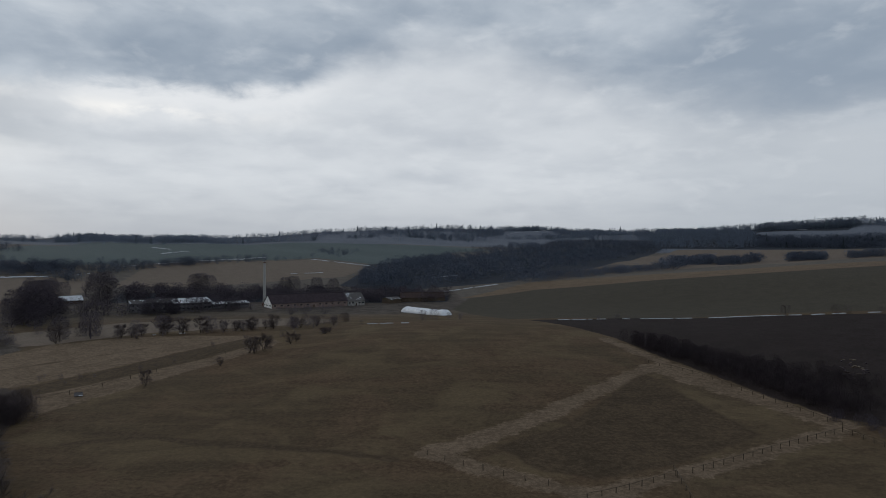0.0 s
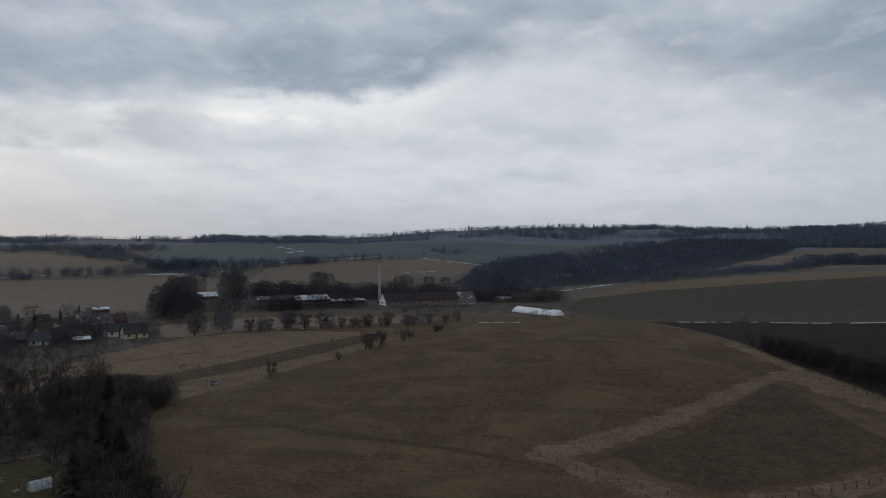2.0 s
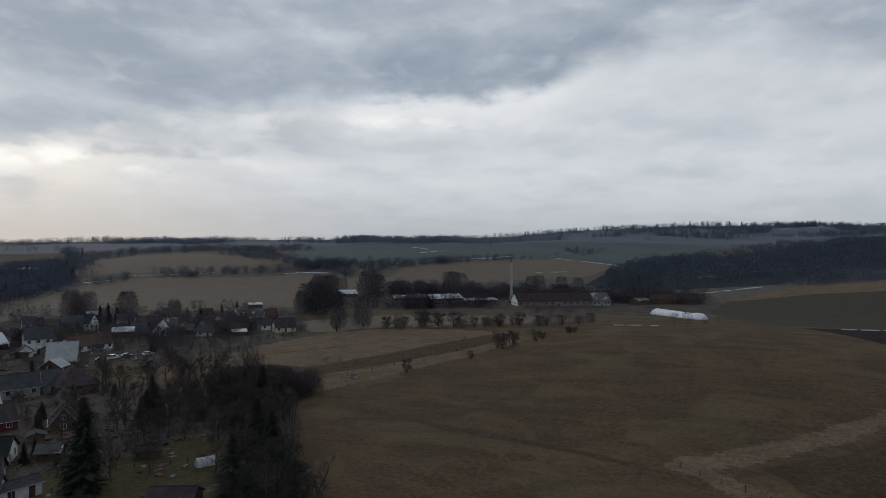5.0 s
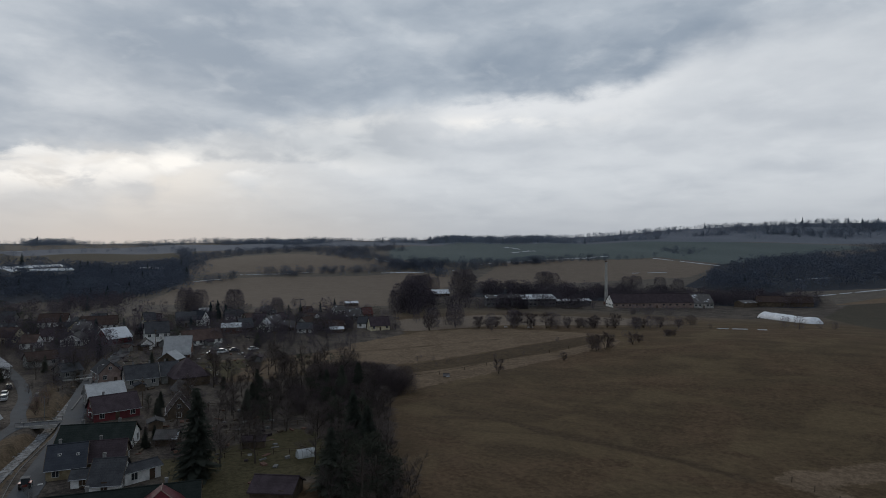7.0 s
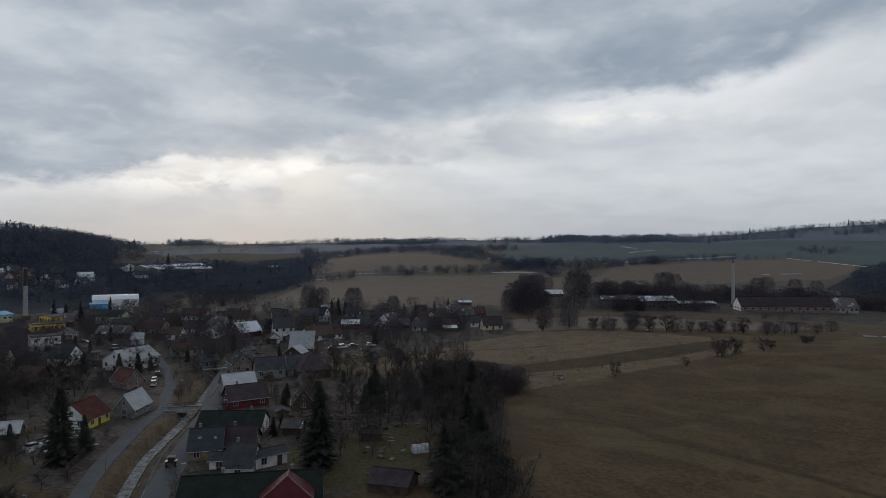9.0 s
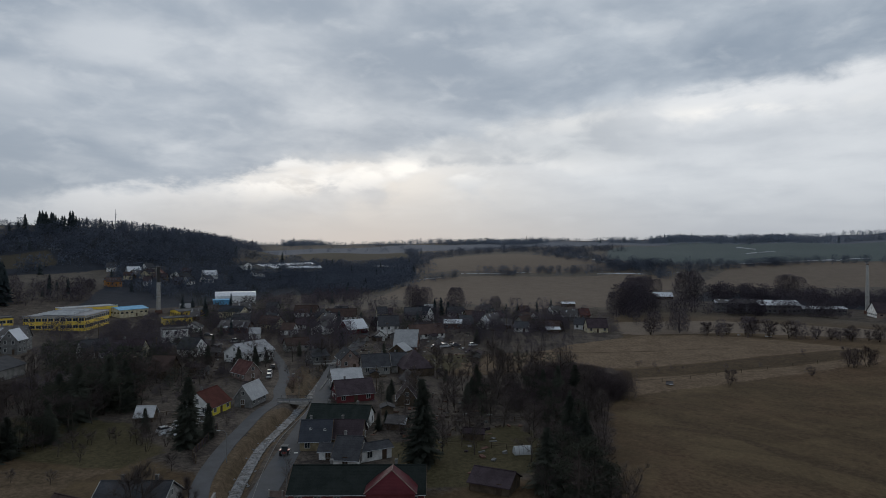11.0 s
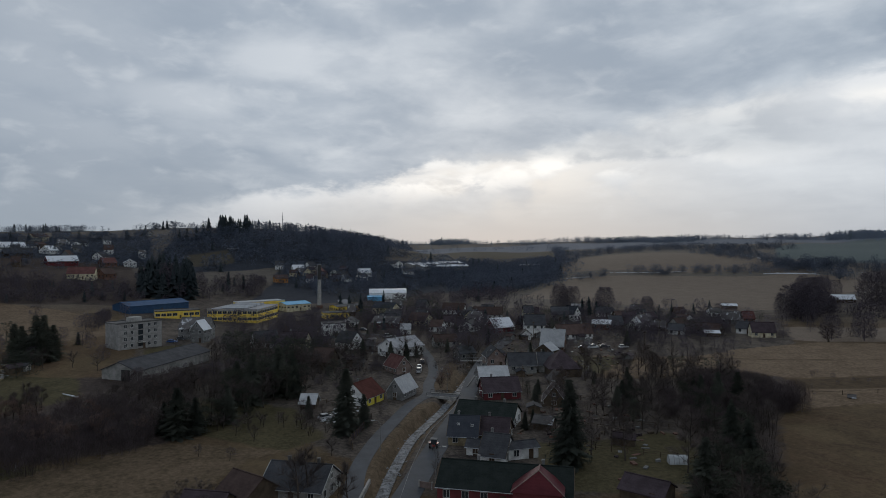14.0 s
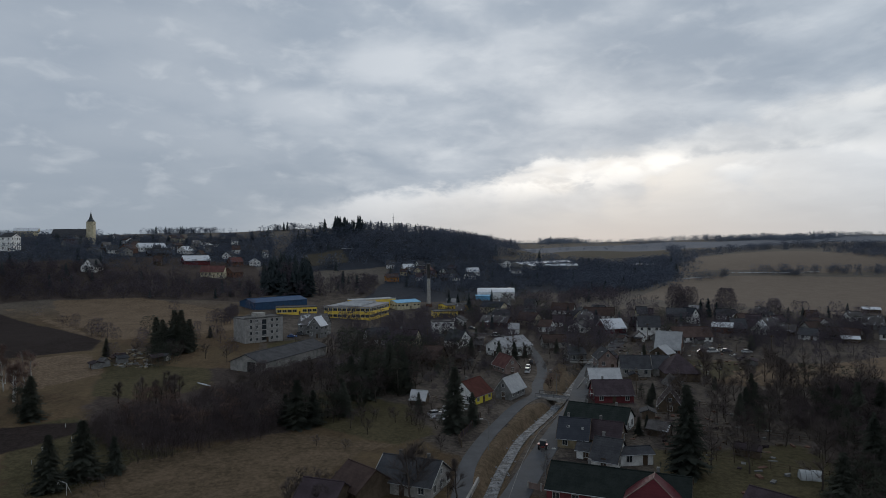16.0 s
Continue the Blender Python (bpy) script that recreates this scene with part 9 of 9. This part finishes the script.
grove("shrub", [(-227, 60), (-464, 122), (-409, 214), (-234, 123), (-198, 89), (-203, 73)], 120, 1.5, 3.4, 1, 318)
grove("shrub", [(-204, 119), (-267, 174), (-236, 230), (-146, 143), (-164, 117)], 60, 1.5, 3.4, 1, 319)
grove("thicket", [(-257, 68), (-464, 122), (-409, 214), (-266, 132), (-263, 97)], 40, 2.5, 4.5, 1, 320)
grove("shrub", [(-188, 52), (-220, 70), (-224, 93), (-184, 83), (-156, 62)], 18, 1.2, 2.4, 1, 321)
for x, y, tall in ((-248, 39, 11), (-241, 42, 12), (-258, 41, 10), (-246, 45, 10), (-225, 52, 12.5), (-228, 56, 11), (-220, 56, 12), (-216, 51, 9), (-196, 63, 8), (-239, 84, 7.5), (-256, 86, 8)):
    tree("evergreen", x, y, tall, 1.15)
grove("tree", [(-332, 40), (-342, 87), (-300, 105), (-239, 84), (-249, 64), (-264, 32)], 16, 5, 9, 1, 401)
grove("tree", [(-264, 32), (-238, 86), (-191, 69), (-200, 28)], 18, 5, 9, 1, 402)
grove("thicket", [(-264, 32), (-238, 86), (-191, 69), (-200, 28)], 18, 3, 5.5, 1.1, 403)
grove("tree", [(-294, 150), (-285, 178), (-212, 134), (-207, 118), (-222, 114)], 26, 5, 9, 1, 404)
grove("thicket", [(-260, 146), (-262, 156), (-212, 127), (-212, 120)], 14, 3, 5, 1, 405)
grove("tree", [(-450, 162), (-375, 235), (-329, 299), (-263, 356), (-203, 275), (-227, 206), (-275, 172), (-323, 116)], 150, 5, 10, 1, 406)
grove("evergreen", [(-450, 162), (-375, 235), (-329, 299), (-263, 356), (-210, 275), (-227, 206), (-275, 172), (-323, 116)], 46, 4, 9, 1, 407)
grove("thicket", [(-450, 162), (-375, 235), (-329, 299), (-263, 356), (-203, 275), (-227, 206), (-275, 172), (-323, 116)], 110, 2.5, 4.5, 1.2, 408)
grove("tree", [(-374, 45), (-376, 87), (-367, 129), (-300, 105), (-332, 40)], 30, 6, 11, 1, 409)
grove("tree", [(-236, 30), (-229, 55), (-165, 37), (-165, 15), (-188, 10)], 20, 5, 8, 1, 410)
grove("evergreen", [(-205, 26), (-200, 46), (-165, 34), (-168, 18)], 10, 7, 11, 1.2, 411)
brake("garden_scrub", [(-428, 177), (-360, 218), (-292, 232), (-258, 308), (-184, 246), (-173, 180), (-225, 179), (-287, 179), (-354, 147)], 260, 1.2, 3.0, "far_twig", "leafless hedges and shrubs between village gardens", 511, MID_LOW)
brake("garden_scrub", [(-215, 85), (-272, 131), (-335, 225), (-231, 216), (-152, 149), (-154, 128), (-166, 122), (-204, 136), (-262, 150)], 110, 1.0, 2.6, "far_twig", "leafless hedges and shrubs behind village houses", 512, MID_LOW)
brake("garden_scrub", [(-144, 99), (-152, 115), (-144, 130), (-112, 104), (-106, 84), (-113, 76), (-133, 89)], 60, 0.8, 2.4, "hazel", "low leafless shrubs about a garden", 513)
brake("garden_scrub", [(-235, 61), (-267, 101), (-211, 95), (-166, 54), (-188, 53)], 80, 1.0, 2.8, "far_twig", "leafless shrubs behind houses on a lane", 514, MID_LOW)
brake("garden_scrub", [(-300, 40), (-330, 130), (-420, 180), (-440, 120), (-340, 60)], 140, 1.4, 3.4, "far_twig", "leafless shrubs and hedges among houses", 515, MID_LOW)
far_wood("woodland", [(-106, 684), (-98, 780), (-84, 900), (-40, 1100), (10, 1240), (20, 1150), (-40, 800), (-40, 660)], 280, 10.5, 0.0, "leafless trees at the edge of a valley wood", 517)
far_wood("woodland", [(-575, 347), (-475, 252), (-469, 194), (-440, 190), (-425, 250), (-470, 320)], 150, 8, 0.03, "bare trees below a wood at the village edge", 516)
far_planting()
